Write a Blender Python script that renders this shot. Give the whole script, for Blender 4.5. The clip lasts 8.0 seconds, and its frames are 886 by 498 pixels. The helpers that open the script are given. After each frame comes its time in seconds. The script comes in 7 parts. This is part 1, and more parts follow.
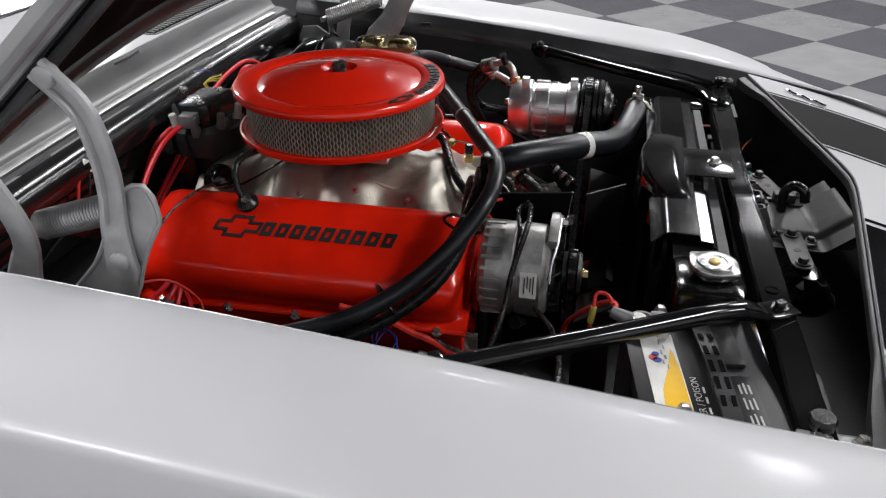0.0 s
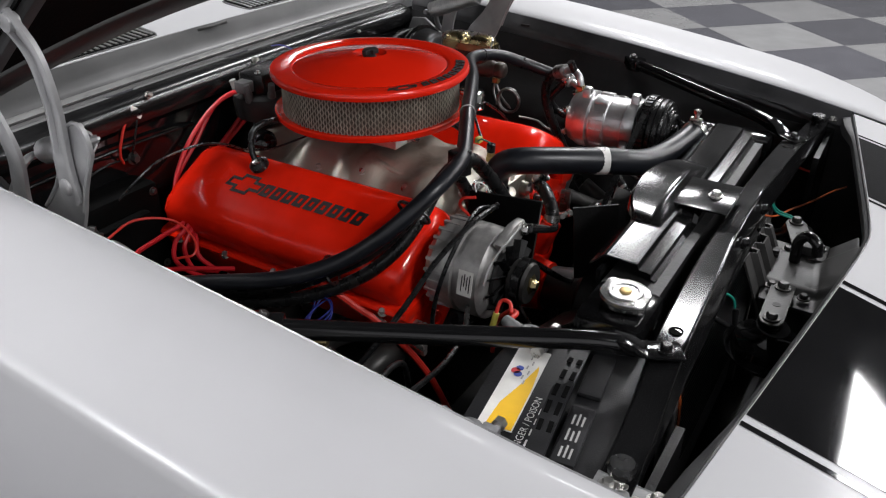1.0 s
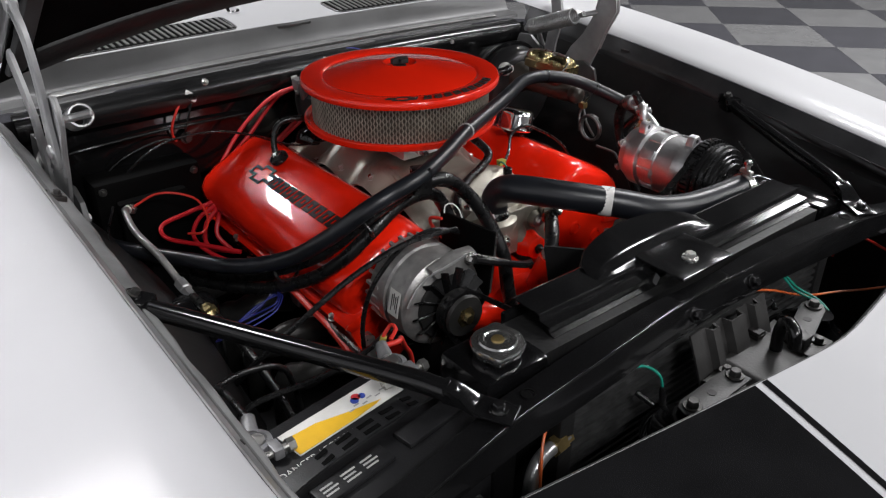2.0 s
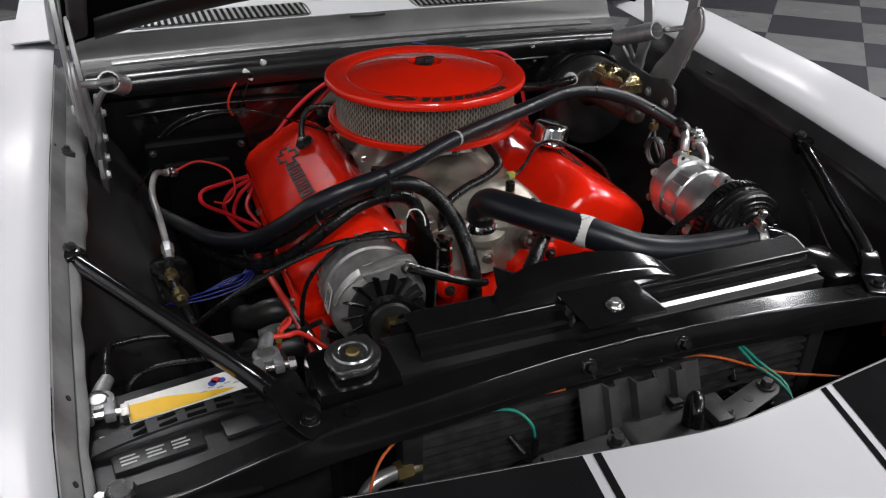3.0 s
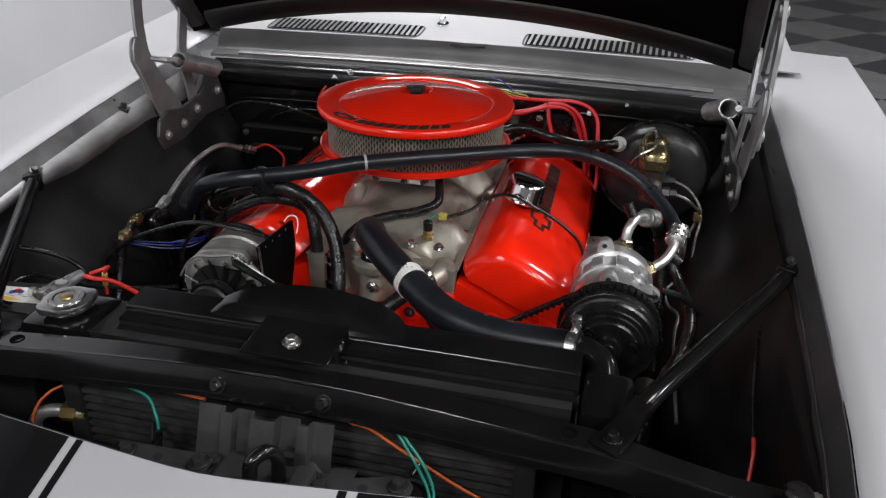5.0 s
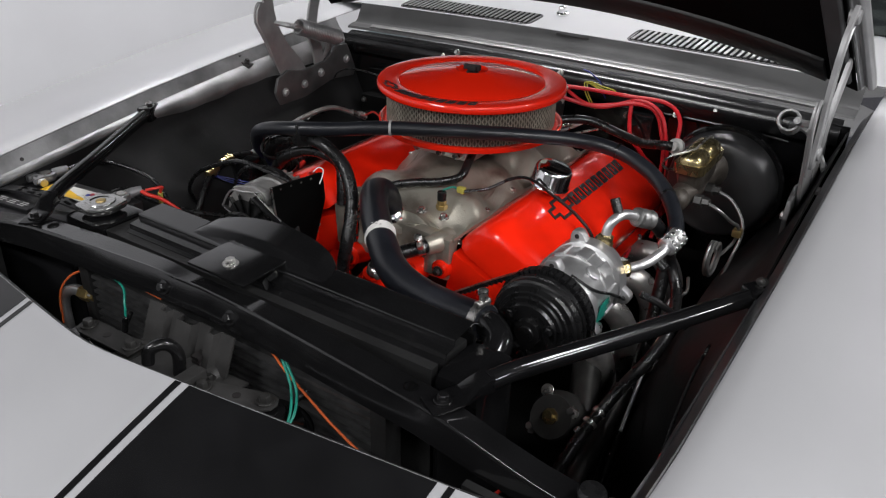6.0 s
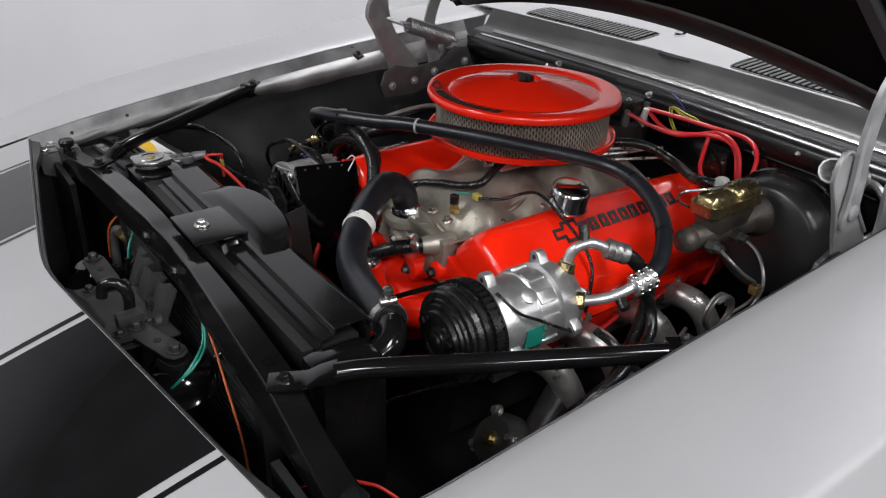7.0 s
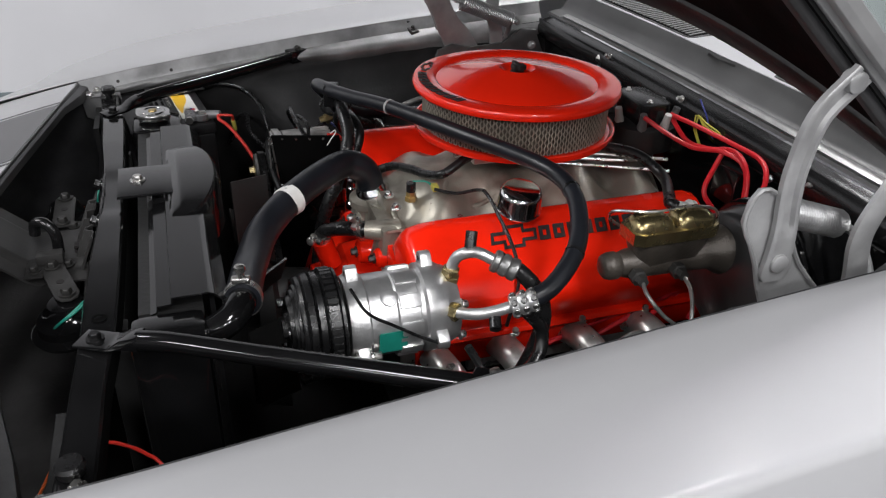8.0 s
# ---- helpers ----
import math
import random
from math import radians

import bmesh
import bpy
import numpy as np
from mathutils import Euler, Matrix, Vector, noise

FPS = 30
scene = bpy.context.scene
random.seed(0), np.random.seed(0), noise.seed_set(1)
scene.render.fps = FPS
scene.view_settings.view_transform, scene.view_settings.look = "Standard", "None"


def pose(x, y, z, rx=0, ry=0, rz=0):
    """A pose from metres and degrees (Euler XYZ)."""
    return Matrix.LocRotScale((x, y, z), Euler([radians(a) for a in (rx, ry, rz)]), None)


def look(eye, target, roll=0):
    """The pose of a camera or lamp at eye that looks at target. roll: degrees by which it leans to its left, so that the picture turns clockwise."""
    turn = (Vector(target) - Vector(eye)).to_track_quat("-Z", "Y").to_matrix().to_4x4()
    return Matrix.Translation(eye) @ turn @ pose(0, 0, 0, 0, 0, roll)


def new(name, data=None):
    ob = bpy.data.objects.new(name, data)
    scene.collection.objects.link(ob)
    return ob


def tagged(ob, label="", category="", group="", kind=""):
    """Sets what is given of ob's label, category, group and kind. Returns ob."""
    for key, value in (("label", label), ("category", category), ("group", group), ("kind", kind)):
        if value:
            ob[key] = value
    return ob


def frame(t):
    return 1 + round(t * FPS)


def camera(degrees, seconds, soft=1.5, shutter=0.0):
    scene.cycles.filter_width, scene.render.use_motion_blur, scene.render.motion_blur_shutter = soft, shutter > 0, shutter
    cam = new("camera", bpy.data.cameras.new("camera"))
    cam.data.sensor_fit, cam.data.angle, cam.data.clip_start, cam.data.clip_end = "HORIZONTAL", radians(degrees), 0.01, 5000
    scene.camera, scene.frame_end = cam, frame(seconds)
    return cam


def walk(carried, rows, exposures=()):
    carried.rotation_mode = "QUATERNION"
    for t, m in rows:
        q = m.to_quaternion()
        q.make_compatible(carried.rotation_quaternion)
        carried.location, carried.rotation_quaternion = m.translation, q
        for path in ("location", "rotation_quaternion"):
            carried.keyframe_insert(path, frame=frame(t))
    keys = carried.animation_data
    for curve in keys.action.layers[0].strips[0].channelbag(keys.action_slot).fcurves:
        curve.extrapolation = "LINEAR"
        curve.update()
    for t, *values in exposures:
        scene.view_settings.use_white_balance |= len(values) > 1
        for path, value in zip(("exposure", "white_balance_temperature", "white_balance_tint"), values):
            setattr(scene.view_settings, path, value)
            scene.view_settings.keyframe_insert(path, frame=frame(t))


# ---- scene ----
cam = camera(59.3, 8.0, soft=1.2)
PATH = [
    (0, (-1.217, 0.232, 1.458), (0.472, 0.601, 0.453), -0.6),
    (0.5, (-1.182, 0.043, 1.454), (0.428, 0.686, 0.456), -0.3),
    (1, (-1.102, -0.152, 1.452), (0.377, 0.756, 0.458), 0.1),
    (1.5, (-0.973, -0.322, 1.45), (0.324, 0.836, 0.461), 0.2),
    (1.7, (-0.906, -0.376, 1.443), (0.306, 0.881, 0.468), 0.0),
    (2.8, (-0.529, -0.569, 1.458), (0.22, 1.001, 0.471), 0.6),
    (3, (-0.469, -0.597, 1.456), (0.165, 1.024, 0.471), 0.7),
    (3.5, (-0.279, -0.617, 1.456), (0.112, 1.08, 0.472), 0.8),
    (4, (-0.072, -0.644, 1.455), (0.058, 1.093, 0.471), 1.2),
    (4.5, (0.127, -0.648, 1.46), (-0.003, 1.1, 0.496), 1.4),
    (4.7, (0.206, -0.652, 1.461), (-0.016, 1.105, 0.531), 1.5),
    (5.8, (0.663, -0.576, 1.453), (-0.193, 0.968, 0.513), 1.4),
    (6, (0.729, -0.548, 1.451), (-0.237, 0.93, 0.512), 1.5),
    (6.5, (0.886, -0.411, 1.449), (-0.333, 0.872, 0.516), 1.8),
    (7, (1.022, -0.271, 1.45), (-0.398, 0.785, 0.517), 2.0),
    (7.5, (1.101, -0.07, 1.45), (-0.426, 0.753, 0.455), 2.2),
    (8, (1.16, 0.128, 1.457), (-0.47, 0.713, 0.457), 2.2),
]
walk(cam, [(t, look(eye, target, roll)) for t, eye, target, roll in PATH], exposures=[(0.0, 0.18), (1.7, 0.15), (3.0, 0.0), (8.0, 0.0)])

# ---- light ----
ROOM_X0, ROOM_X1, ROOM_Y0, ROOM_Y1, ROOM_Z = -3.05, 9.0, -7.0, 11.0, 3.9
world = bpy.data.worlds.new("world")
scene.world = world
world.use_nodes = True
world.node_tree.nodes["Background"].inputs[0].default_value = (0.5, 0.52, 0.55, 1)
world.node_tree.nodes["Background"].inputs[1].default_value = 0.05
LAMP_POWER = 84.0
LAMPS = [(-0.9, -5.0), (-0.9, -2.7), (-0.9, 1.7), (-0.9, 5.0), (2.75, -4.4), (3.0, -2.2), (2.55, 0.78), (5.6, -5.0), (5.5, -1.3), (5.5, 0.4), (5.5, 1.7), (5.6, 5.0)]


def lamp(x, y):
    data = bpy.data.lights.new("tube_light", "AREA")
    data.shape, data.size, data.size_y, data.energy, data.color = "RECTANGLE", 1.16, 0.56, LAMP_POWER, (0.985, 0.980, 1.0)
    ob = new("tube_light", data)
    ob.matrix_world = pose(x, y, ROOM_Z - 0.12)


for lx, ly in LAMPS:
    lamp(lx, ly)


# ---- materials ----
def mat(name, color, rough=0.5, metal=0.0, vary=0.15, scale=30.0, fine=250.0, bump=0.05, coat=0.0, coat_rough=0.05, rough_vary=0.1, dirt=None, spread=0.0, spec=0.5, dust=0.0):
    """A surface with grain at two scales, uneven gloss and fine relief."""
    m = bpy.data.materials.new(name)
    m.use_nodes = True
    nt = m.node_tree
    b = nt.nodes["Principled BSDF"]
    tex = nt.nodes.new("ShaderNodeTexCoord")

    def noisy(s, detail):
        n = nt.nodes.new("ShaderNodeTexNoise")
        n.inputs["Scale"].default_value, n.inputs["Detail"].default_value = s, detail
        nt.links.new(tex.outputs["Object"], n.inputs["Vector"])
        return n

    big, small = noisy(scale, 4), noisy(fine, 2)
    mix = nt.nodes.new("ShaderNodeMix")
    mix.data_type = "RGBA"
    low = tuple(c * (1 - vary) for c in color) if dirt is None else dirt
    mix.inputs["A"].default_value = (*low, 1)
    mix.inputs["B"].default_value = (*(min(1, c * (1 + vary)) for c in color), 1)
    ramp = nt.nodes.new("ShaderNodeMapRange")
    ramp.inputs["From Min"].default_value, ramp.inputs["From Max"].default_value = 0.3, 0.7 if dirt is None else 0.5
    nt.links.new(big.outputs["Fac"], ramp.inputs["Value"])
    nt.links.new(ramp.outputs["Result"], mix.inputs["Factor"])
    last = mix.outputs["Result"]
    if spread:
        info = nt.nodes.new("ShaderNodeObjectInfo")
        r2 = nt.nodes.new("ShaderNodeMapRange")
        r2.inputs["To Min"].default_value, r2.inputs["To Max"].default_value = 1 - spread, 1 + spread
        nt.links.new(info.outputs["Random"], r2.inputs["Value"])
        hsv = nt.nodes.new("ShaderNodeHueSaturation")
        nt.links.new(last, hsv.inputs["Color"])
        nt.links.new(r2.outputs["Result"], hsv.inputs["Value"])
        last = hsv.outputs["Color"]
    if dust:
        # settled dust and scuffs in sparse specks
        speck = nt.nodes.new("ShaderNodeTexNoise")
        speck.inputs["Scale"].default_value, speck.inputs["Detail"].default_value, speck.inputs["Roughness"].default_value = 26.0, 9.0, 0.85
        nt.links.new(tex.outputs["Object"], speck.inputs["Vector"])
        thr = nt.nodes.new("ShaderNodeMapRange")
        thr.inputs["From Min"].default_value, thr.inputs["From Max"].default_value = 0.54, 0.72
        thr.inputs["To Max"].default_value = dust
        nt.links.new(speck.outputs["Fac"], thr.inputs["Value"])
        dm = nt.nodes.new("ShaderNodeMix")
        dm.data_type = "RGBA"
        nt.links.new(thr.outputs["Result"], dm.inputs["Factor"])
        nt.links.new(last, dm.inputs["A"])
        dm.inputs["B"].default_value = (0.11, 0.105, 0.10, 1)
        last = dm.outputs["Result"]
    nt.links.new(last, b.inputs["Base Color"])
    rr = nt.nodes.new("ShaderNodeMapRange")
    rr.inputs["To Min"].default_value, rr.inputs["To Max"].default_value = max(0.02, rough - rough_vary), min(1, rough + rough_vary)
    nt.links.new(big.outputs["Fac"], rr.inputs["Value"])
    nt.links.new(rr.outputs["Result"], b.inputs["Roughness"])
    b.inputs["Metallic"].default_value = metal
    b.inputs["Specular IOR Level"].default_value = spec
    b.inputs["Coat Weight"].default_value, b.inputs["Coat Roughness"].default_value = coat, coat_rough
    if bump:
        bp = nt.nodes.new("ShaderNodeBump")
        bp.inputs["Strength"].default_value, bp.inputs["Distance"].default_value = bump, 0.002
        nt.links.new(small.outputs["Fac"], bp.inputs["Height"])
        nt.links.new(bp.outputs["Normal"], b.inputs["Normal"])
    return m


WHITE = mat("silver_white_car_paint", (0.405, 0.405, 0.415), 0.58, 0.24, 0.03, 6, 900, 0.010, 0.18, 0.14, 0.04)
STRIPE = mat("satin_black_stripe_paint", (0.008, 0.008, 0.0085), 0.05, 0, 0.2, 20, 500, 0.002, 0.0, 0.08, 0.02, spec=0.5)
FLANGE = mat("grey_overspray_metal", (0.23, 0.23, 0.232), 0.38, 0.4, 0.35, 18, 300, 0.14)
APRON = mat("dark_grey_inner_panel", (0.05, 0.05, 0.052), 0.36, 0.4, 0.35, 12, 200, 0.15, dust=0.25)
COWLGREY = mat("silver_cowl_paint", (0.088, 0.088, 0.088), 0.42, 0.25, 0.2, 9, 300, 0.07)
BRIGHT = mat("bright_bare_strip", (0.27, 0.27, 0.265), 0.34, 0.6, 0.15, 40, 400, 0.04)
BLACK = mat("underhood_black_paint", (0.007, 0.007, 0.0073), 0.22, 0, 0.3, 14, 220, 0.06, 0.0, 0.15, 0.08, spec=0.5, dust=0.04)
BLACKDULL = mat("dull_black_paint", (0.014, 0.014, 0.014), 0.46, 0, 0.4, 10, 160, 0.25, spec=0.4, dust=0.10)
GLOSSBLACK = mat("gloss_black_paint", (0.005, 0.005, 0.0053), 0.11, 0, 0.3, 14, 50, 0.03, 0.0, 0.06, 0.05, spec=0.5, dust=0.03)
SATIN = mat("satin_black_pressed_steel", (0.006, 0.006, 0.0063), 0.13, 0, 0.3, 14, 14, 0.022, 0.0, 0.15, 0.05, spec=0.55, dust=0.05)
RUBBER = mat("black_rubber", (0.007, 0.007, 0.0073), 0.28, 0, 0.3, 60, 500, 0.12, 0, 0.1, 0.09, spec=0.45, dust=0.05)
SLEEVE = mat("dark_blue_black_hose_rubber", (0.009, 0.010, 0.013), 0.33, 0, 0.3, 30, 600, 0.04, rough_vary=0.04, spec=0.45, dust=0.02)
RED = mat("orange_red_engine_enamel", (0.82, 0.017, 0.004), 0.25, 0, 0.16, 10, 120, 0.06, 0.8, 0.035, 0.06, spec=0.14)
LIDRED = mat("orange_red_powder_coat", (0.82, 0.019, 0.005), 0.24, 0, 0.06, 8, 300, 0.02, 0.7, 0.03, 0.05, spec=0.2)
MESH = mat("woven_filter_wire", (0.36, 0.335, 0.28), 0.45, 0.7, 0.25, 60, 500, 0.1)
PLEAT = mat("filter_paper_pleats", (0.10, 0.088, 0.07), 0.9, 0, 0.3, 80, 600, 0.1)
CAST = mat("cast_aluminium", (0.33, 0.31, 0.262), 0.38, 0.65, 0.15, 14, 350, 0.22, dirt=(0.15, 0.136, 0.11))
ALTCASE = mat("dull_alternator_casting", (0.38, 0.372, 0.36), 0.36, 0.6, 0.3, 40, 300, 0.25)
LATCHGREY = mat("bare_grey_latch_steel", (0.042, 0.041, 0.040), 0.44, 0.25, 0.3, 25, 260, 0.12, spec=0.35, dust=0.15)
ALU = mat("cast_aluminium_alloy", (0.60, 0.60, 0.60), 0.33, 0.85, 0.18, 30, 250, 0.2)
CHROME = mat("chrome_plate", (0.80, 0.80, 0.80), 0.12, 1, 0.03, 20, 200, 0.0, rough_vary=0.03)
STEEL = mat("zinc_plated_steel", (0.52, 0.51, 0.49), 0.28, 0.95, 0.2, 60, 400, 0.08)
HINGE = mat("grey_phosphate_steel", (0.36, 0.36, 0.36), 0.42, 0.5, 0.18, 25, 300, 0.12)
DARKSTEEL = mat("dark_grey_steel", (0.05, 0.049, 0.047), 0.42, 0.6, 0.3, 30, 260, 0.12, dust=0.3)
GOLD = mat("gold_zinc_chromate", (0.37, 0.30, 0.155), 0.27, 0.95, 0.25, 25, 300, 0.08)
BRASS = mat("brass", (0.45, 0.33, 0.14), 0.32, 0.9, 0.2, 60, 300, 0.05)
CAPSTEEL = mat("dull_cap_steel", (0.43, 0.43, 0.42), 0.24, 0.95, 0.12, 50, 400, 0.06)
FINSTEEL = mat("dark_fin_aluminium", (0.10, 0.10, 0.10), 0.35, 0.7, 0.3, 60, 400, 0.1)
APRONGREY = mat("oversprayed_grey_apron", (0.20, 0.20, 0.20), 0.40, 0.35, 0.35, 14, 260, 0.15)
WHEELHOUSE = mat("dull_black_wheelhouse_paint", (0.010, 0.010, 0.0103), 0.50, 0, 0.35, 12, 180, 0.15, spec=0.22, dust=0.08)
LINEGREY = mat("dull_grey_steel_line", (0.22, 0.22, 0.215), 0.38, 0.8, 0.2, 60, 300, 0.06)
HINGEBASE = mat("shade_dark_hinge_plate", (0.12, 0.12, 0.12), 0.42, 0.6, 0.25, 25, 300, 0.12)
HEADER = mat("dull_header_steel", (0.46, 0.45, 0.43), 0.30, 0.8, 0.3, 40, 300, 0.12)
RIBGREY = mat("dark_grey_hood_rib_paint", (0.055, 0.055, 0.056), 0.6, 0, 0.25, 12, 200, 0.12, spec=0.15)
BOOSTER = mat("semi_gloss_black_booster_paint", (0.016, 0.016, 0.0165), 0.30, 0, 0.3, 14, 220, 0.05, spec=0.5, dust=0.05)
NOSEGREY = mat("dusty_grey_nose_pan", (0.045, 0.044, 0.044), 0.6, 0, 0.4, 10, 160, 0.2, spec=0.3, dust=0.2)
HOODBLACK = mat("flat_black_hood_liner_paint", (0.003, 0.003, 0.003), 0.7, 0, 0.3, 10, 160, 0.2, spec=0.04)
SPRING = mat("dark_spring_steel", (0.42, 0.42, 0.42), 0.36, 0.7, 0.2, 40, 300, 0.1)
IRON = mat("brown_grey_cast_iron", (0.058, 0.050, 0.042), 0.40, 0.4, 0.25, 30, 300, 0.35)
REDWIRE = mat("red_silicone_wire", (0.48, 0.012, 0.018), 0.38, 0, 0.1, 60, 400, 0.04, spec=0.3)
WIRERED = mat("red_wire", (0.60, 0.03, 0.02), 0.4, 0, 0.1, 60, 400, 0.03)
WIREGREEN = mat("teal_green_wire", (0.01, 0.22, 0.16), 0.4, 0, 0.1, 60, 400, 0.03)
WIREBLUE = mat("dark_blue_wire", (0.012, 0.018, 0.16), 0.4, 0, 0.1, 60, 400, 0.03)
WIREYELLOW = mat("yellow_green_wire", (0.42, 0.40, 0.05), 0.4, 0, 0.1, 60, 400, 0.03)
WIREORANGE = mat("orange_wire", (0.60, 0.12, 0.03), 0.4, 0, 0.1, 60, 400, 0.03)
NOSELIP = mat("worn_dark_lip_paint", (0.03, 0.03, 0.0305), 0.36, 0, 0.4, 25, 260, 0.12, spec=0.4, dust=0.35)
YELLOW = mat("yellow_plastic", (0.42, 0.37, 0.07), 0.4, 0, 0.1, 60, 400, 0.03)
LABEL = mat("white_label", (0.72, 0.71, 0.68), 0.5, 0, 0.06, 60, 600, 0.03)
LABELYELLOW = mat("yellow_label_print", (0.80, 0.47, 0.02), 0.5, 0, 0.05, 60, 600, 0.02)
LABELRED = mat("red_label_print", (0.55, 0.04, 0.05), 0.5, 0, 0.05, 60, 600, 0.02)
LABELBLUE = mat("blue_label_print", (0.04, 0.07, 0.35), 0.5, 0, 0.05, 60, 600, 0.02)
LEAD = mat("grey_lead_casting", (0.21, 0.21, 0.215), 0.45, 0.5, 0.25, 60, 300, 0.25)
BOOT = mat("dark_grey_lead_boot", (0.10, 0.10, 0.10), 0.4, 0, 0.2, 60, 300, 0.1)
BOOTPALE = mat("pale_grey_plastic", (0.42, 0.42, 0.40), 0.4, 0, 0.1, 60, 400, 0.05)
RAIL = mat("light_grey_hood_rail_paint", (0.30, 0.30, 0.30), 0.42, 0.4, 0.15, 15, 300, 0.06)
PRINTGREY = mat("grey_print", (0.35, 0.35, 0.34), 0.5, 0, 0.05, 60, 600, 0.02)
DECAL = mat("black_decal", (0.012, 0.010, 0.010), 0.6, 0, 0.1, 60, 600, 0.02)
GREENTAG = mat("green_sticker", (0.01, 0.20, 0.15), 0.4, 0, 0.1, 60, 400, 0.02)
BATTERY = mat("black_battery_plastic", (0.011, 0.011, 0.012), 0.40, 0, 0.2, 40, 500, 0.15, spec=0.35, dust=0.10)
GREYWALL = mat("grey_wall_paint", (0.12, 0.12, 0.12), 0.7, 0, 0.05, 2, 120, 0.08)
WALLPAINT = mat("white_wall_paint", (0.70, 0.70, 0.72), 0.7, 0, 0.03, 2, 120, 0.08)
BASEBOARD = mat("grey_green_vinyl_base", (0.16, 0.19, 0.20), 0.45, 0, 0.1, 6, 200, 0.05)
TILEDARK = mat("dark_grey_floor_tile", (0.060, 0.060, 0.069), 0.15, 0, 0.12, 5, 60, 0.02, 0.2, 0.06, 0.06, spread=0.12)
TILELIGHT = mat("light_grey_floor_tile", (0.185, 0.185, 0.186), 0.15, 0, 0.10, 5, 60, 0.02, 0.2, 0.06, 0.06, spread=0.08)
GROUT = mat("tile_seam", (0.12, 0.12, 0.12), 0.7, 0, 0.2, 20, 200, 0.1)
CEIL = mat("dark_grey_ceiling", (0.03, 0.03, 0.031), 0.8, 0, 0.04, 3, 100, 0.1)
GLASSM = bpy.data.materials.new("windscreen_glass")
GLASSM.use_nodes = True
gb = GLASSM.node_tree.nodes["Principled BSDF"]
gb.inputs["Base Color"].default_value, gb.inputs["Roughness"].default_value = (0.75, 0.85, 0.82, 1), 0.02
gb.inputs["Transmission Weight"].default_value, gb.inputs["IOR"].default_value = 1.0, 1.45


# ---- building tools ----
def thing(name, label, category, at=(0, 0, 0), group="", kind=""):
    ob = new(name)
    ob.location = at
    return tagged(ob, label, category, group, kind)


def root_of(ob):
    while ob.parent:
        ob = ob.parent
    return ob


def part(name, bm, material, parent, label="", smooth=True, bevel=0.0):
    """One mesh object under a thing or a part; the bmesh is in world places."""
    bmesh.ops.recalc_face_normals(bm, faces=bm.faces[:])
    if bevel:
        sharp = [e for e in bm.edges if len(e.link_faces) == 2 and e.calc_face_angle(0) > 0.6]
        bmesh.ops.bevel(bm, geom=sharp, offset=bevel, segments=2, profile=0.6, affect="EDGES", clamp_overlap=True)
    if parent is not None:
        bmesh.ops.translate(bm, vec=-Vector(root_of(parent).location), verts=bm.verts[:])
    me = bpy.data.meshes.new(name)
    bm.to_mesh(me)
    bm.free()
    me.materials.append(material)
    if smooth:
        for p in me.polygons:
            p.use_smooth = True
        me.set_sharp_from_angle(angle=radians(38))
    ob = new(name, me)
    ob.parent = parent
    return tagged(ob, label)


def solo(name, bm, material, label, category, group="", kind="", smooth=True, bevel=0.0):
    return tagged(part(name, bm, material, None, "", smooth, bevel), label, category, group, kind)


def BM():
    return bmesh.new()


def box(bm, lo, hi, m=None):
    x0, y0, z0 = lo
    x1, y1, z1 = hi
    c = [(x0, y0, z0), (x1, y0, z0), (x1, y1, z0), (x0, y1, z0), (x0, y0, z1), (x1, y0, z1), (x1, y1, z1), (x0, y1, z1)]
    v = [bm.verts.new(m @ Vector(p) if m else p) for p in c]
    for f in ((0, 3, 2, 1), (4, 5, 6, 7), (0, 1, 5, 4), (1, 2, 6, 5), (2, 3, 7, 6), (3, 0, 4, 7)):
        bm.faces.new([v[i] for i in f])
    return bm


def rings(bm, loops, caps=True, closed=True):
    """Skins loops of points, each of the same count."""
    rows = [[bm.verts.new(p) for p in loop] for loop in loops]
    n = len(rows[0])
    for a, b in zip(rows, rows[1:]):
        for i in range(n if closed else n - 1):
            bm.faces.new((a[i], a[(i + 1) % n], b[(i + 1) % n], b[i]))
    if caps and closed:
        bm.faces.new(rows[0][::-1])
        bm.faces.new(rows[-1])
    return bm


def prism(bm, poly, axis, lo, hi):
    """A polygon of two coordinates pushed along an axis."""
    def put(p, h):
        q = list(p)
        q.insert("xyz".index(axis), h)
        return q
    return rings(bm, [[put(p, lo) for p in poly], [put(p, hi) for p in poly]])


def basis(d):
    d = Vector(d).normalized()
    a = Vector((0, 0, 1)) if abs(d.z) < 0.9 else Vector((1, 0, 0))
    u = d.cross(a).normalized()
    return d, u, d.cross(u).normalized()


def turned(bm, base, axis, profile, seg=24):
    """A lathe: profile rows of (along, radius) on an axis from base."""
    d, u, v = basis(axis)
    loops = []
    for h, r in profile:
        c = Vector(base) + d * h
        loops.append([c + (u * math.cos(2 * math.pi * k / seg) + v * math.sin(2 * math.pi * k / seg)) * max(r, 1e-5) for k in range(seg)])
    return rings(bm, loops)


def cyl(bm, a, b, r, seg=16, edge=0.0):
    a, b = Vector(a), Vector(b)
    n = (b - a).length
    e = edge or min(r, n) * 0.12
    return turned(bm, a, b - a, [(0, r - e), (e, r), (n - e, r), (n, r - e)], seg)


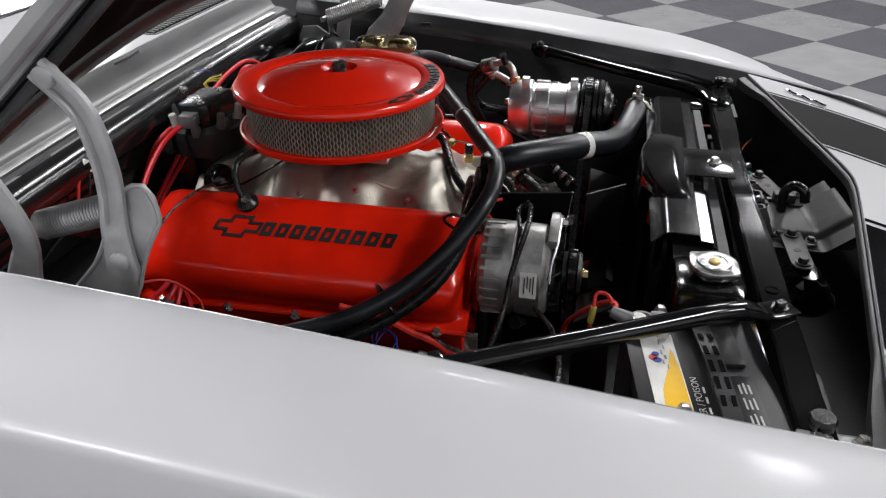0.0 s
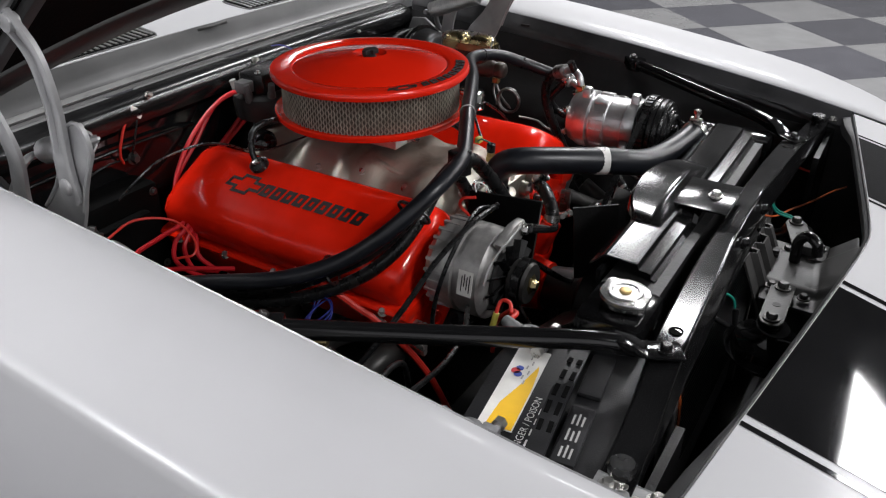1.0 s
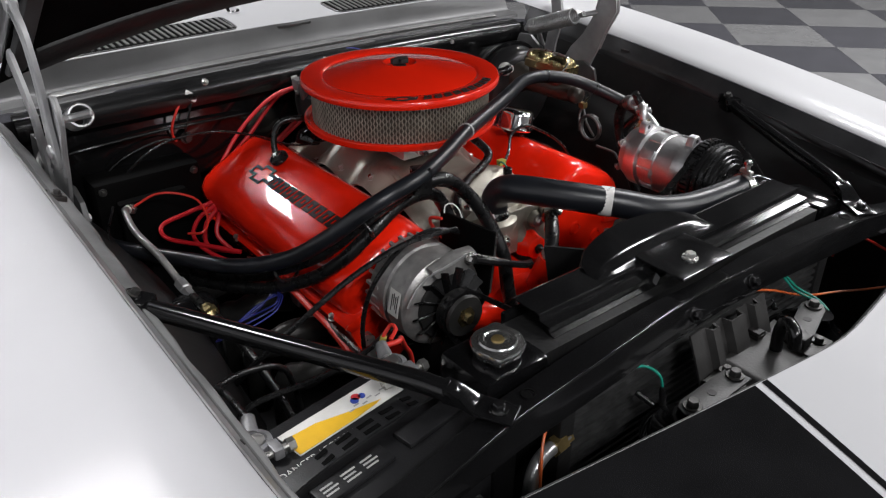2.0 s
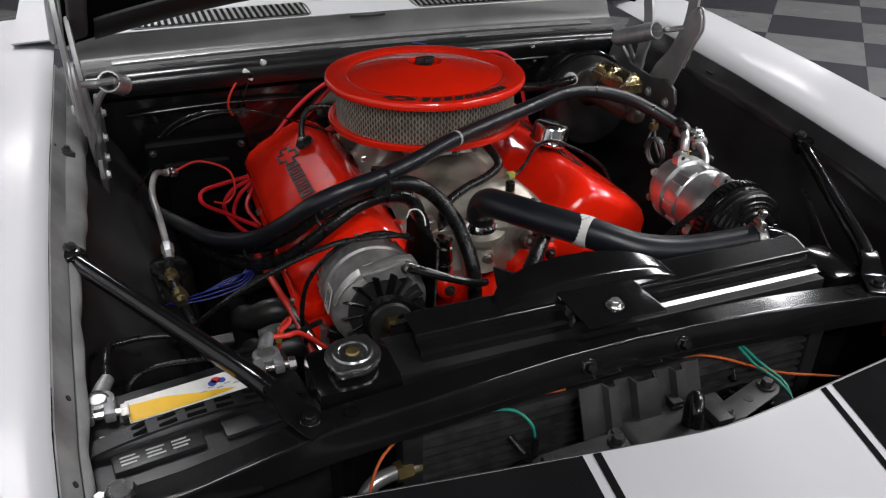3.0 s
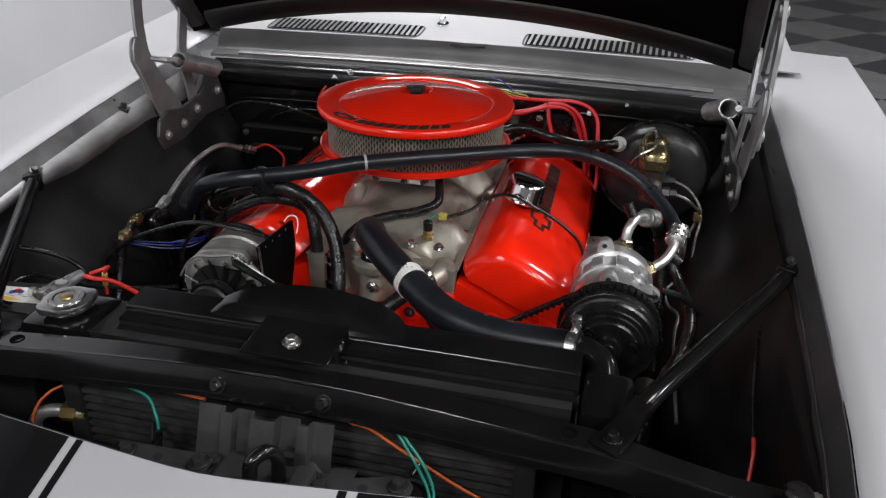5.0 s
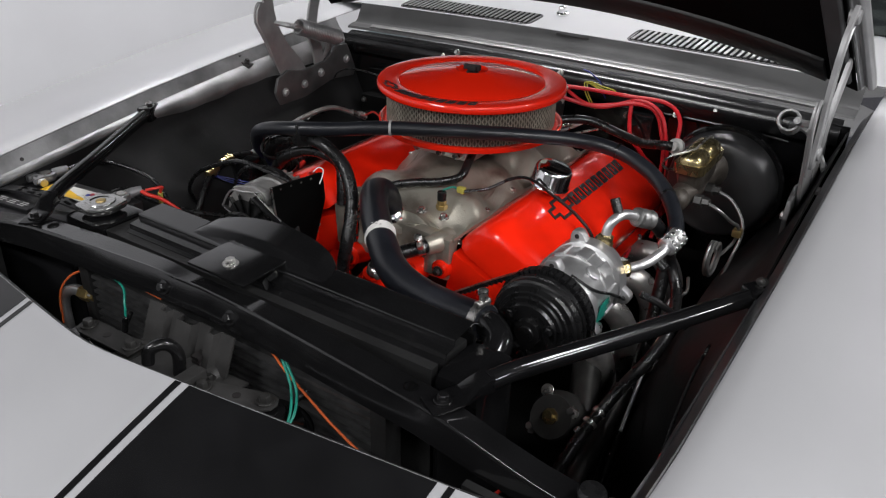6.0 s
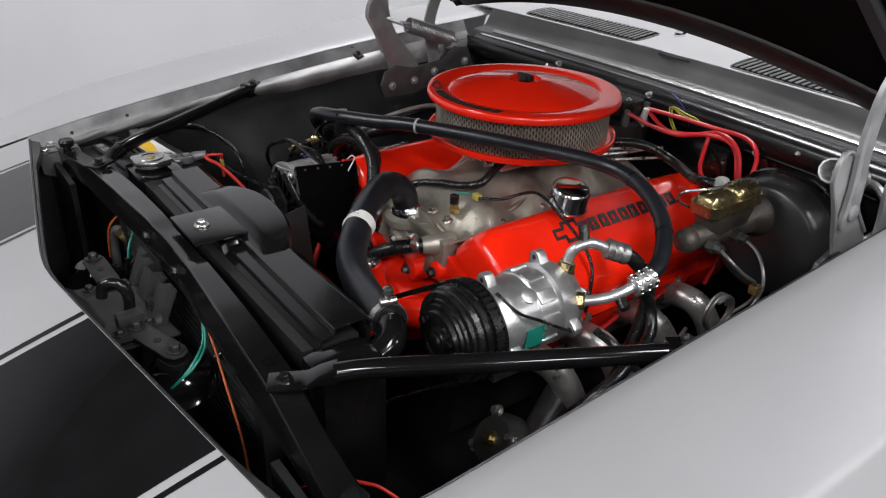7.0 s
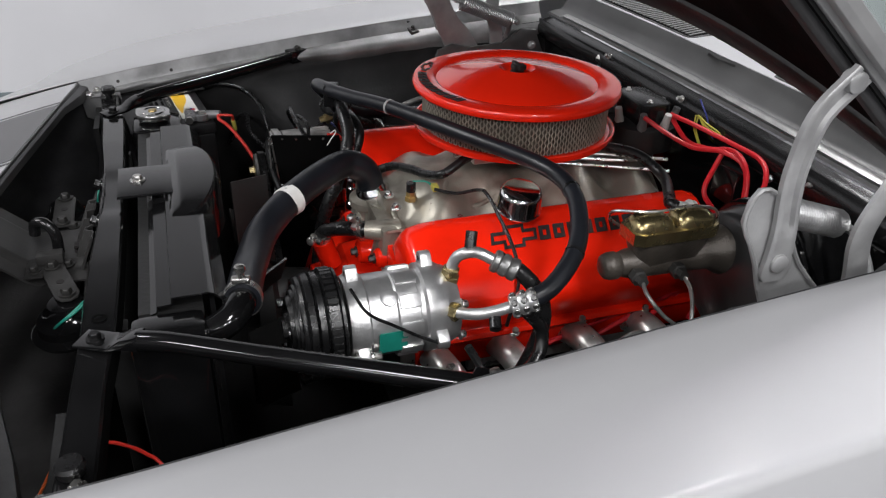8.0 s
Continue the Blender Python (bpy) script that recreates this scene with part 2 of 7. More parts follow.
def smooth_path(pts, steps=6):
    p = [Vector(q) for q in pts]
    if len(p) < 3:
        return p
    ext = [2 * p[0] - p[1]] + p + [2 * p[-1] - p[-2]]
    out = []
    for i in range(len(p) - 1):
        a, b, c, d = ext[i:i + 4]
        for k in range(steps):
            u = k / steps
            out.append(0.5 * (2 * b + (c - a) * u + (2 * a - 5 * b + 4 * c - d) * u * u + (3 * b - a - 3 * c + d) * u ** 3))
    out.append(p[-1])
    return out


def tube(bm, pts, r, seg=10, steps=6, flat=None):
    """A round bar or hose along points; r a number or a function of 0..1."""
    path = smooth_path(pts, steps)
    n = len(path)
    loops, u = [], None
    for i, c in enumerate(path):
        d = (path[min(i + 1, n - 1)] - path[max(i - 1, 0)]).normalized()
        if u is None:
            u = basis(d)[1]
        u = (u - d * u.dot(d)).normalized()
        v = d.cross(u)
        rr = r(i / (n - 1)) if callable(r) else r
        loops.append([c + (u * math.cos(2 * math.pi * k / seg) + v * math.sin(2 * math.pi * k / seg)) * rr for k in range(seg)])
    return rings(bm, loops)


def sheet(bm, fn, nu, nv, thick=0.0):
    """A grid of points fn(u, v) with u, v from 0 to 1; thick pushes a second skin along the normals."""
    g = [[Vector(fn(i / nu, j / nv)) for j in range(nv + 1)] for i in range(nu + 1)]
    top = [[bm.verts.new(p) for p in row] for row in g]
    for i in range(nu):
        for j in range(nv):
            bm.faces.new((top[i][j], top[i + 1][j], top[i + 1][j + 1], top[i][j + 1]))
    if thick:
        low = []
        for i in range(nu + 1):
            row = []
            for j in range(nv + 1):
                a = g[min(i + 1, nu)][j] - g[max(i - 1, 0)][j]
                b = g[i][min(j + 1, nv)] - g[i][max(j - 1, 0)]
                row.append(bm.verts.new(g[i][j] + a.cross(b).normalized() * thick))
            low.append(row)
        for i in range(nu):
            for j in range(nv):
                bm.faces.new((low[i][j + 1], low[i + 1][j + 1], low[i + 1][j], low[i][j]))
        for i in range(nu):
            bm.faces.new((top[i + 1][0], top[i][0], low[i][0], low[i + 1][0]))
            bm.faces.new((top[i][nv], top[i + 1][nv], low[i + 1][nv], low[i][nv]))
        for j in range(nv):
            bm.faces.new((top[0][j], top[0][j + 1], low[0][j + 1], low[0][j]))
            bm.faces.new((top[nu][j + 1], top[nu][j], low[nu][j], low[nu][j + 1]))
    return bm


def bolt(bm, at, axis=(0, 0, 1), r=0.007, h=0.006, washer=True):
    """A hexagon head on its washer."""
    d = Vector(axis).normalized()
    at = Vector(at)
    if washer:
        cyl(bm, at, at + d * h * 0.3, r * 1.5, 14)
    turned(bm, at + d * h * 0.25, d, [(0, r), (h * 0.75, r), (h, r * 0.8)], 6)
    return bm


def lerp(x, xs, ys):
    return float(np.interp(x, xs, ys))


def disc(bm, at, axis, r, h=0.001, seg=20):
    return turned(bm, at, axis, [(0, r), (h, r)], seg)


# ---- room ----
TILE = 0.67
TILE_AT = (4.46, -0.655 - 0.67 / math.sqrt(2))


def room():
    bm = BM()
    box(bm, (ROOM_X0 - 0.2, ROOM_Y0 - 0.2, -0.12), (ROOM_X1 + 0.2, ROOM_Y1 + 0.2, -0.004))
    solo("floor", bm, GROUT, "showroom floor of dark and light grey checker tiles", "floor", kind="structure", smooth=False)
    walls = {"wall_west": ((ROOM_X0 - 0.2, ROOM_Y0, 0), (ROOM_X0, ROOM_Y1, ROOM_Z)), "wall_east": ((ROOM_X1, ROOM_Y0, 0), (ROOM_X1 + 0.2, ROOM_Y1, ROOM_Z)),
             "wall_south": ((ROOM_X0 - 0.2, ROOM_Y0 - 0.2, 0), (ROOM_X1 + 0.2, ROOM_Y0, ROOM_Z)), "wall_north": ((ROOM_X0 - 0.2, ROOM_Y1, 0), (ROOM_X1 + 0.2, ROOM_Y1 + 0.2, ROOM_Z))}
    for n, (lo, hi) in walls.items():
        west = n == "wall_west"
        solo(n, box(BM(), lo, hi), WALLPAINT if west else GREYWALL, "plain white painted showroom wall" if west else "plain grey painted showroom wall", "wall", kind="structure", smooth=False)
    # floor tiles, laid on the diagonal
    q = TILE / math.sqrt(2)
    meshes = []
    for m in (TILEDARK, TILELIGHT):
        bm = BM()
        box(bm, (-TILE / 2 + 0.001, -TILE / 2 + 0.001, -0.006), (TILE / 2 - 0.001, TILE / 2 - 0.001, 0), pose(0, 0, 0, 0, 0, 45))
        me = bpy.data.meshes.new("tile")
        bm.to_mesh(me)
        bm.free()
        me.materials.append(m)
        meshes.append(me)
    places = []
    for i in range(-40, 41):
        for j in range(-40, 41):
            x, y = TILE_AT[0] + (i + j) * q, TILE_AT[1] + q + (i - j) * q
            if ROOM_X0 < x < ROOM_X1 and ROOM_Y0 < y < ROOM_Y1 and not (-1.0 < x < 1.0 and -0.7 < y < 1.7):
                places.append((x, y, (i + j) % 2))
    return places, meshes


def floor_tiles(places, meshes):
    floor = bpy.data.objects["floor"]
    near = lambda p: -3.2 < p[0] < 6.5 and -3.2 < p[1] < 8.4
    close = [p for p in places if near(p)][:300]
    for x, y, c in close:
        ob = new("tile", meshes[c])
        ob.location, ob.parent = (x, y, 0), floor
    for c in (0, 1):
        bm = BM()
        for p in places:
            if p[2] == c and p not in close:
                box(bm, (-TILE / 2 + 0.001, -TILE / 2 + 0.001, -0.006), (TILE / 2 - 0.001, TILE / 2 - 0.001, 0), pose(p[0], p[1], 0, 0, 0, 45))
        part("tile_field", bm, (TILEDARK, TILELIGHT)[c], floor, smooth=False)["kind"] = "stuff"


def room_trim():
    bm = BM()
    box(bm, (ROOM_X0, ROOM_Y0 + 0.01, 0.0), (ROOM_X0 + 0.012, ROOM_Y1 - 0.01, 0.13))
    solo("baseboard", bm, BASEBOARD, "grey green vinyl baseboard along the white wall", "baseboard", kind="structure", bevel=0.003)
    bm = BM()
    box(bm, (ROOM_X0 - 0.2, ROOM_Y0 - 0.2, ROOM_Z), (ROOM_X1 + 0.2, ROOM_Y1 + 0.2, ROOM_Z + 0.15))
    solo("ceiling", bm, CEIL, "dark grey showroom ceiling", "ceiling", kind="structure", smooth=False)
    for lx, ly in LAMPS:
        t = thing("ceiling_light", "square white fluorescent ceiling fitting", "ceiling light", (lx, ly, ROOM_Z), "showroom ceiling lights")
        bm = BM()
        box(bm, (lx - 0.61, ly - 0.31, ROOM_Z - 0.08), (lx + 0.61, ly + 0.31, ROOM_Z))
        part("housing", bm, WALLPAINT, t, bevel=0.01)


# ---- car body ----
def edge_z(y):
    return lerp(y, (-0.6, -0.3, -0.08, 0.05, 0.2, 0.4, 0.6, 0.8, 1.0, 1.3), (0.80, 0.88, 0.919, 0.939, 0.959, 0.984, 1.0055, 1.0235, 1.038, 1.055))


def edge_x(y):
    return lerp(y, (-0.6, -0.08, 0.05, 0.2, 0.4, 0.6, 0.8, 1.3), (0.550, 0.600, 0.611, 0.616, 0.6215, 0.6245, 0.626, 0.634))


FENDER = [(0.0, -0.004), (0.004, 0.0), (0.03, 0.005), (0.07, 0.006), (0.12, 0.003), (0.165, 0.0005), (0.188, 0.0005), (0.196, 0.0005), (0.2015, -0.0015), (0.206, -0.008), (0.222, -0.035),
          (0.255, -0.09), (0.275, -0.16), (0.285, -0.27), (0.28, -0.41), (0.262, -0.58)]


def fender_point(s, y, k):
    dx, dz = FENDER[k]
    front = max(0.0, (0.15 - y)) / 0.75
    squeeze = 1 - 0.35 * front ** 2
    drop = -0.16 * front ** 2 * (dx / 0.2 if dx < 0.2 else 1)
    drop -= 2.2 * max(0.0, -0.12 - y) ** 2 * min(1, dx / 0.2)
    return (s * (edge_x(y) + dx * squeeze), y, edge_z(y) + dz + drop)


def car_body():
    car = thing("car_body", "silver white vintage car front body with black nose stripes", "car", (0, 0.4, 0.0))
    for s in (-1, 1):
        bm = BM()
        n = len(FENDER)
        sheet(bm, lambda u, v: fender_point(s, -0.62 + 1.9 * u, round(v * (n - 1))), 48, n - 1, thick=0.003 * s)
        fender = part("fender", bm, WHITE, car, "silver white painted front fender with a sharp crease")
        # flange below the gap; driver side coloured darker to stand for its shade
        bm = BM()
        prof = [(-0.001, -0.005), (-0.004, -0.011), (-0.015, -0.029), (-0.017, -0.036)]
        sheet(bm, lambda u, v: (s * (edge_x(-0.075 + 1.07 * u) + lerp(v, (0, 0.33, 0.66, 1), [p[0] for p in prof])), -0.075 + 1.07 * u,
                                edge_z(-0.075 + 1.07 * u) + lerp(v, (0, 0.33, 0.66, 1), [p[1] for p in prof])), 30, 6, thick=0.002 * s)
        part("flange", bm, FLANGE if s < 0 else APRON, fender, "grey oversprayed metal gutter flange" if s < 0 else "gutter flange in a darker grey for shade")
        if s < 0:
            bm = BM()
            tube(bm, [(s * (edge_x(y) - 0.0172), y, edge_z(y) - 0.0355) for y in [-0.075 + 0.0535 * k for k in range(21)]], 0.0016, 6, 2)
            part("rolled_edge", bm, HINGE, fender, "bright worn flange edge")
            for y in (0.004, 0.115):
                bm = BM()
                disc(bm, (s * (edge_x(y) - 0.0128), y, edge_z(y) - 0.021), (-s * 0.85, 0, 0.5), 0.0035, 0.0012, 14)
                part("flange_hole", bm, DECAL, fender, "dark round hole")
            for y in (-0.056, -0.016):
                part("flange_bolt", bolt(BM(), (s * 0.566, y, 0.893), (-s * 0.3, 0, 1), r=0.0075, h=0.006), STEEL, fender, "bright flange bolt")
            bm = BM()
            rings(bm, [[(s * x, y, z) for y, z in ((-0.070, 0.893), (0.006, 0.893), (0.012, 0.870), (0.002, 0.838), (-0.028, 0.832), (-0.066, 0.850))] for x in (0.556, 0.5595)])
            part("corner_bracket", bm, APRONGREY, fender, "dull grey corner bracket", bevel=0.001)
            bm = BM()
            box(bm, (-0.596, -0.070, 0.889), (-0.556, 0.006, 0.893))
            part("corner_shelf", bm, APRONGREY, fender, "grey bolted corner shelf", bevel=0.001)
        # grey apron below the flange; shade on the driver side is a darker grey
        bm = BM()

        def apron(u, v):
            y = -0.05 + 1.045 * u
            vs = (0, 0.10, 0.24, 0.40, 0.58, 0.78, 1)
            xs = (0.596, 0.586, 0.5765, 0.5735, 0.5765, 0.584, 0.592) if s < 0 else (0.598, 0.597, 0.596, 0.595, 0.594, 0.596, 0.598)
            crease = 0.0022 * math.sin(y * 47 + 5 * v) * math.sin(y * 19) * math.sin(v * math.pi)
            deep = lerp(y, (-0.05, 0.27, 0.37, 0.42, 0.50, 0.60, 0.70, 0.78, 0.995), (0.012, 0.016, 0.022, 0.036, 0.050, 0.054, 0.062, 0.092, 0.105))
            bulge = min(1, deep / 0.045)
            x = 0.592 + (lerp(v, vs, xs) - 0.592) * bulge - crease
            return (s * (x - 0.6115 + edge_x(y)), y, edge_z(y) - 0.031 - deep * v)
        sheet(bm, apron, 90, 18, thick=0.003 * s)
        part("apron", bm, APRONGREY if s < 0 else APRON, fender, "grey oversprayed inner apron" if s < 0 else "inner apron in a darker grey for shade")
        # inner fender
        bm = BM()

        def inner(u, v):
            y = -0.07 + 1.07 * u
            k = min(1, max(0, (y - 0.22) / 0.2))
            k = k * k * (3 - 2 * k)
            vs = (0, 0.08, 0.3, 0.5, 0.75, 1)
            arch = 0.03 * math.sin(min(1, max(0, (y - 0.25) / 0.75)) * math.pi)
            xa = lerp(v, vs, (0.600, 0.598, 0.592, 0.588, 0.585, 0.58))
            xb = lerp(v, vs, (0.600, 0.594, 0.562, 0.525 - arch, 0.475 - arch, 0.45))
            z = lerp(v, vs, (edge_z(y) - 0.046, edge_z(y) - 0.065, 0.875, 0.81, 0.66, 0.36))
            return (s * (xa + (xb - xa) * k), y, z)
        sheet(bm, inner, 40, 24, thick=0.003 * s)
        part("inner_fender", bm, WHEELHOUSE, car, "semi gloss black inner fender panel")
    # nose panel
    def nose(x, d, lift=0.0):
        w = math.sqrt(x * x + 0.0012)
        y = -0.1680 + 0.1568 * w - d
        return (x, y, 0.9375 - 0.0366 * w - (0.30 - 0.16 * abs(x)) * d - 0.16 * d * d + lift)
    bm = BM()
    sheet(bm, lambda u, v: nose(-0.588 + 1.176 * u, 0.46 * v), 40, 20, thick=0.004)
    panel = part("nose_panel", bm, WHITE, car, "white nose panel with twin black stripes")
    bm = BM()
    lip_w = lambda x: lerp(abs(x), (0, 0.44, 0.53, 0.588), (0.30, 0.36, 0.9, 1.0))
    sheet(bm, lambda u, v: (lambda p: (p[0], p[1] + lerp(v, (0, 0.2, 0.7, 1), (0.001, 0.004, 0.017, 0.018)) * lip_w(p[0]), p[2] + lerp(v, (0, 0.2, 0.7, 1), (-0.002, -0.008, -0.012, -0.030)) * (0.5 + 0.5 * lip_w(p[0]))))(nose(-0.588 + 1.176 * u, 0.0)), 40, 10, thick=0.002)
    lip = part("rear_lip", bm, NOSELIP, panel, "worn dark grey metal lip")
    for dy, dz in ((0.0015, -0.0035),):
        bm = BM()
        tube(bm, [(lambda p: (p[0], p[1] + dy, p[2] + dz))(nose(-0.587 + 1.174 * k / 40, 0.0)) for k in range(41)], 0.0011, 6, 1)
        part("worn_edge", bm, LINEGREY, lip, "thin worn bare metal edge")
    for s in (-1, 1):
        for x0, x1 in ((0.150, 0.437), (0.132, 0.140), (0.448, 0.455)):
            bm = BM()
            sheet(bm, lambda u, v: nose(s * (x0 + (x1 - x0) * u), 0.001 + 0.455 * v, 0.0008), 8, 20, thick=0.0004 * s)
            part("stripe", bm, STRIPE, panel, "satin black stripe")
    # hood
    A = radians(42)
    dirv, nrm = Vector((0, -math.cos(A), math.sin(A))), Vector((0, math.sin(A), math.cos(A)))

    def hood_pt(w, l, h):
        half = 0.608 - 0.13 * min(l, 0.35) - 0.05 * max(0.0, l - 0.35)
        return Vector((w * half, 0.953, 1.070)) + dirv * (l * 1.16 + 0.067 * (1 - w * w) * (1 - l)) + nrm * (0.055 * (1 - w * w) + h)
    hood = thing("hood", "raised car hood with a black painted underside and grey edges", "car hood", (0, 0.953, 1.07))
    bm = BM()
    sheet(bm, lambda u, v: hood_pt((2 * u - 1) * 1.022, v, 0.036), 24, 20, thick=0.003)
    part("outer_skin", bm, WHITE, hood)
    bm = BM()
    sheet(bm, lambda u, v: hood_pt((2 * u - 1) * 0.985, 0.005 + 0.985 * v, 0.002 + 0.009 * (0.2 < (2 * abs(2 * u - 1) % 1) < 0.9) * (0.1 < v < 0.9)), 32, 24, thick=0.002)
    part("inner_panel", bm, HOODBLACK, hood, "black inner hood panel with stamped ribs")
    for s in (-1, 1):
        bm = BM()
        rows = []
        for k in range(21):
            l = k / 20
            rows.append([hood_pt(s * w, l, h) for w, h in ((1.022, 0.0355), (1.026, 0.024), (1.020, 0.016), (1.008, 0.012), (1.004, 0.016), (0.996, 0.016), (0.992, 0.008), (0.984, 0.006), (0.980, 0.012), (0.980, 0.0355))])
        rings(bm, rows)
        part("side_rail", bm, RAIL, hood, "light grey hood side rail", bevel=0.001)
        bm = BM()
        rows = []
        for k in range(21):
            l = 0.03 + 0.94 * k / 20
            rows.append([hood_pt(s * w, l, h) for w, h in ((0.974, 0.010), (0.972, -0.006), (0.966, -0.010), (0.926, -0.010), (0.918, -0.006), (0.912, 0.010))])
        rings(bm, rows)
        part("side_rib", bm, RIBGREY, hood, "dark grey hood frame rib", bevel=0.001)
    bm = BM()
    rows = []
    for k in range(31):
        w = -0.90 + 1.8 * k / 30
        rows.append([hood_pt(w, l, h) for l, h in ((0.004, 0.006), (0.006, -0.006), (0.012, -0.010), (0.052, -0.010), (0.060, -0.005), (0.064, 0.006))])
    rings(bm, rows)
    part("rear_rib", bm, BLACKDULL, hood, "dull black rear hood rib", bevel=0.001)
    # cowl
    bm = BM()
    cp = [(1.0105, 1.009), (1.0125, 1.014), (1.030, 1.018), (1.042, 1.019), (1.050, 1.024), (1.067, 1.053), (1.073, 1.0615)]
    sheet(bm, lambda u, v: ((-0.60 + 1.2 * u), lerp(v, [i / 6 for i in range(7)], [p[0] for p in cp]) - 0.008 * max(0, 1 - abs(2 * u - 1) * 14) * (v > 0.9), lerp(v, [i / 6 for i in range(7)], [p[1] for p in cp]) + 0.008 * (1 - (2 * u - 1) ** 2)), 30, 12, thick=-0.003)
    cowl = part("cowl", bm, COWLGREY, car, "silver grey cowl panel")
    bm = BM()
    sheet(bm, lambda u, v: (-0.53 + 1.06 * u, 1.014 + 0.022 * v, 1.0195 + 0.004 * math.sin(v * math.pi) + 0.008 * (1 - (2 * u - 1) ** 2)), 30, 4, thick=-0.004)
    part("weather_strip", bm, BRIGHT, cowl, "bright bare metal strip")

    def cowl_top(x, d):
        return (x, 1.072 + d, 1.062 + 0.007 * (1 - (x / 0.6) ** 2) + 0.10 * d)
    bm = BM()
    sheet(bm, lambda u, v: cowl_top(-0.70 + 1.4 * u, 0.30 * v), 30, 8, thick=-0.003)
    part("cowl_top", bm, WHITE, car, "white painted cowl top panel")
    for s in (-1, 1):
        bm = BM()
        sheet(bm, lambda u, v: Vector(cowl_top(s * (0.125 + 0.355 * u), 0.012 + 0.078 * v)) + Vector((0, 0, 0.0015)), 12, 4, thick=0.0008 * s)
        vent = part("cowl_vent", bm, HOODBLACK, car, "black louvred cowl vent")
        for k in range(27):
            x = s * (0.132 + 0.343 * k / 26)
            a, b = Vector(cowl_top(x, 0.016)), Vector(cowl_top(x + s * 0.003, 0.086))
            part("slat", box(BM(), (-0.0027, 0, 0), (0.0027, (b - a).length, 0.0016), Matrix.Translation(a + Vector((0, 0, 0.0022))) @ pose(0, 0, 0, 5.7, 0, -s * 2)), BRIGHT, vent, smooth=False)
        bm = BM()
        tube(bm, [cowl_top(s * x, d) for x, d in ((0.140, 0.010), (0.470, 0.010), (0.482, 0.013), (0.488, 0.022), (0.490, 0.05), (0.488, 0.080), (0.482, 0.089), (0.470, 0.092), (0.135, 0.092), (0.123, 0.089), (0.119, 0.080), (0.118, 0.05), (0.120, 0.022), (0.127, 0.012), (0.140, 0.010))], 0.0024, 8, 1)
        part("vent_frame", bm, COWLGREY, vent, "thin bright vent frame")
    # firewall and bay floor
    bm = BM()
    def fw(u, v):
        x = -0.60 + 1.2 * u
        z = 0.36 + 0.64 * v
        y = 1.0 + (0.03 if 0.45 < v < 0.72 else 0) * (0.15 < u < 0.85) - (0.012 if v > 0.92 else 0)
        return (x, y, z)
    sheet(bm, fw, 30, 50, thick=-0.004)
    part("firewall", bm, GLOSSBLACK, car, "semi gloss black firewall")
    for z, x0, x1 in ((0.925, -0.52, -0.15), (0.955, 0.12, 0.50)):
        bm = BM()
        tube(bm, [(x0, 0.996, z - 0.006), (x0 + 0.05, 0.988, z), ((x0 + x1) / 2, 0.987, z + 0.004), (x1 - 0.05, 0.988, z), (x1, 0.996, z - 0.006)], 0.0035, 8, 4)
        part("stamped_rib", bm, BLACK, car)
    bm = BM()
    roll = [(0.984, 0.962), (0.979, 0.975), (0.979, 0.986), (0.984, 0.995), (0.993, 1.001), (1.004, 1.004), (1.0095, 1.006), (1.0100, 0.995)]
    sheet(bm, lambda u, v: (-0.585 + 1.17 * u, lerp(v, [i / 7 for i in range(8)], [p[0] for p in roll]), lerp(v, [i / 7 for i in range(8)], [p[1] for p in roll]) + 0.008 * (1 - (2 * u - 1) ** 2) * min(1, 2 * v)), 40, 14)
    part("cowl_ledge", bm, BLACK, car, "black rolled firewall ledge")
    bm = BM()
    box(bm, (-0.60, -0.50, 0.30), (0.60, 1.02, 0.345))
    part("bay_floor", bm, BLACKDULL, car, "dark engine bay floor")
    # pan and sides are added to keep light from below out of the nose
    bm = BM()
    def pan(u, v):
        x = -0.585 + 1.17 * u
        vs = (0, 0.35, 0.7, 1)
        return (x, lerp(v, vs, (-0.045, -0.10, -0.40, -0.56)) - 0.04 * (1 - (x / 0.585) ** 2), lerp(v, vs, (0.50, 0.48, 0.52, 0.74)))
    sheet(bm, pan, 20, 12, thick=0.004)
    part("nose_pan", bm, NOSEGREY, car, "added dark pan closing the nose from below")
    for s in (-1, 1):
        bm = BM()
        sheet(bm, lambda u, v: (s * (0.582 - 0.05 * u), -0.05 - 0.5 * u, 0.42 + (0.47 - 0.2 * u * u) * v), 8, 6, thick=0.003)
        part("nose_side", bm, APRON, car, "added dark side closing the nose")
        bm = BM()
        turned(bm, (s * 0.66, 0.42, 0.325), (s, 0, 0), [(0, 0.20), (0.0, 0.29), (0.02, 0.318), (0.05, 0.325), (0.15, 0.325), (0.18, 0.318), (0.20, 0.29), (0.20, 0.20)], 40)
        wheel = part("wheel", bm, RUBBER, car, "black front tyre on the floor")
        bm = BM()
        turned(bm, (s * 0.70, 0.42, 0.325), (s, 0, 0), [(0, 0.05), (0, 0.20), (0.15, 0.20), (0.15, 0.18), (0.12, 0.15), (0.12, 0.05)], 30)
        part("rim", bm, DARKSTEEL, wheel, "dark steel rim")
    # windscreen
    bm = BM()
    sheet(bm, lambda u, v: (-0.66 + 1.32 * u, 1.40 - 0.05 * (2 * u - 1) ** 2 + 0.35 * v, 1.095 + 0.30 * v), 12, 8, thick=0.005)
    part("windscreen", bm, GLASSM, car, "sloping windscreen glass")
    return car


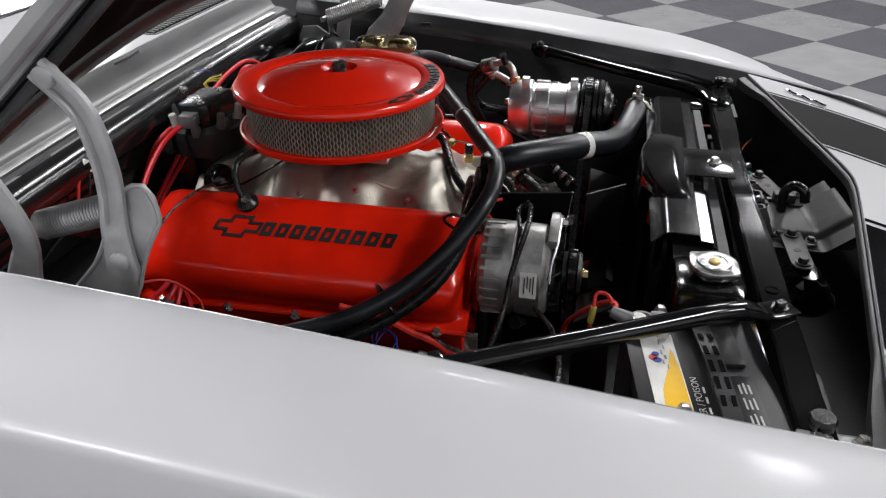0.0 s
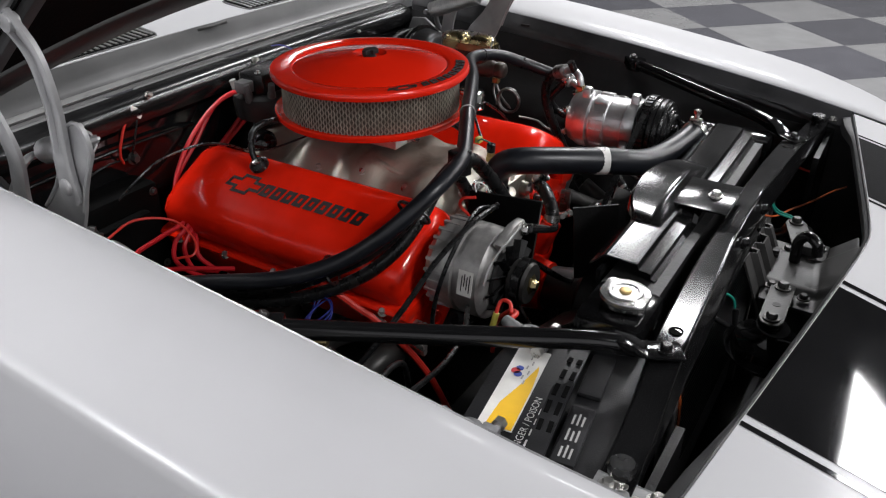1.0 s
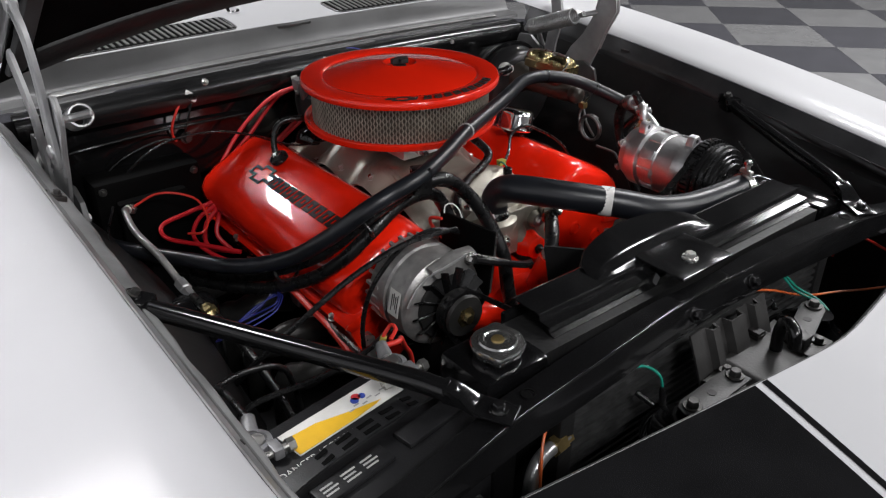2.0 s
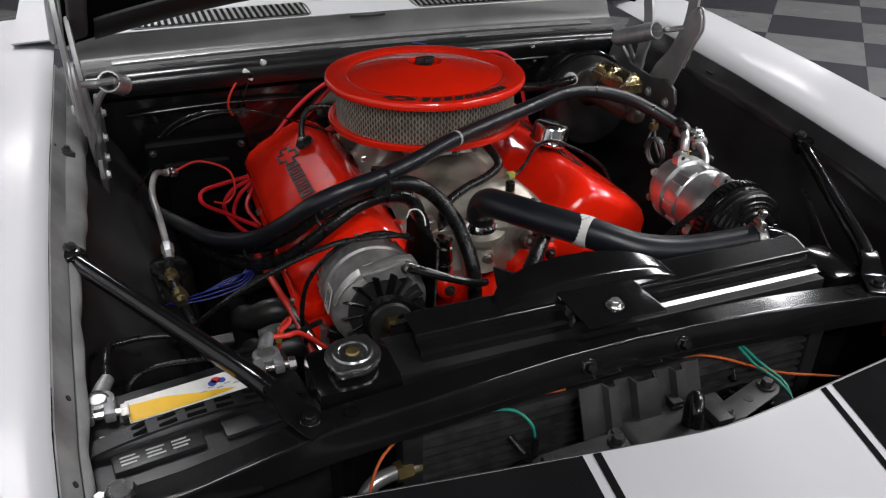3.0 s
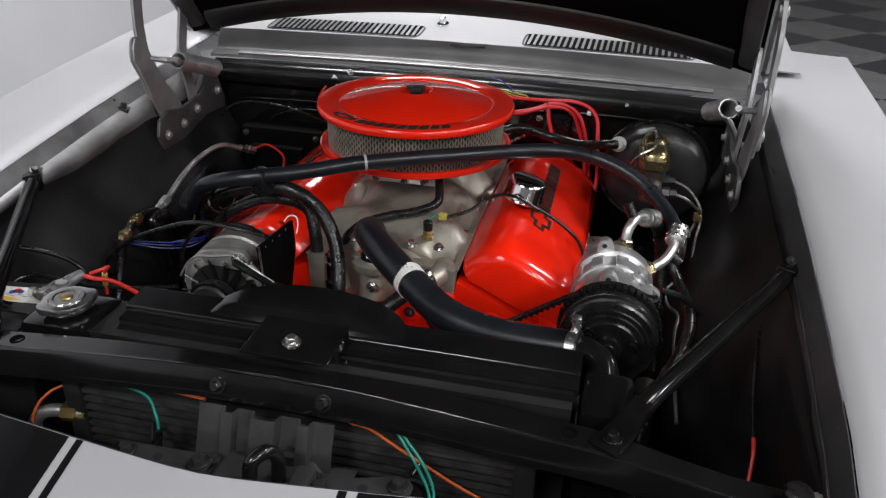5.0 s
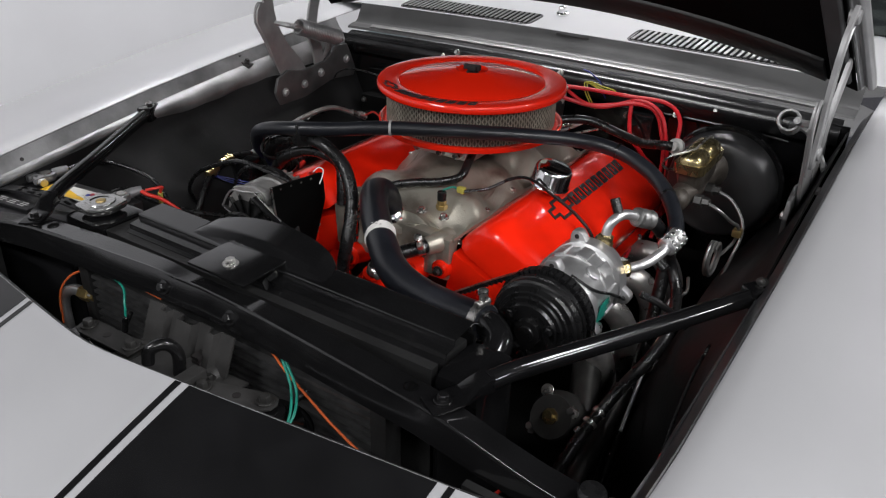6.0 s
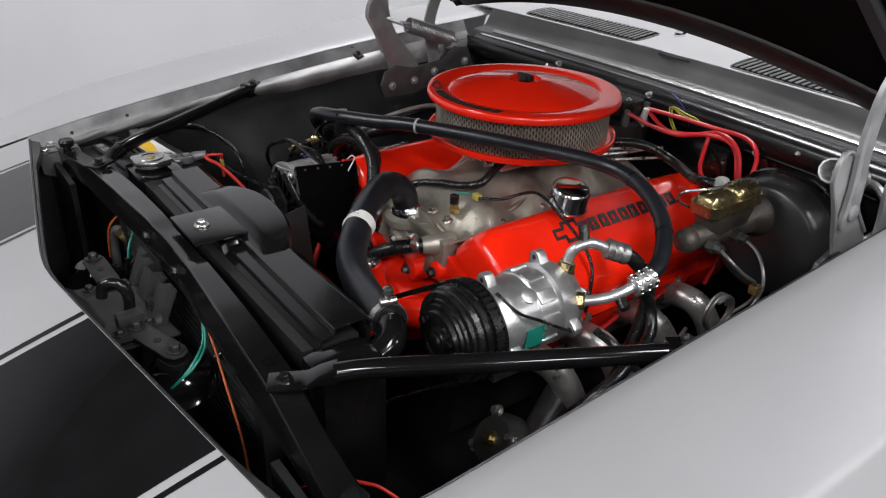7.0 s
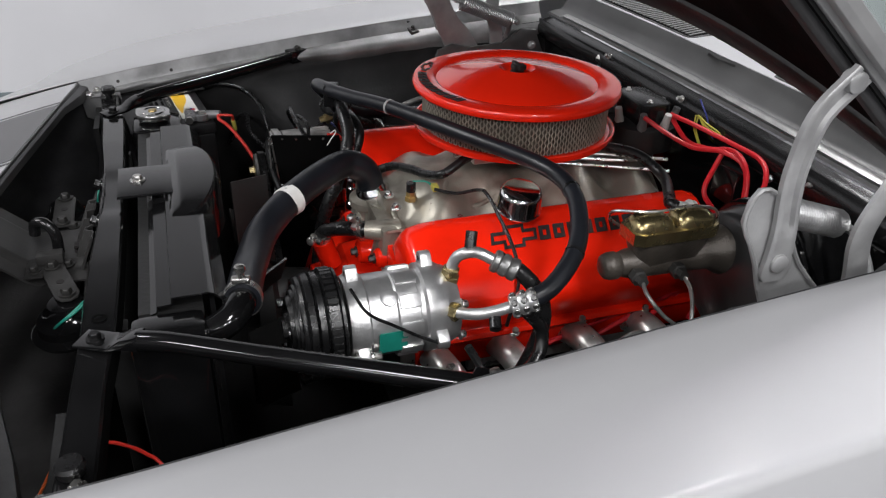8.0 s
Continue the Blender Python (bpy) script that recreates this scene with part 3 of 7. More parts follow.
def core_support():
    t = thing("core_support", "gloss black radiator core support panel", "core support", (0, 0, 0.345))
    front = lambda x: lerp(abs(x), (0, 0.1, 0.2, 0.28, 0.36, 0.45, 0.588), (-0.001, -0.004, -0.010, -0.013, -0.016, -0.024, -0.034))
    rear = lambda x: lerp(abs(x), (0, 0.12, 0.25, 0.36, 0.44, 0.588), (0.028, 0.028, 0.026, 0.022, 0.012, 0.004))
    crest = lambda x: lerp(abs(x), (0, 0.1, 0.2, 0.28, 0.36, 0.42, 0.50, 0.588), (0.931, 0.9305, 0.928, 0.923, 0.9175, 0.910, 0.897, 0.892))
    bm = BM()

    def bar(u, v):
        x = -0.588 + 1.176 * u
        y0, y1 = front(x), rear(x)
        k = max(0, 1 - (abs(x) / 0.50) ** 4)
        e = crest(x)
        notch = 0.004 * max(0, 1 - (abs(x - 0.004) / 0.075) ** 6)
        vs = (0, 0.2, 0.26, 0.36, 0.39, 0.42, 0.48, 0.86, 0.9, 1)
        y = lerp(v, vs, (y0 - 0.012 * k, y0 - 0.011 * k, y0 - 0.0085 * k, y0 - 0.0016, y0 - 0.0004, y0 + 0.0004, y0 + 0.002, y1 - 0.004, y1, y1))
        z = lerp(v, vs, (e - 0.034, e - 0.027, e - 0.019, e - 0.003, e, e + 0.0006, e, e - 0.001, e - 0.006, e - 0.03)) - notch * (v > 0.45)
        return (x, y, z)
    sheet(bm, lambda u, v: bar(u, 0.36 + 0.525 * v), 70, 20, thick=-0.003)
    top = part("tie_bar", bm, SATIN, t, "satin black bowed upper tie bar")
    bm = BM()
    sheet(bm, lambda u, v: bar(u, 0.36 * v), 70, 12, thick=-0.003)
    part("rear_fold", sheet(BM(), lambda u, v: bar(u, 0.885 + 0.115 * v), 70, 4, thick=-0.003), HOODBLACK, top, "dull black rear fold")
    part("front_flange", bm, SATIN, top, "satin black sloped front flange")
    for s in (-1, 1):
        bm = BM()
        box(bm, (s * 0.588, -0.045, 0.345), (s * 0.43, -0.035, 0.87))
        part("front_panel", bm, BLACKDULL, t)
        bm = BM()
        turned(bm, (s * 0.556, -0.016, 0.889), (0, 0, 1), [(0, 0.007), (0.010, 0.007), (0.011, 0.013), (0.020, 0.0145), (0.024, 0.012)], 20)
        part("rubber_stop", bm, RUBBER, t, "round rubber hood stop")
        bm = BM()
        turned(bm, (s * 0.331, 0.003, 0.9190), (0, 0, 1), [(0, 0.0085), (0.0012, 0.0085), (0.0012, 0.0065), (0.0002, 0.0065)], 16)
        part("hole", bm, HOODBLACK, t, "dark round hole")
    for x in (-0.062, 0.064):
        part("bolt", bolt(BM(), (x, -0.0105, 0.9130), (0, -0.90, 0.42), r=0.0065, h=0.008), BLACK, t, "black hex bolt")
    bm = BM()
    box(bm, (-0.588, -0.05, 0.345), (0.588, -0.035, 0.42))
    part("lower_bar", bm, BLACKDULL, t)


def brace(s):
    t = thing("fender_brace", "gloss black tubular fender brace bolted to the core support", "brace", (s * 0.375, 0, 0.92), "engine bay braces")
    a, b = Vector((s * 0.375, 0.001, 0.9180)), Vector((s * 0.606, 0.395, 0.945))
    d = (b - a).normalized()
    bm = BM()
    tube(bm, [a + d * 0.055 + Vector((0, 0, 0.009)), a + d * 0.10 + Vector((0, 0, 0.011)), a.lerp(b, 0.5) + Vector((0, 0, 0.006)), b - d * 0.03], lambda u: 0.0118, 14, 5)
    part("tube", bm, GLOSSBLACK, t)
    side = Vector((d.y, -d.x, 0))
    bm = BM()
    rows = []
    for l, w, z, h in ((-0.019, 0.0165, 0, 0.004), (0.018, 0.0165, 0, 0.004), (0.025, 0.0155, 0.000, 0.005), (0.038, 0.0122, 0.001, 0.013), (0.058, 0.0108, 0.000, 0.020)):
        c = a + d * l + Vector((0, 0, z))
        rows.append([c + side * w, c + side * w + Vector((0, 0, h)), c - side * w + Vector((0, 0, h)), c - side * w])
    rings(bm, rows)
    part("flat_end", bm, GLOSSBLACK, t, "flattened tube end", bevel=0.0015)
    part("bolt", bolt(BM(), a + Vector((0, 0, 0.004)), r=0.0068, h=0.007), BLACK, t, "dark hex bolt")
    bm = BM()
    box(bm, (-0.014, -0.03, -0.016), (0.014, 0.012, 0.012), Matrix.Translation(b) @ pose(0, 0, 0, 0, 0, -s * 30))
    part("upper_end", bm, GLOSSBLACK, t, bevel=0.003)
    part("bolt", bolt(BM(), b + Vector((-s * 0.006, -0.004, 0.012)), (-s * 0.5, -0.2, 1), r=0.006), DARKSTEEL, t)


def hinge(s):
    t = thing("hinge_linkage", "grey steel hood hinge with a coil spring", "hinge", (s * 0.6, 0.79, 0.9), "hood hinges")
    bm = BM()
    P = lambda y, z, x=0.586: (s * x, y, z)
    prism_pts = [(0.705, 0.915), (0.715, 0.945), (0.75, 0.958), (0.80, 0.948), (0.88, 0.955), (0.925, 0.985), (0.962, 0.982), (0.992, 0.915), (0.982, 0.898), (0.90, 0.905), (0.80, 0.882), (0.75, 0.868), (0.715, 0.882)]
    rings(bm, [[P(y, z, 0.570) for y, z in prism_pts], [P(y, z, 0.562) for y, z in prism_pts]])
    # plate is a darker grey than the arms, for the shade under the hood
    base = part("base_plate", bm, HINGEBASE, t, "stamped base plate coloured dark for shade", bevel=0.0015)
    for y, z in ((0.735, 0.91), (0.955, 0.945), (0.80, 0.915), (0.86, 0.93)):
        part("bolt", bolt(BM(), P(y, z, 0.562), (-s, 0, 0), 0.007), HINGE, base)
    bm = BM()
    lower = [(0.687, 1.117), (0.677, 1.103), (0.674, 1.078), (0.690, 1.050), (0.705, 1.020), (0.716, 0.99), (0.735, 0.950), (0.765, 0.905), (0.80, 0.89), (0.825, 0.91), (0.82, 0.945), (0.80, 0.978), (0.765, 1.015), (0.747, 1.045), (0.730, 1.078), (0.708, 1.110)]
    rings(bm, [[P(y, z, 0.571) for y, z in lower], [P(y, z, 0.577) for y, z in lower]])
    link = part("lower_link", bm, HINGE, t, "grey rounded lower hinge link", bevel=0.0015)
    bm = BM()
    tube(bm, [P(y, z, 0.578) for y, z in lower[-5:] + lower[:6]], 0.0028, 6, 2)
    part("rolled_edge", bm, HINGE, link)
    bm = BM()
    pts = smooth_path([(s * 0.583, 0.7275, 1.004), (s * 0.583, 0.7265, 1.060), (s * 0.583, 0.7205, 1.105), (s * 0.583, 0.720, 1.145), (s * 0.584, 0.7305, 1.197), (s * 0.586, 0.766, 1.238)], 8)
    rows = []
    for i, c in enumerate(pts):
        d = (pts[min(i + 1, len(pts) - 1)] - pts[max(i - 1, 0)]).normalized()
        w = d.cross(Vector((1, 0, 0))).normalized() * (0.0145, 0.0185, 0.019, 0.018)[min(i, 3)] if i < 4 else d.cross(Vector((1, 0, 0))).normalized() * (0.014 + 0.003 * max(0, 1 - (i - 4) / 8))
        x = Vector((s * 0.004, 0, 0))
        k = 1.0 if i < 9 else max(-0.2, 1 - (i - 8) * 0.6)
        rows.append([c + w + x * 0.6, c + w * 0.85 + x, c + w * 0.55 + x, c + w * 0.35 + x * k, c - w * 0.35 + x * k, c - w * 0.55 + x, c - w * 0.85 + x, c - w + x * 0.6, c - w - x, c + w - x])
    rings(bm, rows)
    armob = part("front_arm", bm, HINGE, t, "curved pressed steel hinge arm")
    for y, z, x in ((0.7265, 1.027, 0.587), (0.758, 1.230, 0.589)):
        bm = BM()
        turned(bm, (s * x, y, z), (s, 0, 0), [(-0.012, 0.0115), (0, 0.0115), (0.003, 0.011), (0.0045, 0.0085)], 20)
        part("pivot", bm, HINGE, armob, "large rivet head")
    bm = BM()
    pts = smooth_path([(s * 0.572, 0.868, 0.915), (s * 0.574, 0.862, 0.98), (s * 0.576, 0.850, 1.035), (s * 0.579, 0.862, 1.085), (s * 0.584, 0.900, 1.165)], 5)
    rows = []
    for i, c in enumerate(pts):
        d = (pts[min(i + 1, len(pts) - 1)] - pts[max(i - 1, 0)]).normalized()
        w = d.cross(Vector((1, 0, 0))).normalized() * 0.0155
        x = Vector((s * 0.004, 0, 0))
        rows.append([c + w + x * 0.5, c + w * 0.7 + x, c - w * 0.7 + x, c - w + x * 0.5, c - w - x, c + w - x])
    rings(bm, rows)
    part("rear_arm", bm, HINGE, t, "grey rear hinge arm")
    # coil spring
    bm = BM()
    a, b = Vector((s * 0.530, 0.757, 1.062)), Vector((s * 0.515, 0.875, 1.019))
    d, u, v = basis(b - a)
    L, turns, n = (b - a).length, 25, 25 * 12
    hel = [a + d * (L * k / n) + (u * math.cos(2 * math.pi * turns * k / n) + v * math.sin(2 * math.pi * turns * k / n)) * 0.0165 for k in range(n + 1)]
    hel = [a - d * 0.02 + u * 0.012] + hel + [b + d * 0.02]
    loops = []
    for i, c in enumerate(hel):
        dd = (hel[min(i + 1, len(hel) - 1)] - hel[max(i - 1, 0)]).normalized()
        uu = (c - (a + d * (c - a).dot(d)))
        uu = (uu - dd * uu.dot(dd)).normalized()
        vv = dd.cross(uu)
        loops.append([c + (uu * math.cos(k * math.pi / 3) + vv * math.sin(k * math.pi / 3)) * 0.0024 for k in range(6)])
    rings(bm, loops)
    part("spring", bm, SPRING, t, "tightly wound grey coil spring")
    bm = BM()
    tube(bm, [a - d * 0.018 + u * 0.012, a + Vector((s * 0.02, -0.004, 0)), (s * 0.575, 0.728, 1.07)], 0.006, 8, 4)
    part("spring_pin", bm, HINGE, t)
    bm = BM()
    tube(bm, [b + d * 0.018, b + Vector((s * 0.03, 0.012, -0.01)), (s * 0.575, 0.89, 0.965), (s * 0.588, 0.865, 0.955)], 0.006, 8, 4)
    part("spring_pin", bm, HINGE, t)


# ---- engine ----
def air_cleaner():
    cx, cy = -0.012, 0.669
    t = thing("air_cleaner", "round orange red open element air cleaner on the carburettor", "air cleaner", (cx, cy, 0.966))
    bm = BM()
    turned(bm, (cx, cy, 0), (0, 0, 1), [(0.966, 0.05), (0.966, 0.10), (0.969, 0.160), (0.970, 0.171), (0.974, 0.1735), (0.980, 0.1735), (0.981, 0.170), (0.976, 0.165), (0.976, 0.05)], 96)
    part("base_plate", bm, LIDRED, t, "orange red base plate")
    bm = BM()
    turned(bm, (cx, cy, 0), (0, 0, 1), [(0.975, 0.148), (0.975, 0.152), (1.047, 0.152), (1.047, 0.148)], 120)
    element = part("filter_element", bm, PLEAT, t, "pleated paper filter element")
    bm = BM()
    # expanded wire mesh round the element
    n, rows = 190, 6
    z0, z1, R = 0.978, 1.045, 0.1575
    def at(a, z, r):
        return Vector((cx + r * math.cos(a), cy + r * math.sin(a), z))
    for k in range(n):
        a0, a1 = 2 * math.pi * k / n, 2 * math.pi * (k + 0.5) / n
        amid = (a0 + a1) / 2
        pts = []
        for j in range(rows * 2 + 1):
            z = z0 + (z1 - z0) * j / (rows * 2)
            a = amid + (0.5 if j % 2 else -0.5) * (2 * math.pi / n) * 0.42 * (1 if k % 2 else -1)
            pts.append((a, z))
        wdt = 0.0014
        L = [[at(a - wdt / R, z, R), at(a, z, R + 0.0012), at(a + wdt / R, z, R)] for a, z in pts]
        rings(bm, L, caps=False, closed=False)
    part("wire_mesh", bm, MESH, element, "grey woven wire mesh")
    bm = BM()
    turned(bm, (cx, cy, 0), (0, 0, 1), [(1.040, 0.165), (1.0405, 0.174), (1.044, 0.1765), (1.050, 0.1765), (1.0535, 0.174), (1.0545, 0.168), (1.0545, 0.142), (1.053, 0.1385), (1.0515, 0.136),
                                        (1.0525, 0.133), (1.060, 0.10), (1.067, 0.06), (1.071, 0.036), (1.072, 0.030), (1.069, 0.026), (1.064, 0.022), (1.062, 0.0)], 128)
    lid = part("lid", bm, LIDRED, t, "glossy orange red dished lid")
    bm = BM()
    turned(bm, (cx, cy, 1.0625), (0, 0, 1), [(0, 0.012), (0.004, 0.012), (0.006, 0.006), (0.014, 0.006), (0.016, 0.004)], 14)
    box(bm, (cx - 0.017, cy - 0.004, 1.070), (cx + 0.017, cy + 0.004, 1.079))
    box(bm, (cx - 0.004, cy - 0.011, 1.070), (cx + 0.012, cy + 0.011, 1.078))
    part("wing_nut", bm, DECAL, lid, "black wing nut", bevel=0.001)
    step, start = 0.113, -1.965
    for k in range(9):
        a = start + k * step
        glyph(lambda u, v: at(a + 0.094 * u + 0.012 * v, 1.0555, 0.168 - 0.017 * v), lid)
    emblem(lambda u, v: at(-2.35 + 0.31 * u + 0.01 * v, 1.0555, 0.168 - 0.017 * v), lid)


def quad_block(P, u0, u1, v0, v1, lean, parent, name, material=None):
    """A thin raised slanted bar on a surface P(u, v)."""
    bm = BM()
    c = [Vector(P(u0 + lean * v0, v0)), Vector(P(u1 + lean * v0, v0)), Vector(P(u1 + lean * v1, v1)), Vector(P(u0 + lean * v1, v1))]
    n = (c[1] - c[0]).cross(c[3] - c[0]).normalized() * 0.0008
    rings(bm, [[p - n * 0.5 for p in c], [p + n for p in c]])
    part(name, bm, material or DECAL, parent, smooth=False)


def glyph(P, parent):
    """A plain slanted outline of a letter's size."""
    for u0, u1, v0, v1 in ((0.00, 0.28, 0.05, 0.95), (0.56, 0.84, 0.05, 0.95), (0.28, 0.56, 0.05, 0.31), (0.28, 0.56, 0.69, 0.95)):
        quad_block(P, u0, u1, v0, v1, 0.25, parent, "lettering")


def emblem(P, parent):
    """A plain slanted outline."""
    for u0, u1, v0, v1 in ((0.0, 0.32, 0.24, 0.38), (0.0, 0.32, 0.64, 0.78), (0.68, 1.0, 0.24, 0.38), (0.68, 1.0, 0.64, 0.78), (0.27, 0.73, -0.02, 0.12), (0.27, 0.73, 0.90, 1.04),
                           (0.27, 0.33, 0.12, 0.24), (0.67, 0.73, 0.12, 0.24), (0.27, 0.33, 0.78, 0.90), (0.67, 0.73, 0.78, 0.90), (0.0, 0.06, 0.38, 0.64), (0.94, 1.0, 0.38, 0.64)):
        quad_block(P, u0, u1, v0, v1, 0.12, parent, "emblem")


# valve cover section in x, z; front and rear are closed by shrinking it
VC = [(0.128, 0.866), (0.146, 0.884), (0.165, 0.900), (0.188, 0.911), (0.208, 0.908), (0.285, 0.868), (0.308, 0.850), (0.318, 0.832), (0.314, 0.806), (0.300, 0.782), (0.215, 0.822)]


def valve_cover(s):
    t = thing("valve_cover", "orange red painted valve cover with black raised script", "valve cover", (s * 0.22, 0.66, 0.8), "engine valve covers")
    bm = BM()
    c = Vector((0.214, 0, 0.822))
    def loop(y, k, lift=0.0):
        out = []
        for x, z in VC:
            p = Vector((x, 0, z))
            q = c + (p - c) * k
            out.append(Vector((s * q.x, y, q.z - lift)))
        return out
    y0, y1 = 0.408, 0.922
    rings(bm, [loop(y0, 0.80, 0.008), loop(y0 + 0.004, 0.88, 0.005), loop(y0 + 0.014, 0.95, 0.002), loop(y0 + 0.035, 0.985), loop(y0 + 0.06, 1.0), loop(y1 - 0.06, 1.0), loop(y1 - 0.03, 0.985), loop(y1 - 0.012, 0.95, 0.002), loop(y1 - 0.004, 0.88, 0.005), loop(y1, 0.80, 0.008)])
    body = part("cover", bm, RED, t, "orange red enamel cover")
    # rail round the foot
    bm = BM()
    rail = [(0.26, 0.800), (0.312, 0.784), (0.316, 0.778), (0.306, 0.768), (0.26, 0.775)]
    prism(bm, [(s * x, z) for x, z in rail], "y", 0.398, 0.932)
    part("rail", bm, RED, t, "flat bolted cover rail", bevel=0.002)
    for y in (0.44, 0.55, 0.66, 0.77, 0.88):
        part("bolt", bolt(BM(), (s * 0.312, y, 0.777), (s * 0.5, 0, 0.8), r=0.0055, h=0.007), STEEL, t, "small bright rail bolt")
    # script on the sloped face
    a, b = Vector((s * 0.208, 0, 0.908)), Vector((s * 0.285, 0, 0.868))
    n = Vector((s * 0.46, 0, 0.89)) * 0.0012
    if s < 0:
        P0 = lambda y, v: Vector((0, y, 0)) + b.lerp(a, v) + n
        text_at = lambda k: (lambda u, v: P0(0.729 - 0.0240 * k - 0.0215 * u, 0.30 + 0.32 * v))
        emb = lambda u, v: P0(0.808 - 0.074 * u, 0.24 + 0.44 * v)
    else:
        P0 = lambda y, v: Vector((0, y, 0)) + b.lerp(a, v) + n
        text_at = lambda k: (lambda u, v: P0(0.610 + 0.0240 * k + 0.0215 * u, 0.48 + 0.32 * v))
        emb = lambda u, v: P0(0.530 + 0.074 * u, 0.42 + 0.44 * v)
    for k in range(9):
        glyph(text_at(k), body)
    emblem(emb, body)


def engine():
    t = thing("engine", "orange red big block engine with a cast aluminium intake", "engine", (0, 0.66, 0.42))
    bm = BM()
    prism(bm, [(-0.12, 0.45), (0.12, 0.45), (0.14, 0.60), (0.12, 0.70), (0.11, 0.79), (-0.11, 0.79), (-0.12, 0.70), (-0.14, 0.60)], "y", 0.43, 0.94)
    # dull black in place of engine red, standing for the deep shadow here
    part("block", bm, BLACKDULL, t, "engine block coloured dark as if in shadow", bevel=0.006)
    for s in (-1, 1):
        bm = BM()
        prism(bm, [(s * 0.125, 0.845), (s * 0.305, 0.766), (s * 0.285, 0.715), (s * 0.215, 0.68), (s * 0.11, 0.76)], "y", 0.405, 0.93)
        head = part("cylinder_head", bm, RED, t, "orange red cylinder head", bevel=0.004)
        for y in (0.43, 0.535, 0.655, 0.765):
            bm = BM()
            dz = 0 if s > 0 else -0.05
            tube(bm, [(s * 0.275, y, 0.738 + dz), (s * 0.33, y, 0.757 + dz), (s * 0.368, y + 0.012, 0.742 + dz), (s * 0.385, y + 0.04, 0.67), (s * 0.37, y + 0.09, 0.52)], 0.022, 14, 5)
            # passenger tubes are the same header steel, coloured dark for that side's shade
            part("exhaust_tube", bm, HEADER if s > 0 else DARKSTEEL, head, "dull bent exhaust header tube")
            bm = BM()
            box(bm, (s * 0.272, y - 0.045, 0.695), (s * 0.284, y + 0.045, 0.755))
            part("header_flange", bm, HEADER, head, bevel=0.003)
    bm = BM()

    def mani(u, v):
        y, x = 0.405 + 0.53 * u, -0.128 + 0.256 * v
        dx, dy = abs(x + 0.006) / 0.13, (y - 0.668) / 0.26
        core = max(0, 1 - max(0, max(abs(x + 0.01) - 0.06, abs(y - 0.668) * 0.72 - 0.062)) / 0.075)
        core = core * core * (3 - 2 * core)
        side = 0.5 + 0.5 * math.cos(2 * math.pi * (y - 0.505) / 0.123)
        run = (0.010 + 0.026 * side) * max(0, 1 - dx ** 3) * (1 if abs(dy) < 0.95 else 0)
        groove = -0.024 * (1 - side) * max(0, min(1, (dx - 0.35) * 4)) * (1 - min(1, max(0, dx - 0.9) * 10))
        return (x, y, 0.866 + 0.050 * core + run * (1 - core) + groove)
    sheet(bm, mani, 90, 48, thick=-0.004)
    intake = part("intake_manifold", bm, CAST, t, "rough tan grey cast aluminium intake manifold")
    on = lambda x, y, lift: Vector(mani((y - 0.405) / 0.53, (x + 0.128) / 0.256)) + Vector((0, 0, lift))
    for line in ([(-0.085, 0.47), (-0.045, 0.50), (0.0, 0.525), (0.035, 0.532), (0.07, 0.515), (0.105, 0.475)], [(0.033, 0.535), (0.032, 0.56), (0.028, 0.60)], [(0.07, 0.515), (0.085, 0.56), (0.09, 0.62)],
                 [(-0.06, 0.50), (-0.08, 0.55), (-0.085, 0.62)], [(-0.10, 0.44), (-0.05, 0.432), (0.05, 0.432), (0.10, 0.44)]):
        bm = BM()
        tube(bm, [on(x, y, -0.002) for x, y in line], 0.0052, 10, 5)
        part("casting_rib", bm, CAST, intake)
    for k in range(7):
        m = Matrix.Translation(on(0.048 + 0.008 * k, 0.512 - 0.004 * k, 0.002))
        part("casting_mark", box(BM(), (-0.0022, -0.004, -0.002), (0.0022, 0.004, 0.0015), m @ pose(0, 0, 0, 0, 0, -25)), CAST, intake, bevel=0.0005)
    for s in (-1, 1):
        for y in (0.44, 0.53, 0.62, 0.72, 0.81, 0.90):
            part("bolt", bolt(BM(), on(s * 0.113, y, -0.002), (s * 0.3, 0, 1), 0.0055, 0.007), STEEL, intake)
    bm = BM()
    box(bm, (-0.055, 0.560, 0.940), (0.045, 0.566, 0.962))
    part("bowl_cover", bm, ALU, intake, "bright carburettor bowl cover", bevel=0.002)
    for x0, z in ((0.052, 0.955), (0.062, 0.938)):
        bm = BM()
        tube(bm, [(x0, 0.62, z), (x0 + 0.035, 0.72, z), (x0 + 0.08, 0.83, z - 0.002), (x0 + 0.10, 0.88, z - 0.004)], 0.0028, 8, 4)
        part("linkage_rod", bm, STEEL, intake, "bright linkage rod")
    bm = BM()
    prism(bm, [(0.045, 0.60), (0.075, 0.62), (0.085, 0.68), (0.07, 0.70), (0.05, 0.69)], "z", 0.940, 0.944)
    part("linkage_bracket", bm, STEEL, intake, "plated linkage bracket", bevel=0.001)
    bm = BM()
    prism(bm, [(-0.120, 0.79), (0.120, 0.79), (0.124, 0.868), (0.05, 0.872), (-0.05, 0.872), (-0.124, 0.868)], "y", 0.398, 0.425)
    part("water_crossover", bm, CAST, intake, "cast front water passage", bevel=0.006)
    for x, z in ((-0.007, 0.826), (0.069, 0.845)):
        bm = BM()
        turned(bm, (x, 0.400, z), (0, -1, 0), [(0, 0.016), (0.006, 0.0135), (0.014, 0.0125), (0.015, 0.010)], 20)
        part("port_boss", bm, CAST, intake, "round cast port boss")
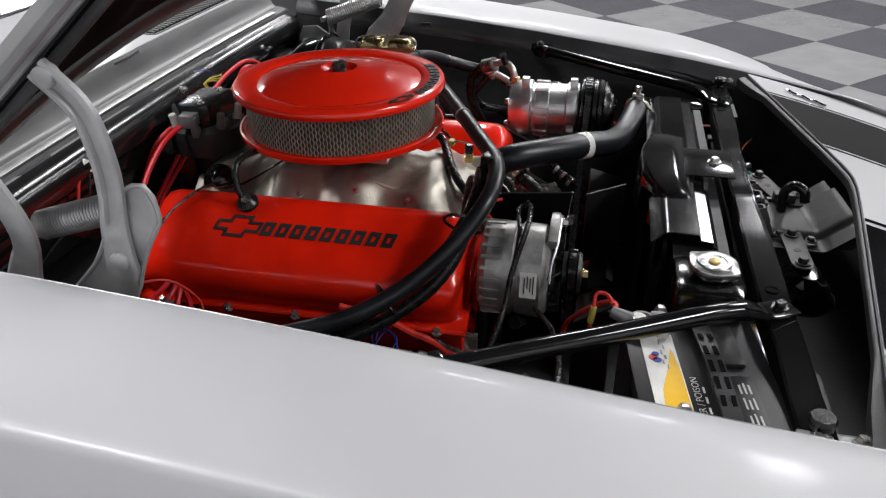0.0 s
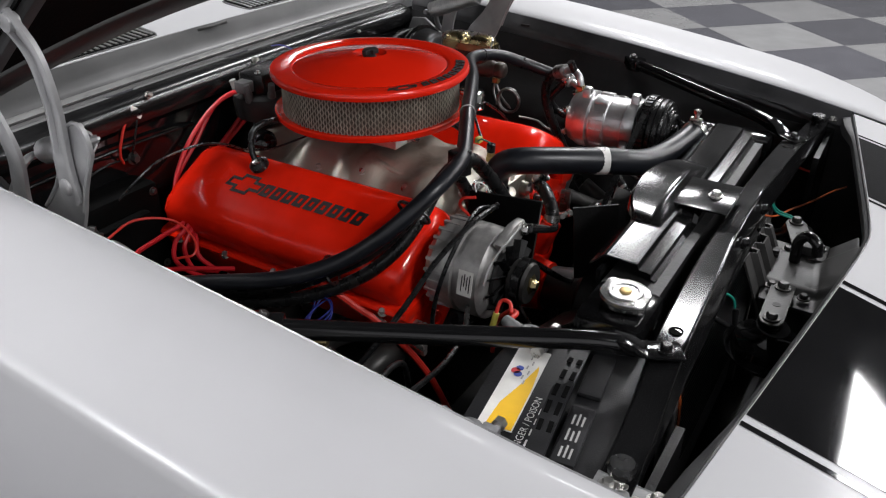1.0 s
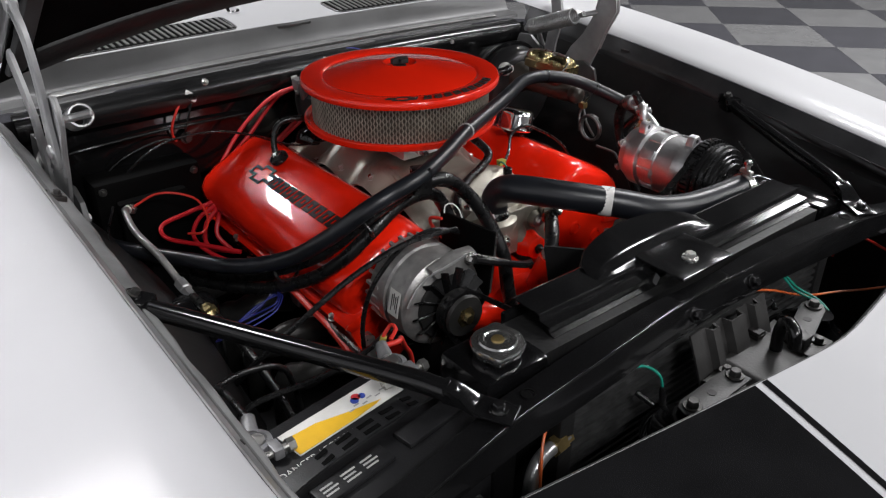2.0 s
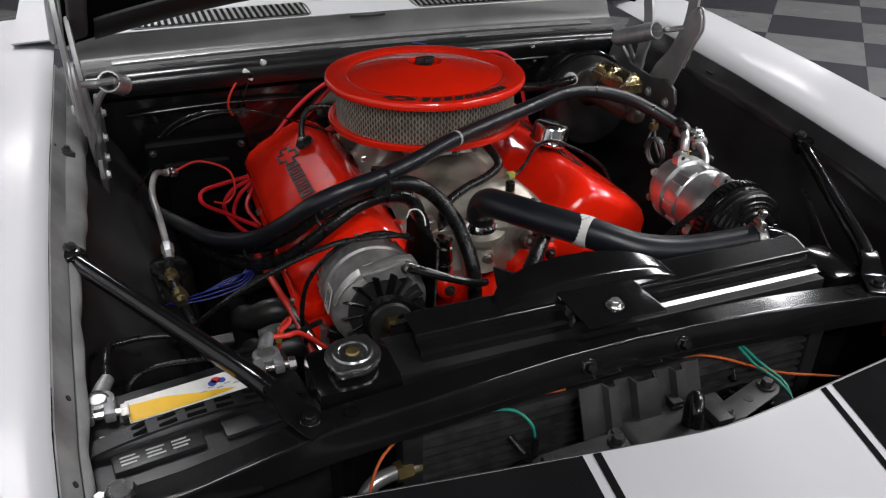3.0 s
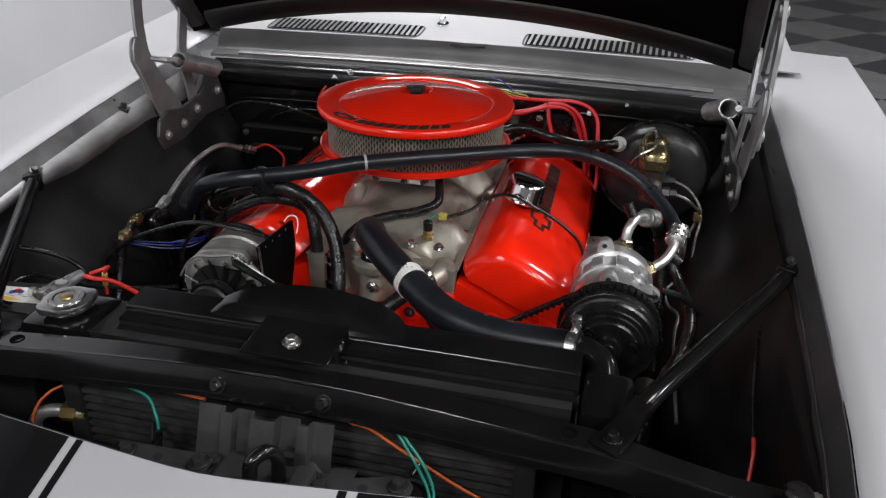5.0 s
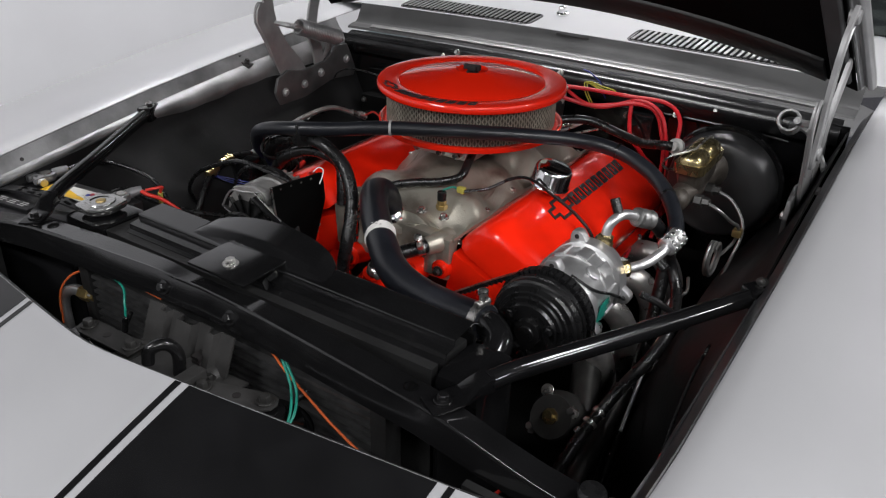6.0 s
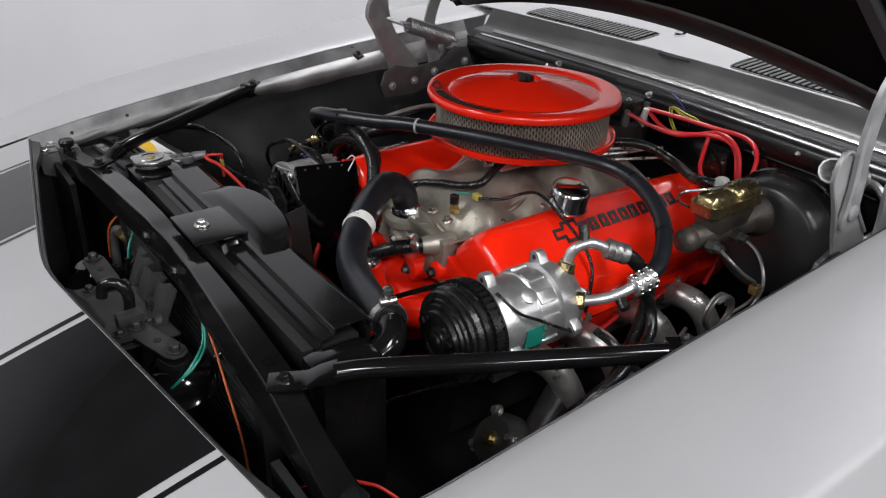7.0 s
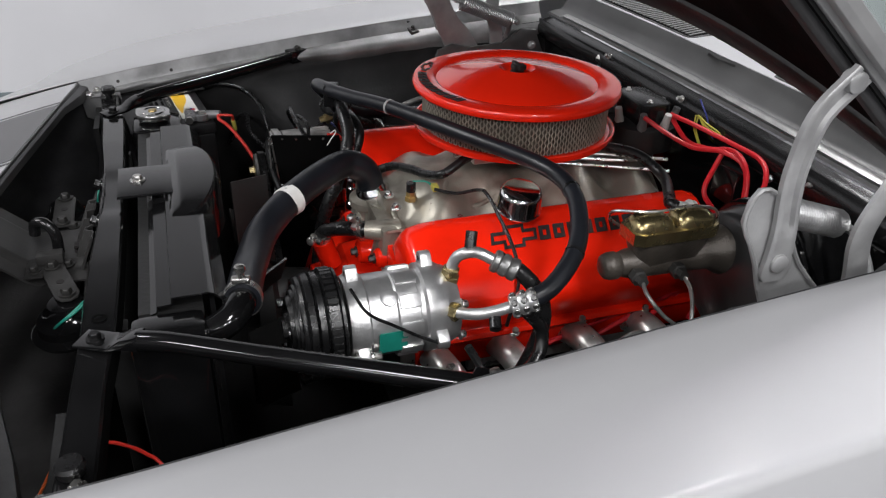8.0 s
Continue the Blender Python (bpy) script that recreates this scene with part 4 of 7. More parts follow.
        part("bolt", bolt(BM(), (x, 0.386, z), (0, -1, 0), 0.007, 0.006), STEEL, intake)
    for x0, z0, x1, z1, r in ((-0.012, 0.80, -0.012, 0.868, 0.024), (0.045, 0.81, 0.038, 0.872, 0.013), (-0.062, 0.81, -0.060, 0.870, 0.014), (0.085, 0.80, 0.088, 0.866, 0.016)):
        bm = BM()
        turned(bm, (x0, 0.404, z0), (x1 - x0, 0.012, z1 - z0), [(0, r * 1.1), (0.012, r), ((z1 - z0) * 0.7, r * 0.94), (z1 - z0, r * 1.15)], 18)
        part("cast_tower", bm, CAST, intake, "rounded cast water neck")
    for x in (-0.09, -0.05, 0.045, 0.09):
        part("bolt", bolt(BM(), (x, 0.43, 0.888), (0, -0.2, 1), 0.006, 0.007), STEEL, intake)
    bm = BM()
    box(bm, (-0.075, 0.575, 0.93), (0.05, 0.76, 0.952))
    box(bm, (-0.06, 0.555, 0.945), (0.035, 0.60, 0.966))
    cyl(bm, (-0.012, 0.67, 0.95), (-0.012, 0.67, 0.975), 0.06, 24)
    carb = part("carburettor", bm, ALU, t, "bright carburettor under the air cleaner", bevel=0.004)
    for x in (-0.05, 0.0, 0.035):
        bm = BM()
        cyl(bm, (x, 0.545, 0.948), (x, 0.56, 0.948), 0.007, 10)
        part("bowl_screw", bm, STEEL, carb)
    bm = BM()
    tube(bm, [(0.055, 0.64, 0.945), (0.085, 0.72, 0.945), (0.12, 0.80, 0.945), (0.14, 0.86, 0.95)], 0.0035, 8, 4)
    part("throttle_rod", bm, STEEL, carb, "bright throttle rod")
    # thermostat housing
    bm = BM()
    turned(bm, (-0.010, 0.418, 0.852), (0, 0, 1), [(0, 0.042), (0.012, 0.042), (0.014, 0.036), (0.016, 0.030)], 28)
    part("thermostat_base", bm, CAST, t, bevel=0.001)
    bm = BM()
    turned(bm, (-0.010, 0.418, 0.866), (0, -0.15, 1), [(0, 0.030), (0.006, 0.031), (0.014, 0.028), (0.020, 0.023), (0.028, 0.019)], 24)
    part("water_outlet", bm, CHROME, t, "chrome domed water outlet")
    bm = BM()
    turned(bm, (0.064, 0.462, 0.886), (0, 0, 1), [(0, 0.010), (0.008, 0.010), (0.008, 0.008), (0.016, 0.008)], 6)
    sensor = part("temperature_sender", bm, BRASS, t, "brass temperature sender")
    bm = BM()
    cyl(bm, (0.064, 0.462, 0.902), (0.064, 0.462, 0.918), 0.008, 14)
    part("sender_boot", bm, RUBBER, sensor, "black rubber boot")
    bm = BM()
    box(bm, (0.074, 0.492, 0.908), (0.088, 0.502, 0.918))
    part("connector", bm, YELLOW, t, "yellow wire connector", bevel=0.001)
    # water pump and front cover
    bm = BM()
    turned(bm, (0.0, 0.30, 0.70), (0, 1, 0), [(0, 0.03), (0.004, 0.045), (0.04, 0.05), (0.06, 0.075), (0.13, 0.085)], 28)
    pump = part("water_pump", bm, RED, t, "orange red water pump")
    for s in (-1, 1):
        bm = BM()
        tube(bm, [(s * 0.04, 0.36, 0.71), (s * 0.085, 0.365, 0.725), (s * 0.12, 0.39, 0.74), (s * 0.13, 0.43, 0.745)], 0.028, 14, 4)
        part("pump_arm", bm, RED, pump)
    for x, y, z, r in ((0.058, 0.372, 0.800, 0.021), (0.108, 0.390, 0.812, 0.017), (-0.075, 0.380, 0.785, 0.020)):
        bm = BM()
        turned(bm, (x, y + 0.03, z), (0, -1, 0), [(0, r * 1.25), (0.018, r), (0.027, r * 0.95), (0.031, r * 0.7), (0.031, 0.006)], 22)
        part("pump_boss", bm, RED, pump, "lumpy red cast boss")
        part("bolt", bolt(BM(), (x, y - 0.001, z), (0, -1, 0), 0.006, 0.008), DARKSTEEL, pump)
    for s in (-1, 1):
        for x, z in ((0.185, 0.785), (0.245, 0.752), (0.215, 0.722)):
            bm = BM()
            turned(bm, (s * x, 0.4055, z), (0, -1, 0), [(0, 0.014), (0.004, 0.013), (0.0045, 0.010), (0.001, 0.0095), (0.001, 0.0)], 20)
            part("core_plug", bm, RED, pump, "red cup shaped core plug")
    bm = BM()
    tube(bm, [(0.02, 0.335, 0.76), (0.022, 0.325, 0.79), (0.028, 0.318, 0.815)], 0.018, 14, 4)
    part("pump_neck", bm, RED, pump)
    bm = BM()
    turned(bm, (-0.078, 0.400, 0.808), (0.02, 0.04, 1), [(0, 0.012), (0.004, 0.0165), (0.016, 0.017), (0.018, 0.015), (0.021, 0.015), (0.023, 0.017), (0.046, 0.017), (0.049, 0.0145), (0.052, 0.016), (0.060, 0.0155), (0.063, 0.012)], 24)
    part("bypass_canister", bm, CHROME, t, "bright round bypass canister")


def hose(name, pts, r, material, label, group="", category="hose", steps=8, seg=12):
    bm = BM()
    tube(bm, pts, r, seg, steps)
    return solo(name, bm, material, label, category, group)


def radiator():
    t = thing("radiator", "gloss black radiator with its top cover and cap", "radiator", (0.03, 0.08, 0.42))
    bm = BM()
    box(bm, (-0.27, 0.045, 0.42), (0.33, 0.12, 0.915))
    part("core", bm, BLACKDULL, t, "black radiator core")
    bm = BM()
    def cover(u, v):
        x = -0.235 + 0.57 * u
        side = 1.0 if (u < 0.335 or u > 0.505) else 0.0
        vs = (0, 0.05, 0.06, 0.10, 0.12, 0.26, 0.28, 0.31, 0.33, 0.90, 0.93, 1)
        y = lerp(v, vs, (0.058, 0.058, 0.059, 0.066, 0.067, 0.083, 0.0835, 0.0845, 0.0855, 0.128, 0.134, 0.150))
        low = lerp(v, vs, (0.885, 0.900, 0.916, 0.9185, 0.926, 0.9275, 0.9275, 0.9345, 0.936, 0.937, 0.934, 0.918))
        flat = lerp(v, vs, (0.885, 0.900, 0.926, 0.930, 0.931, 0.934, 0.9345, 0.935, 0.936, 0.937, 0.934, 0.918))
        return (x, y, flat + (low - flat) * side)
    sheet(bm, cover, 100, 100, thick=-0.002)
    part("top_cover", bm, SATIN, t, "black stamped radiator top cover")
    bm = BM()
    def hump(u, v):
        x = -0.125 + 0.25 * u
        h = math.sqrt(max(0, 1 - (2 * u - 1) ** 2))
        vs = (0, 0.25, 0.5, 0.85, 0.93, 1)
        y = lerp(v, vs, (0.088, 0.095, 0.108, 0.110 + 0.050 * h, 0.112 + 0.056 * h, 0.113 + 0.057 * h))
        z = 0.936 + lerp(v, vs, (-0.002, 0.006 * h, 0.015 * h, 0.018 * h, 0.010 * h - 0.006 * (1 - h), -0.06))
        return (x, y, z)
    sheet(bm, hump, 40, 20, thick=-0.002)
    part("shroud_arch", bm, SATIN, t, "raised black fan shroud arch")
    for x0, x1 in ((-0.25, -0.125), (0.125, 0.335)):
        part("fan_shroud", box(BM(), (x0, 0.128, 0.45), (x1, 0.134, 0.920)), BLACK, t, "black fan shroud")
    bm = BM()
    box(bm, (-0.048, 0.020, 0.9395), (0.058, 0.112, 0.9435))
    plate = part("hold_down_plate", bm, SATIN, t, "black hold down plate", bevel=0.0015)
    part("bolt", bolt(BM(), (0.004, 0.049, 0.9435), r=0.0075, h=0.007), STEEL, plate, "bright hex bolt")
    for x0, x1 in ((-0.360, -0.262), (0.337, 0.398)):
        bm = BM()
        box(bm, (x0, 0.035, 0.42), (x1, 0.122, 0.921))
        part("tank", bm, GLOSSBLACK, t, "gloss black radiator end tank", bevel=0.014)
    cx, cy = -0.311, 0.074
    bm = BM()
    turned(bm, (cx, cy, 0.90), (0, 0, 1), [(0, 0.023), (0.022, 0.022), (0.024, 0.024), (0.031, 0.024)], 24)
    part("filler_neck", bm, GLOSSBLACK, t)
    bm = BM()
    prof = [(-0.005, 0.0285), (0.0, 0.0305), (0.004, 0.0312), (0.0065, 0.0300), (0.0075, 0.0225), (0.0095, 0.0210), (0.0095, 0.0165), (0.0082, 0.0150), (0.0082, 0.0)]
    loops = []
    for h, r in prof:
        loop = []
        for k in range(64):
            a = 2 * math.pi * k / 64
            rr = r + ((0.0065 * max(0, math.cos(2 * (a - 0.9))) ** 8) if r > 0.0284 else 0)
            loop.append(Vector((cx + rr * math.cos(a), cy + rr * math.sin(a), 0.932 + h)))
        loops.append(loop)
    rings(bm, loops)
    cap = part("cap", bm, CAPSTEEL, t, "dull pressed steel radiator cap")
    bm = BM()
    turned(bm, (cx, cy, 0.940), (0, 0, 1), [(0, 0.008), (0.002, 0.007), (0.0025, 0.003)], 14)
    part("rivet", bm, BRASS, cap, "brass centre rivet")


def battery():
    t = thing("battery", "black car battery with a white and yellow label strip", "battery", (-0.48, 0.09, 0.67))
    t.rotation_euler = (0, 0, radians(8))
    bm = BM()
    box(bm, (-0.598, 0.012, 0.67), (-0.362, 0.168, 0.862))
    part("case", bm, BATTERY, t, bevel=0.006)
    bm = BM()
    box(bm, (-0.601, 0.009, 0.862), (-0.359, 0.171, 0.884))
    lid = part("lid", bm, BATTERY, t, "black battery lid", bevel=0.005)
    bm = BM()
    box(bm, (-0.545, 0.114, 0.8845), (-0.401, 0.153, 0.8855))
    part("label_strip", bm, LABEL, lid, "white label strip", smooth=False)
    bm = BM()
    prism(bm, [(-0.544, 0.115), (-0.470, 0.1155), (-0.438, 0.118), (-0.430, 0.120), (-0.470, 0.130), (-0.505, 0.141), (-0.544, 0.144)], "z", 0.8856, 0.886)
    part("label_print", bm, LABELYELLOW, lid, "yellow print", smooth=False)
    for x0, x1 in ((-0.572, -0.482), (-0.462, -0.385)):
        bm = BM()
        box(bm, (x0, 0.040, 0.884), (x1, 0.067, 0.891))
        part("vent_cap", bm, BATTERY, lid, "black vent cap bar", bevel=0.005)
    for x in (-0.57, -0.385):
        bm = BM()
        turned(bm, (x, 0.152, 0.884), (0, 0, 1), [(0, 0.011), (0.016, 0.009)], 16)
        part("post", bm, STEEL, lid, "lead battery post")


def alternator():
    ax, az = -0.215, 0.842
    t = thing("alternator", "silver grey finned alternator beside the red head", "alternator", (ax, 0.33, az))
    bm = BM()
    turned(bm, (ax, 0.285, az), (0, 1, 0), [(0, 0.045), (0.004, 0.062), (0.012, 0.070), (0.045, 0.071), (0.047, 0.067), (0.053, 0.067), (0.055, 0.071), (0.092, 0.069), (0.104, 0.058), (0.108, 0.03)], 40)
    part("case", bm, ALTCASE, t, "cast aluminium case")
    bm = BM()
    turned(bm, (ax, 0.240, az), (0, 1, 0), [(0, 0.012), (0.001, 0.030), (0.006, 0.032), (0.014, 0.024), (0.022, 0.032), (0.028, 0.032), (0.03, 0.012), (0.048, 0.012)], 28)
    part("pulley", bm, DARKSTEEL, t, "dark steel pulley")


def compressor_ear(ax, az, y, deg, tip, parent):
    """A cast mounting ear standing out from the body, with its bolt hole."""
    bm = BM()
    prof = [(0.040, -0.015), (0.056, -0.013), (tip - 0.006, -0.0095), (tip - 0.001, -0.006), (tip, 0.0), (tip - 0.001, 0.006), (tip - 0.006, 0.0095), (0.056, 0.013), (0.040, 0.015)]
    a = radians(deg)
    put = lambda r, w, yy: (ax + r * math.cos(a) - w * math.sin(a), yy, az + r * math.sin(a) + w * math.cos(a))
    rings(bm, [[put(r, w, y - 0.0075) for r, w in prof], [put(r, w, y + 0.0075) for r, w in prof]])
    ear = part("lug", bm, ALU, parent, "cast mounting ear", bevel=0.0015)
    bm = BM()
    cyl(bm, put(tip - 0.009, 0, y - 0.0079), put(tip - 0.009, 0, y + 0.0079), 0.0038, 12)
    part("lug_hole", bm, DECAL, ear, "dark bolt hole")
    return put(tip - 0.009, 0, y)


def compressor():
    ax, az = 0.364, 0.887
    t = thing("compressor", "cast aluminium air conditioning compressor with a black clutch", "compressor", (ax, 0.34, az))
    bm = BM()
    turned(bm, (ax, 0.283, az), (0, 1, 0), [(0, 0.03), (0.001, 0.054), (0.008, 0.057), (0.024, 0.057), (0.027, 0.053), (0.060, 0.053), (0.062, 0.055), (0.088, 0.055), (0.090, 0.052), (0.096, 0.052), (0.099, 0.058), (0.122, 0.058), (0.128, 0.054), (0.143, 0.047), (0.147, 0.02)], 48)
    body = part("body", bm, ALU, t, "bright cast aluminium body")
    for k in range(10):
        a = 2 * math.pi * k / 10 + 0.15
        c = Vector((ax + 0.0535 * math.cos(a), 0, az + 0.0535 * math.sin(a)))
        m = Matrix.Translation(c) @ Matrix.Rotation(-a, 4, "Y")
        part("case_rib", box(BM(), (-0.004, 0.346, -0.009), (0.0045, 0.374, 0.009), m), ALU, body, bevel=0.002)
    for k in range(6):
        a = 2 * math.pi * k / 6 + 0.5
        part("head_bolt", bolt(BM(), (ax + 0.047 * math.cos(a), 0.426, az + 0.047 * math.sin(a)), (0, 1, 0), 0.005, 0.007), STEEL, body)
    bm = BM()
    turned(bm, (ax, 0.212, az), (0, 1, 0), [(-0.004, 0.0), (-0.004, 0.010), (-0.001, 0.011), (-0.001, 0.018), (0.006, 0.019), (0.006, 0.030), (0.003, 0.031), (0.003, 0.038), (0.008, 0.040), (0.008, 0.046), (0.012, 0.047), (0.012, 0.052), (0.015, 0.053), (0.016, 0.060), (0.020, 0.062),
                                            (0.022, 0.060), (0.024, 0.064), (0.031, 0.065), (0.033, 0.061), (0.035, 0.065), (0.042, 0.065), (0.044, 0.060), (0.046, 0.062), (0.060, 0.062), (0.062, 0.067), (0.065, 0.067), (0.068, 0.058), (0.07, 0.03)], 56)
    part("clutch", bm, RUBBER, t, "black grooved clutch pulley")
    for y, deg, tip in ((0.296, 98, 0.071), (0.394, 106, 0.074), (0.297, -22, 0.070), (0.396, -12, 0.072), (0.297, 205, 0.070)):
        compressor_ear(ax, az, y, deg, tip, t)


def brake_booster():
    t = thing("brake_booster", "gloss black round brake booster on the firewall", "brake booster", (0.428, 0.99, 0.897))
    bm = BM()
    turned(bm, (0.428, 0.795, 0.897), (0, 1, 0), [(0, 0.03), (0.001, 0.036), (0.004, 0.060), (0.009, 0.084), (0.013, 0.090), (0.022, 0.0935), (0.036, 0.096), (0.050, 0.099)], 56)
    part("front_shell", bm, BOOSTER, t, "semi gloss black stepped front shell")
    bm = BM()
    turned(bm, (0.428, 0.845, 0.897), (0, 1, 0), [(0, 0.098), (0.001, 0.106), (0.006, 0.108), (0.012, 0.106), (0.016, 0.101)], 48)
    part("rim_seam", bm, GLOSSBLACK, t, "rolled black rim")
    bm = BM()
    turned(bm, (0.428, 0.861, 0.897), (0, 1, 0), [(0, 0.101), (0.04, 0.092), (0.07, 0.07), (0.135, 0.065)], 40)
    part("rear_shell", bm, GLOSSBLACK, t)
    m = thing("master_cylinder", "cast iron brake master cylinder with a gold lid", "master cylinder", (0.412, 0.71, 0.90))
    bm = BM()
    rings(bm, [[(0.414 + 0.023 * k * sx, 0.708 + 0.058 * k * sy, z) for sx, sy in ((-1, -0.7), (-0.7, -1), (0.7, -1), (1, -0.7), (1, 0.7), (0.7, 1), (-0.7, 1), (-1, 0.7))] for k, z in ((0.62, 0.922), (0.80, 0.940), (0.94, 0.962), (1.0, 0.985))])
    part("reservoir", bm, IRON, m, "grey cast iron reservoir", bevel=0.010)
    bm = BM()
    turned(bm, (0.412, 0.614, 0.937), (0, 1, 0), [(0, 0.004), (0.001, 0.010), (0.005, 0.016), (0.012, 0.0185), (0.022, 0.0185), (0.026, 0.016), (0.04, 0.020), (0.16, 0.024), (0.176, 0.034), (0.186, 0.034)], 24)
    part("bore", bm, IRON, m, "cast cylinder bore")
    bm = BM()
    prism(bm, [(0.389, 0.656), (0.396, 0.645), (0.432, 0.645), (0.439, 0.656), (0.439, 0.760), (0.432, 0.771), (0.396, 0.771), (0.389, 0.760)], "z", 0.975, 0.991)
    for y in (0.677, 0.739):
        rows = []
        for q, z in ((1.0, 0.991), (0.96, 0.997), (0.86, 1.002), (0.66, 1.006), (0.35, 1.008)):
            rows.append([(0.414 + 0.0215 * q * math.copysign(abs(math.cos(k * math.pi / 12)) ** 0.5, math.cos(k * math.pi / 12)), y + 0.029 * q * math.copysign(abs(math.sin(k * math.pi / 12)) ** 0.5, math.sin(k * math.pi / 12)), z) for k in range(24)])
        rings(bm, rows)
    part("lid", bm, GOLD, m, "gold zinc plated lid")


tile_places, tile_meshes = room()
room_trim()
car_body()
core_support()
for side in (-1, 1):
    brace(side)
    hinge(side)
engine()
for side in (-1, 1):
    valve_cover(side)
air_cleaner()
radiator()
battery()
alternator()
compressor()
brake_booster()


# ---- hoses, wires and small fittings ----
def band(bm, at, along, r, w=0.008, t=0.0012, seg=20):
    """A flat ring round a hose."""
    d = Vector(along).normalized()
    return turned(bm, Vector(at) - d * w / 2, d, [(0, r), (0, r + t), (w, r + t), (w, r)], seg)


def clamp(name, at, along, r, parent, up=(0, 0, 1)):
    """A worm drive hose clamp with its screw."""
    bm = BM()
    band(bm, at, along, r, 0.012, 0.0016, 24)
    c = part(name, bm, STEEL, parent, "bright worm drive hose clamp")
    d, u = Vector(along).normalized(), Vector(up).normalized()
    p = Vector(at) + u * (r + 0.004)
    bm = BM()
    w = d.cross(u).normalized()
    cyl(bm, p - w * 0.011, p + w * 0.011, 0.0055, 10)
    part("screw_housing", bm, STEEL, c)
    bm = BM()
    turned(bm, p, u, [(0, 0.0045), (0.012, 0.0045), (0.013, 0.007), (0.019, 0.007), (0.021, 0.004)], 8)
    part("screw", bm, STEEL, c, "hex clamp screw")
    return c


def hose_thing(name, pts, r, material, label, group="engine bay hoses", seg=14, steps=8, at=None):
    t = thing(name, label, "hose", at or pts[-1], group)
    bm = BM()
    tube(bm, pts, r, seg, steps)
    part("hose", bm, material, t)
    return t


def wire(pts, r, material, label, group="engine bay wires", name="wire", seg=8, steps=6):
    bm = BM()
    tube(bm, pts, r, seg, steps)
    return solo(name, bm, material, label, "wire", group)


HOSE_A = [(0.452, 0.490, 0.931), (0.443, 0.530, 0.942), (0.410, 0.575, 0.964), (0.365, 0.602, 0.985), (0.305, 0.618, 0.999), (0.235, 0.606, 1.006), (0.12, 0.535, 1.013), (-0.038, 0.454, 1.011), (-0.116, 0.412, 1.004), (-0.182, 0.379, 1.000),
          (-0.234, 0.371, 0.992), (-0.281, 0.381, 0.972), (-0.324, 0.418, 0.927), (-0.362, 0.47, 0.885), (-0.415, 0.535, 0.862), (-0.455, 0.63, 0.845), (-0.50, 0.75, 0.825), (-0.52, 0.87, 0.80), (-0.52, 0.985, 0.79)]
ha = hose_thing("refrigerant_hose", HOSE_A, 0.0122, SLEEVE, "thick black hose crossing in front of the air cleaner")
for i, r in ((7, 0.0123), (4, 0.0123), (2, 0.0123)):
    bm = BM()
    band(bm, HOSE_A[i], Vector(HOSE_A[i + 1]) - Vector(HOSE_A[i - 1]), r, 0.004, 0.0008)
    part("cable_tie", bm, RUBBER if i != 7 else PRINTGREY, ha, "thin cable tie")
bm = BM()
box(bm, (-0.014, -0.012, -0.026), (0.014, 0.012, 0.014), Matrix.Translation((-0.182, 0.384, 0.996)) @ pose(0, 0, 0, 0, 0, -20))
part("clip", bm, RUBBER, ha, "black plastic twin hose clip", bevel=0.003)
HOSE_B = [(-0.45, 0.70, 0.80), (-0.40, 0.58, 0.82), (-0.355, 0.50, 0.855), (-0.318, 0.44, 0.895), (-0.275, 0.405, 0.942), (-0.228, 0.395, 0.968), (-0.178, 0.397, 0.978), (-0.132, 0.394, 0.974), (-0.095, 0.395, 0.947), (-0.069, 0.382, 0.911), (-0.056, 0.364, 0.874), (-0.05, 0.344, 0.835), (-0.05, 0.33, 0.78), (-0.04, 0.32, 0.72)]
hb = hose_thing("heater_hose", HOSE_B, 0.0115, RUBBER, "black heater hose looping down to the water pump")
HOSE_C2 = [(-0.44, 0.66, 0.79), (-0.385, 0.55, 0.805), (-0.335, 0.475, 0.835), (-0.298, 0.43, 0.875), (-0.255, 0.41, 0.918), (-0.205, 0.412, 0.945), (-0.160, 0.415, 0.950), (-0.125, 0.42, 0.935), (-0.112, 0.41, 0.905), (-0.105, 0.40, 0.87)]
hc2 = hose_thing("heater_hose", HOSE_C2, 0.0105, RUBBER, "black heater hose running beside a red valve cover")
for p, q in ((HOSE_B[4], HOSE_B[5]), (HOSE_B[2], HOSE_B[3])):
    bm = BM()
    c = Vector(p) + Vector((0.006, 0.004, -0.004))
    d, u, v = basis(Vector(q) - Vector(p))
    tube(bm, [c + (u * math.cos(a) * 0.030 + v * math.sin(a) * 0.020) for a in [2 * math.pi * k / 16 for k in range(17)]], 0.0025, 6, 1)
    part("cable_tie", bm, RUBBER, hb, "black cable tie")
HOSE_C = [(0.055, 0.575, 0.955), (0.062, 0.548, 0.945), (0.066, 0.515, 0.928), (0.035, 0.497, 0.916), (-0.005, 0.482, 0.910), (-0.045, 0.462, 0.900), (-0.066, 0.44, 0.885), (-0.07, 0.425, 0.868)]
hose_thing("vacuum_hose", HOSE_C, 0.0075, RUBBER, "thin black vacuum hose from the carburettor base")
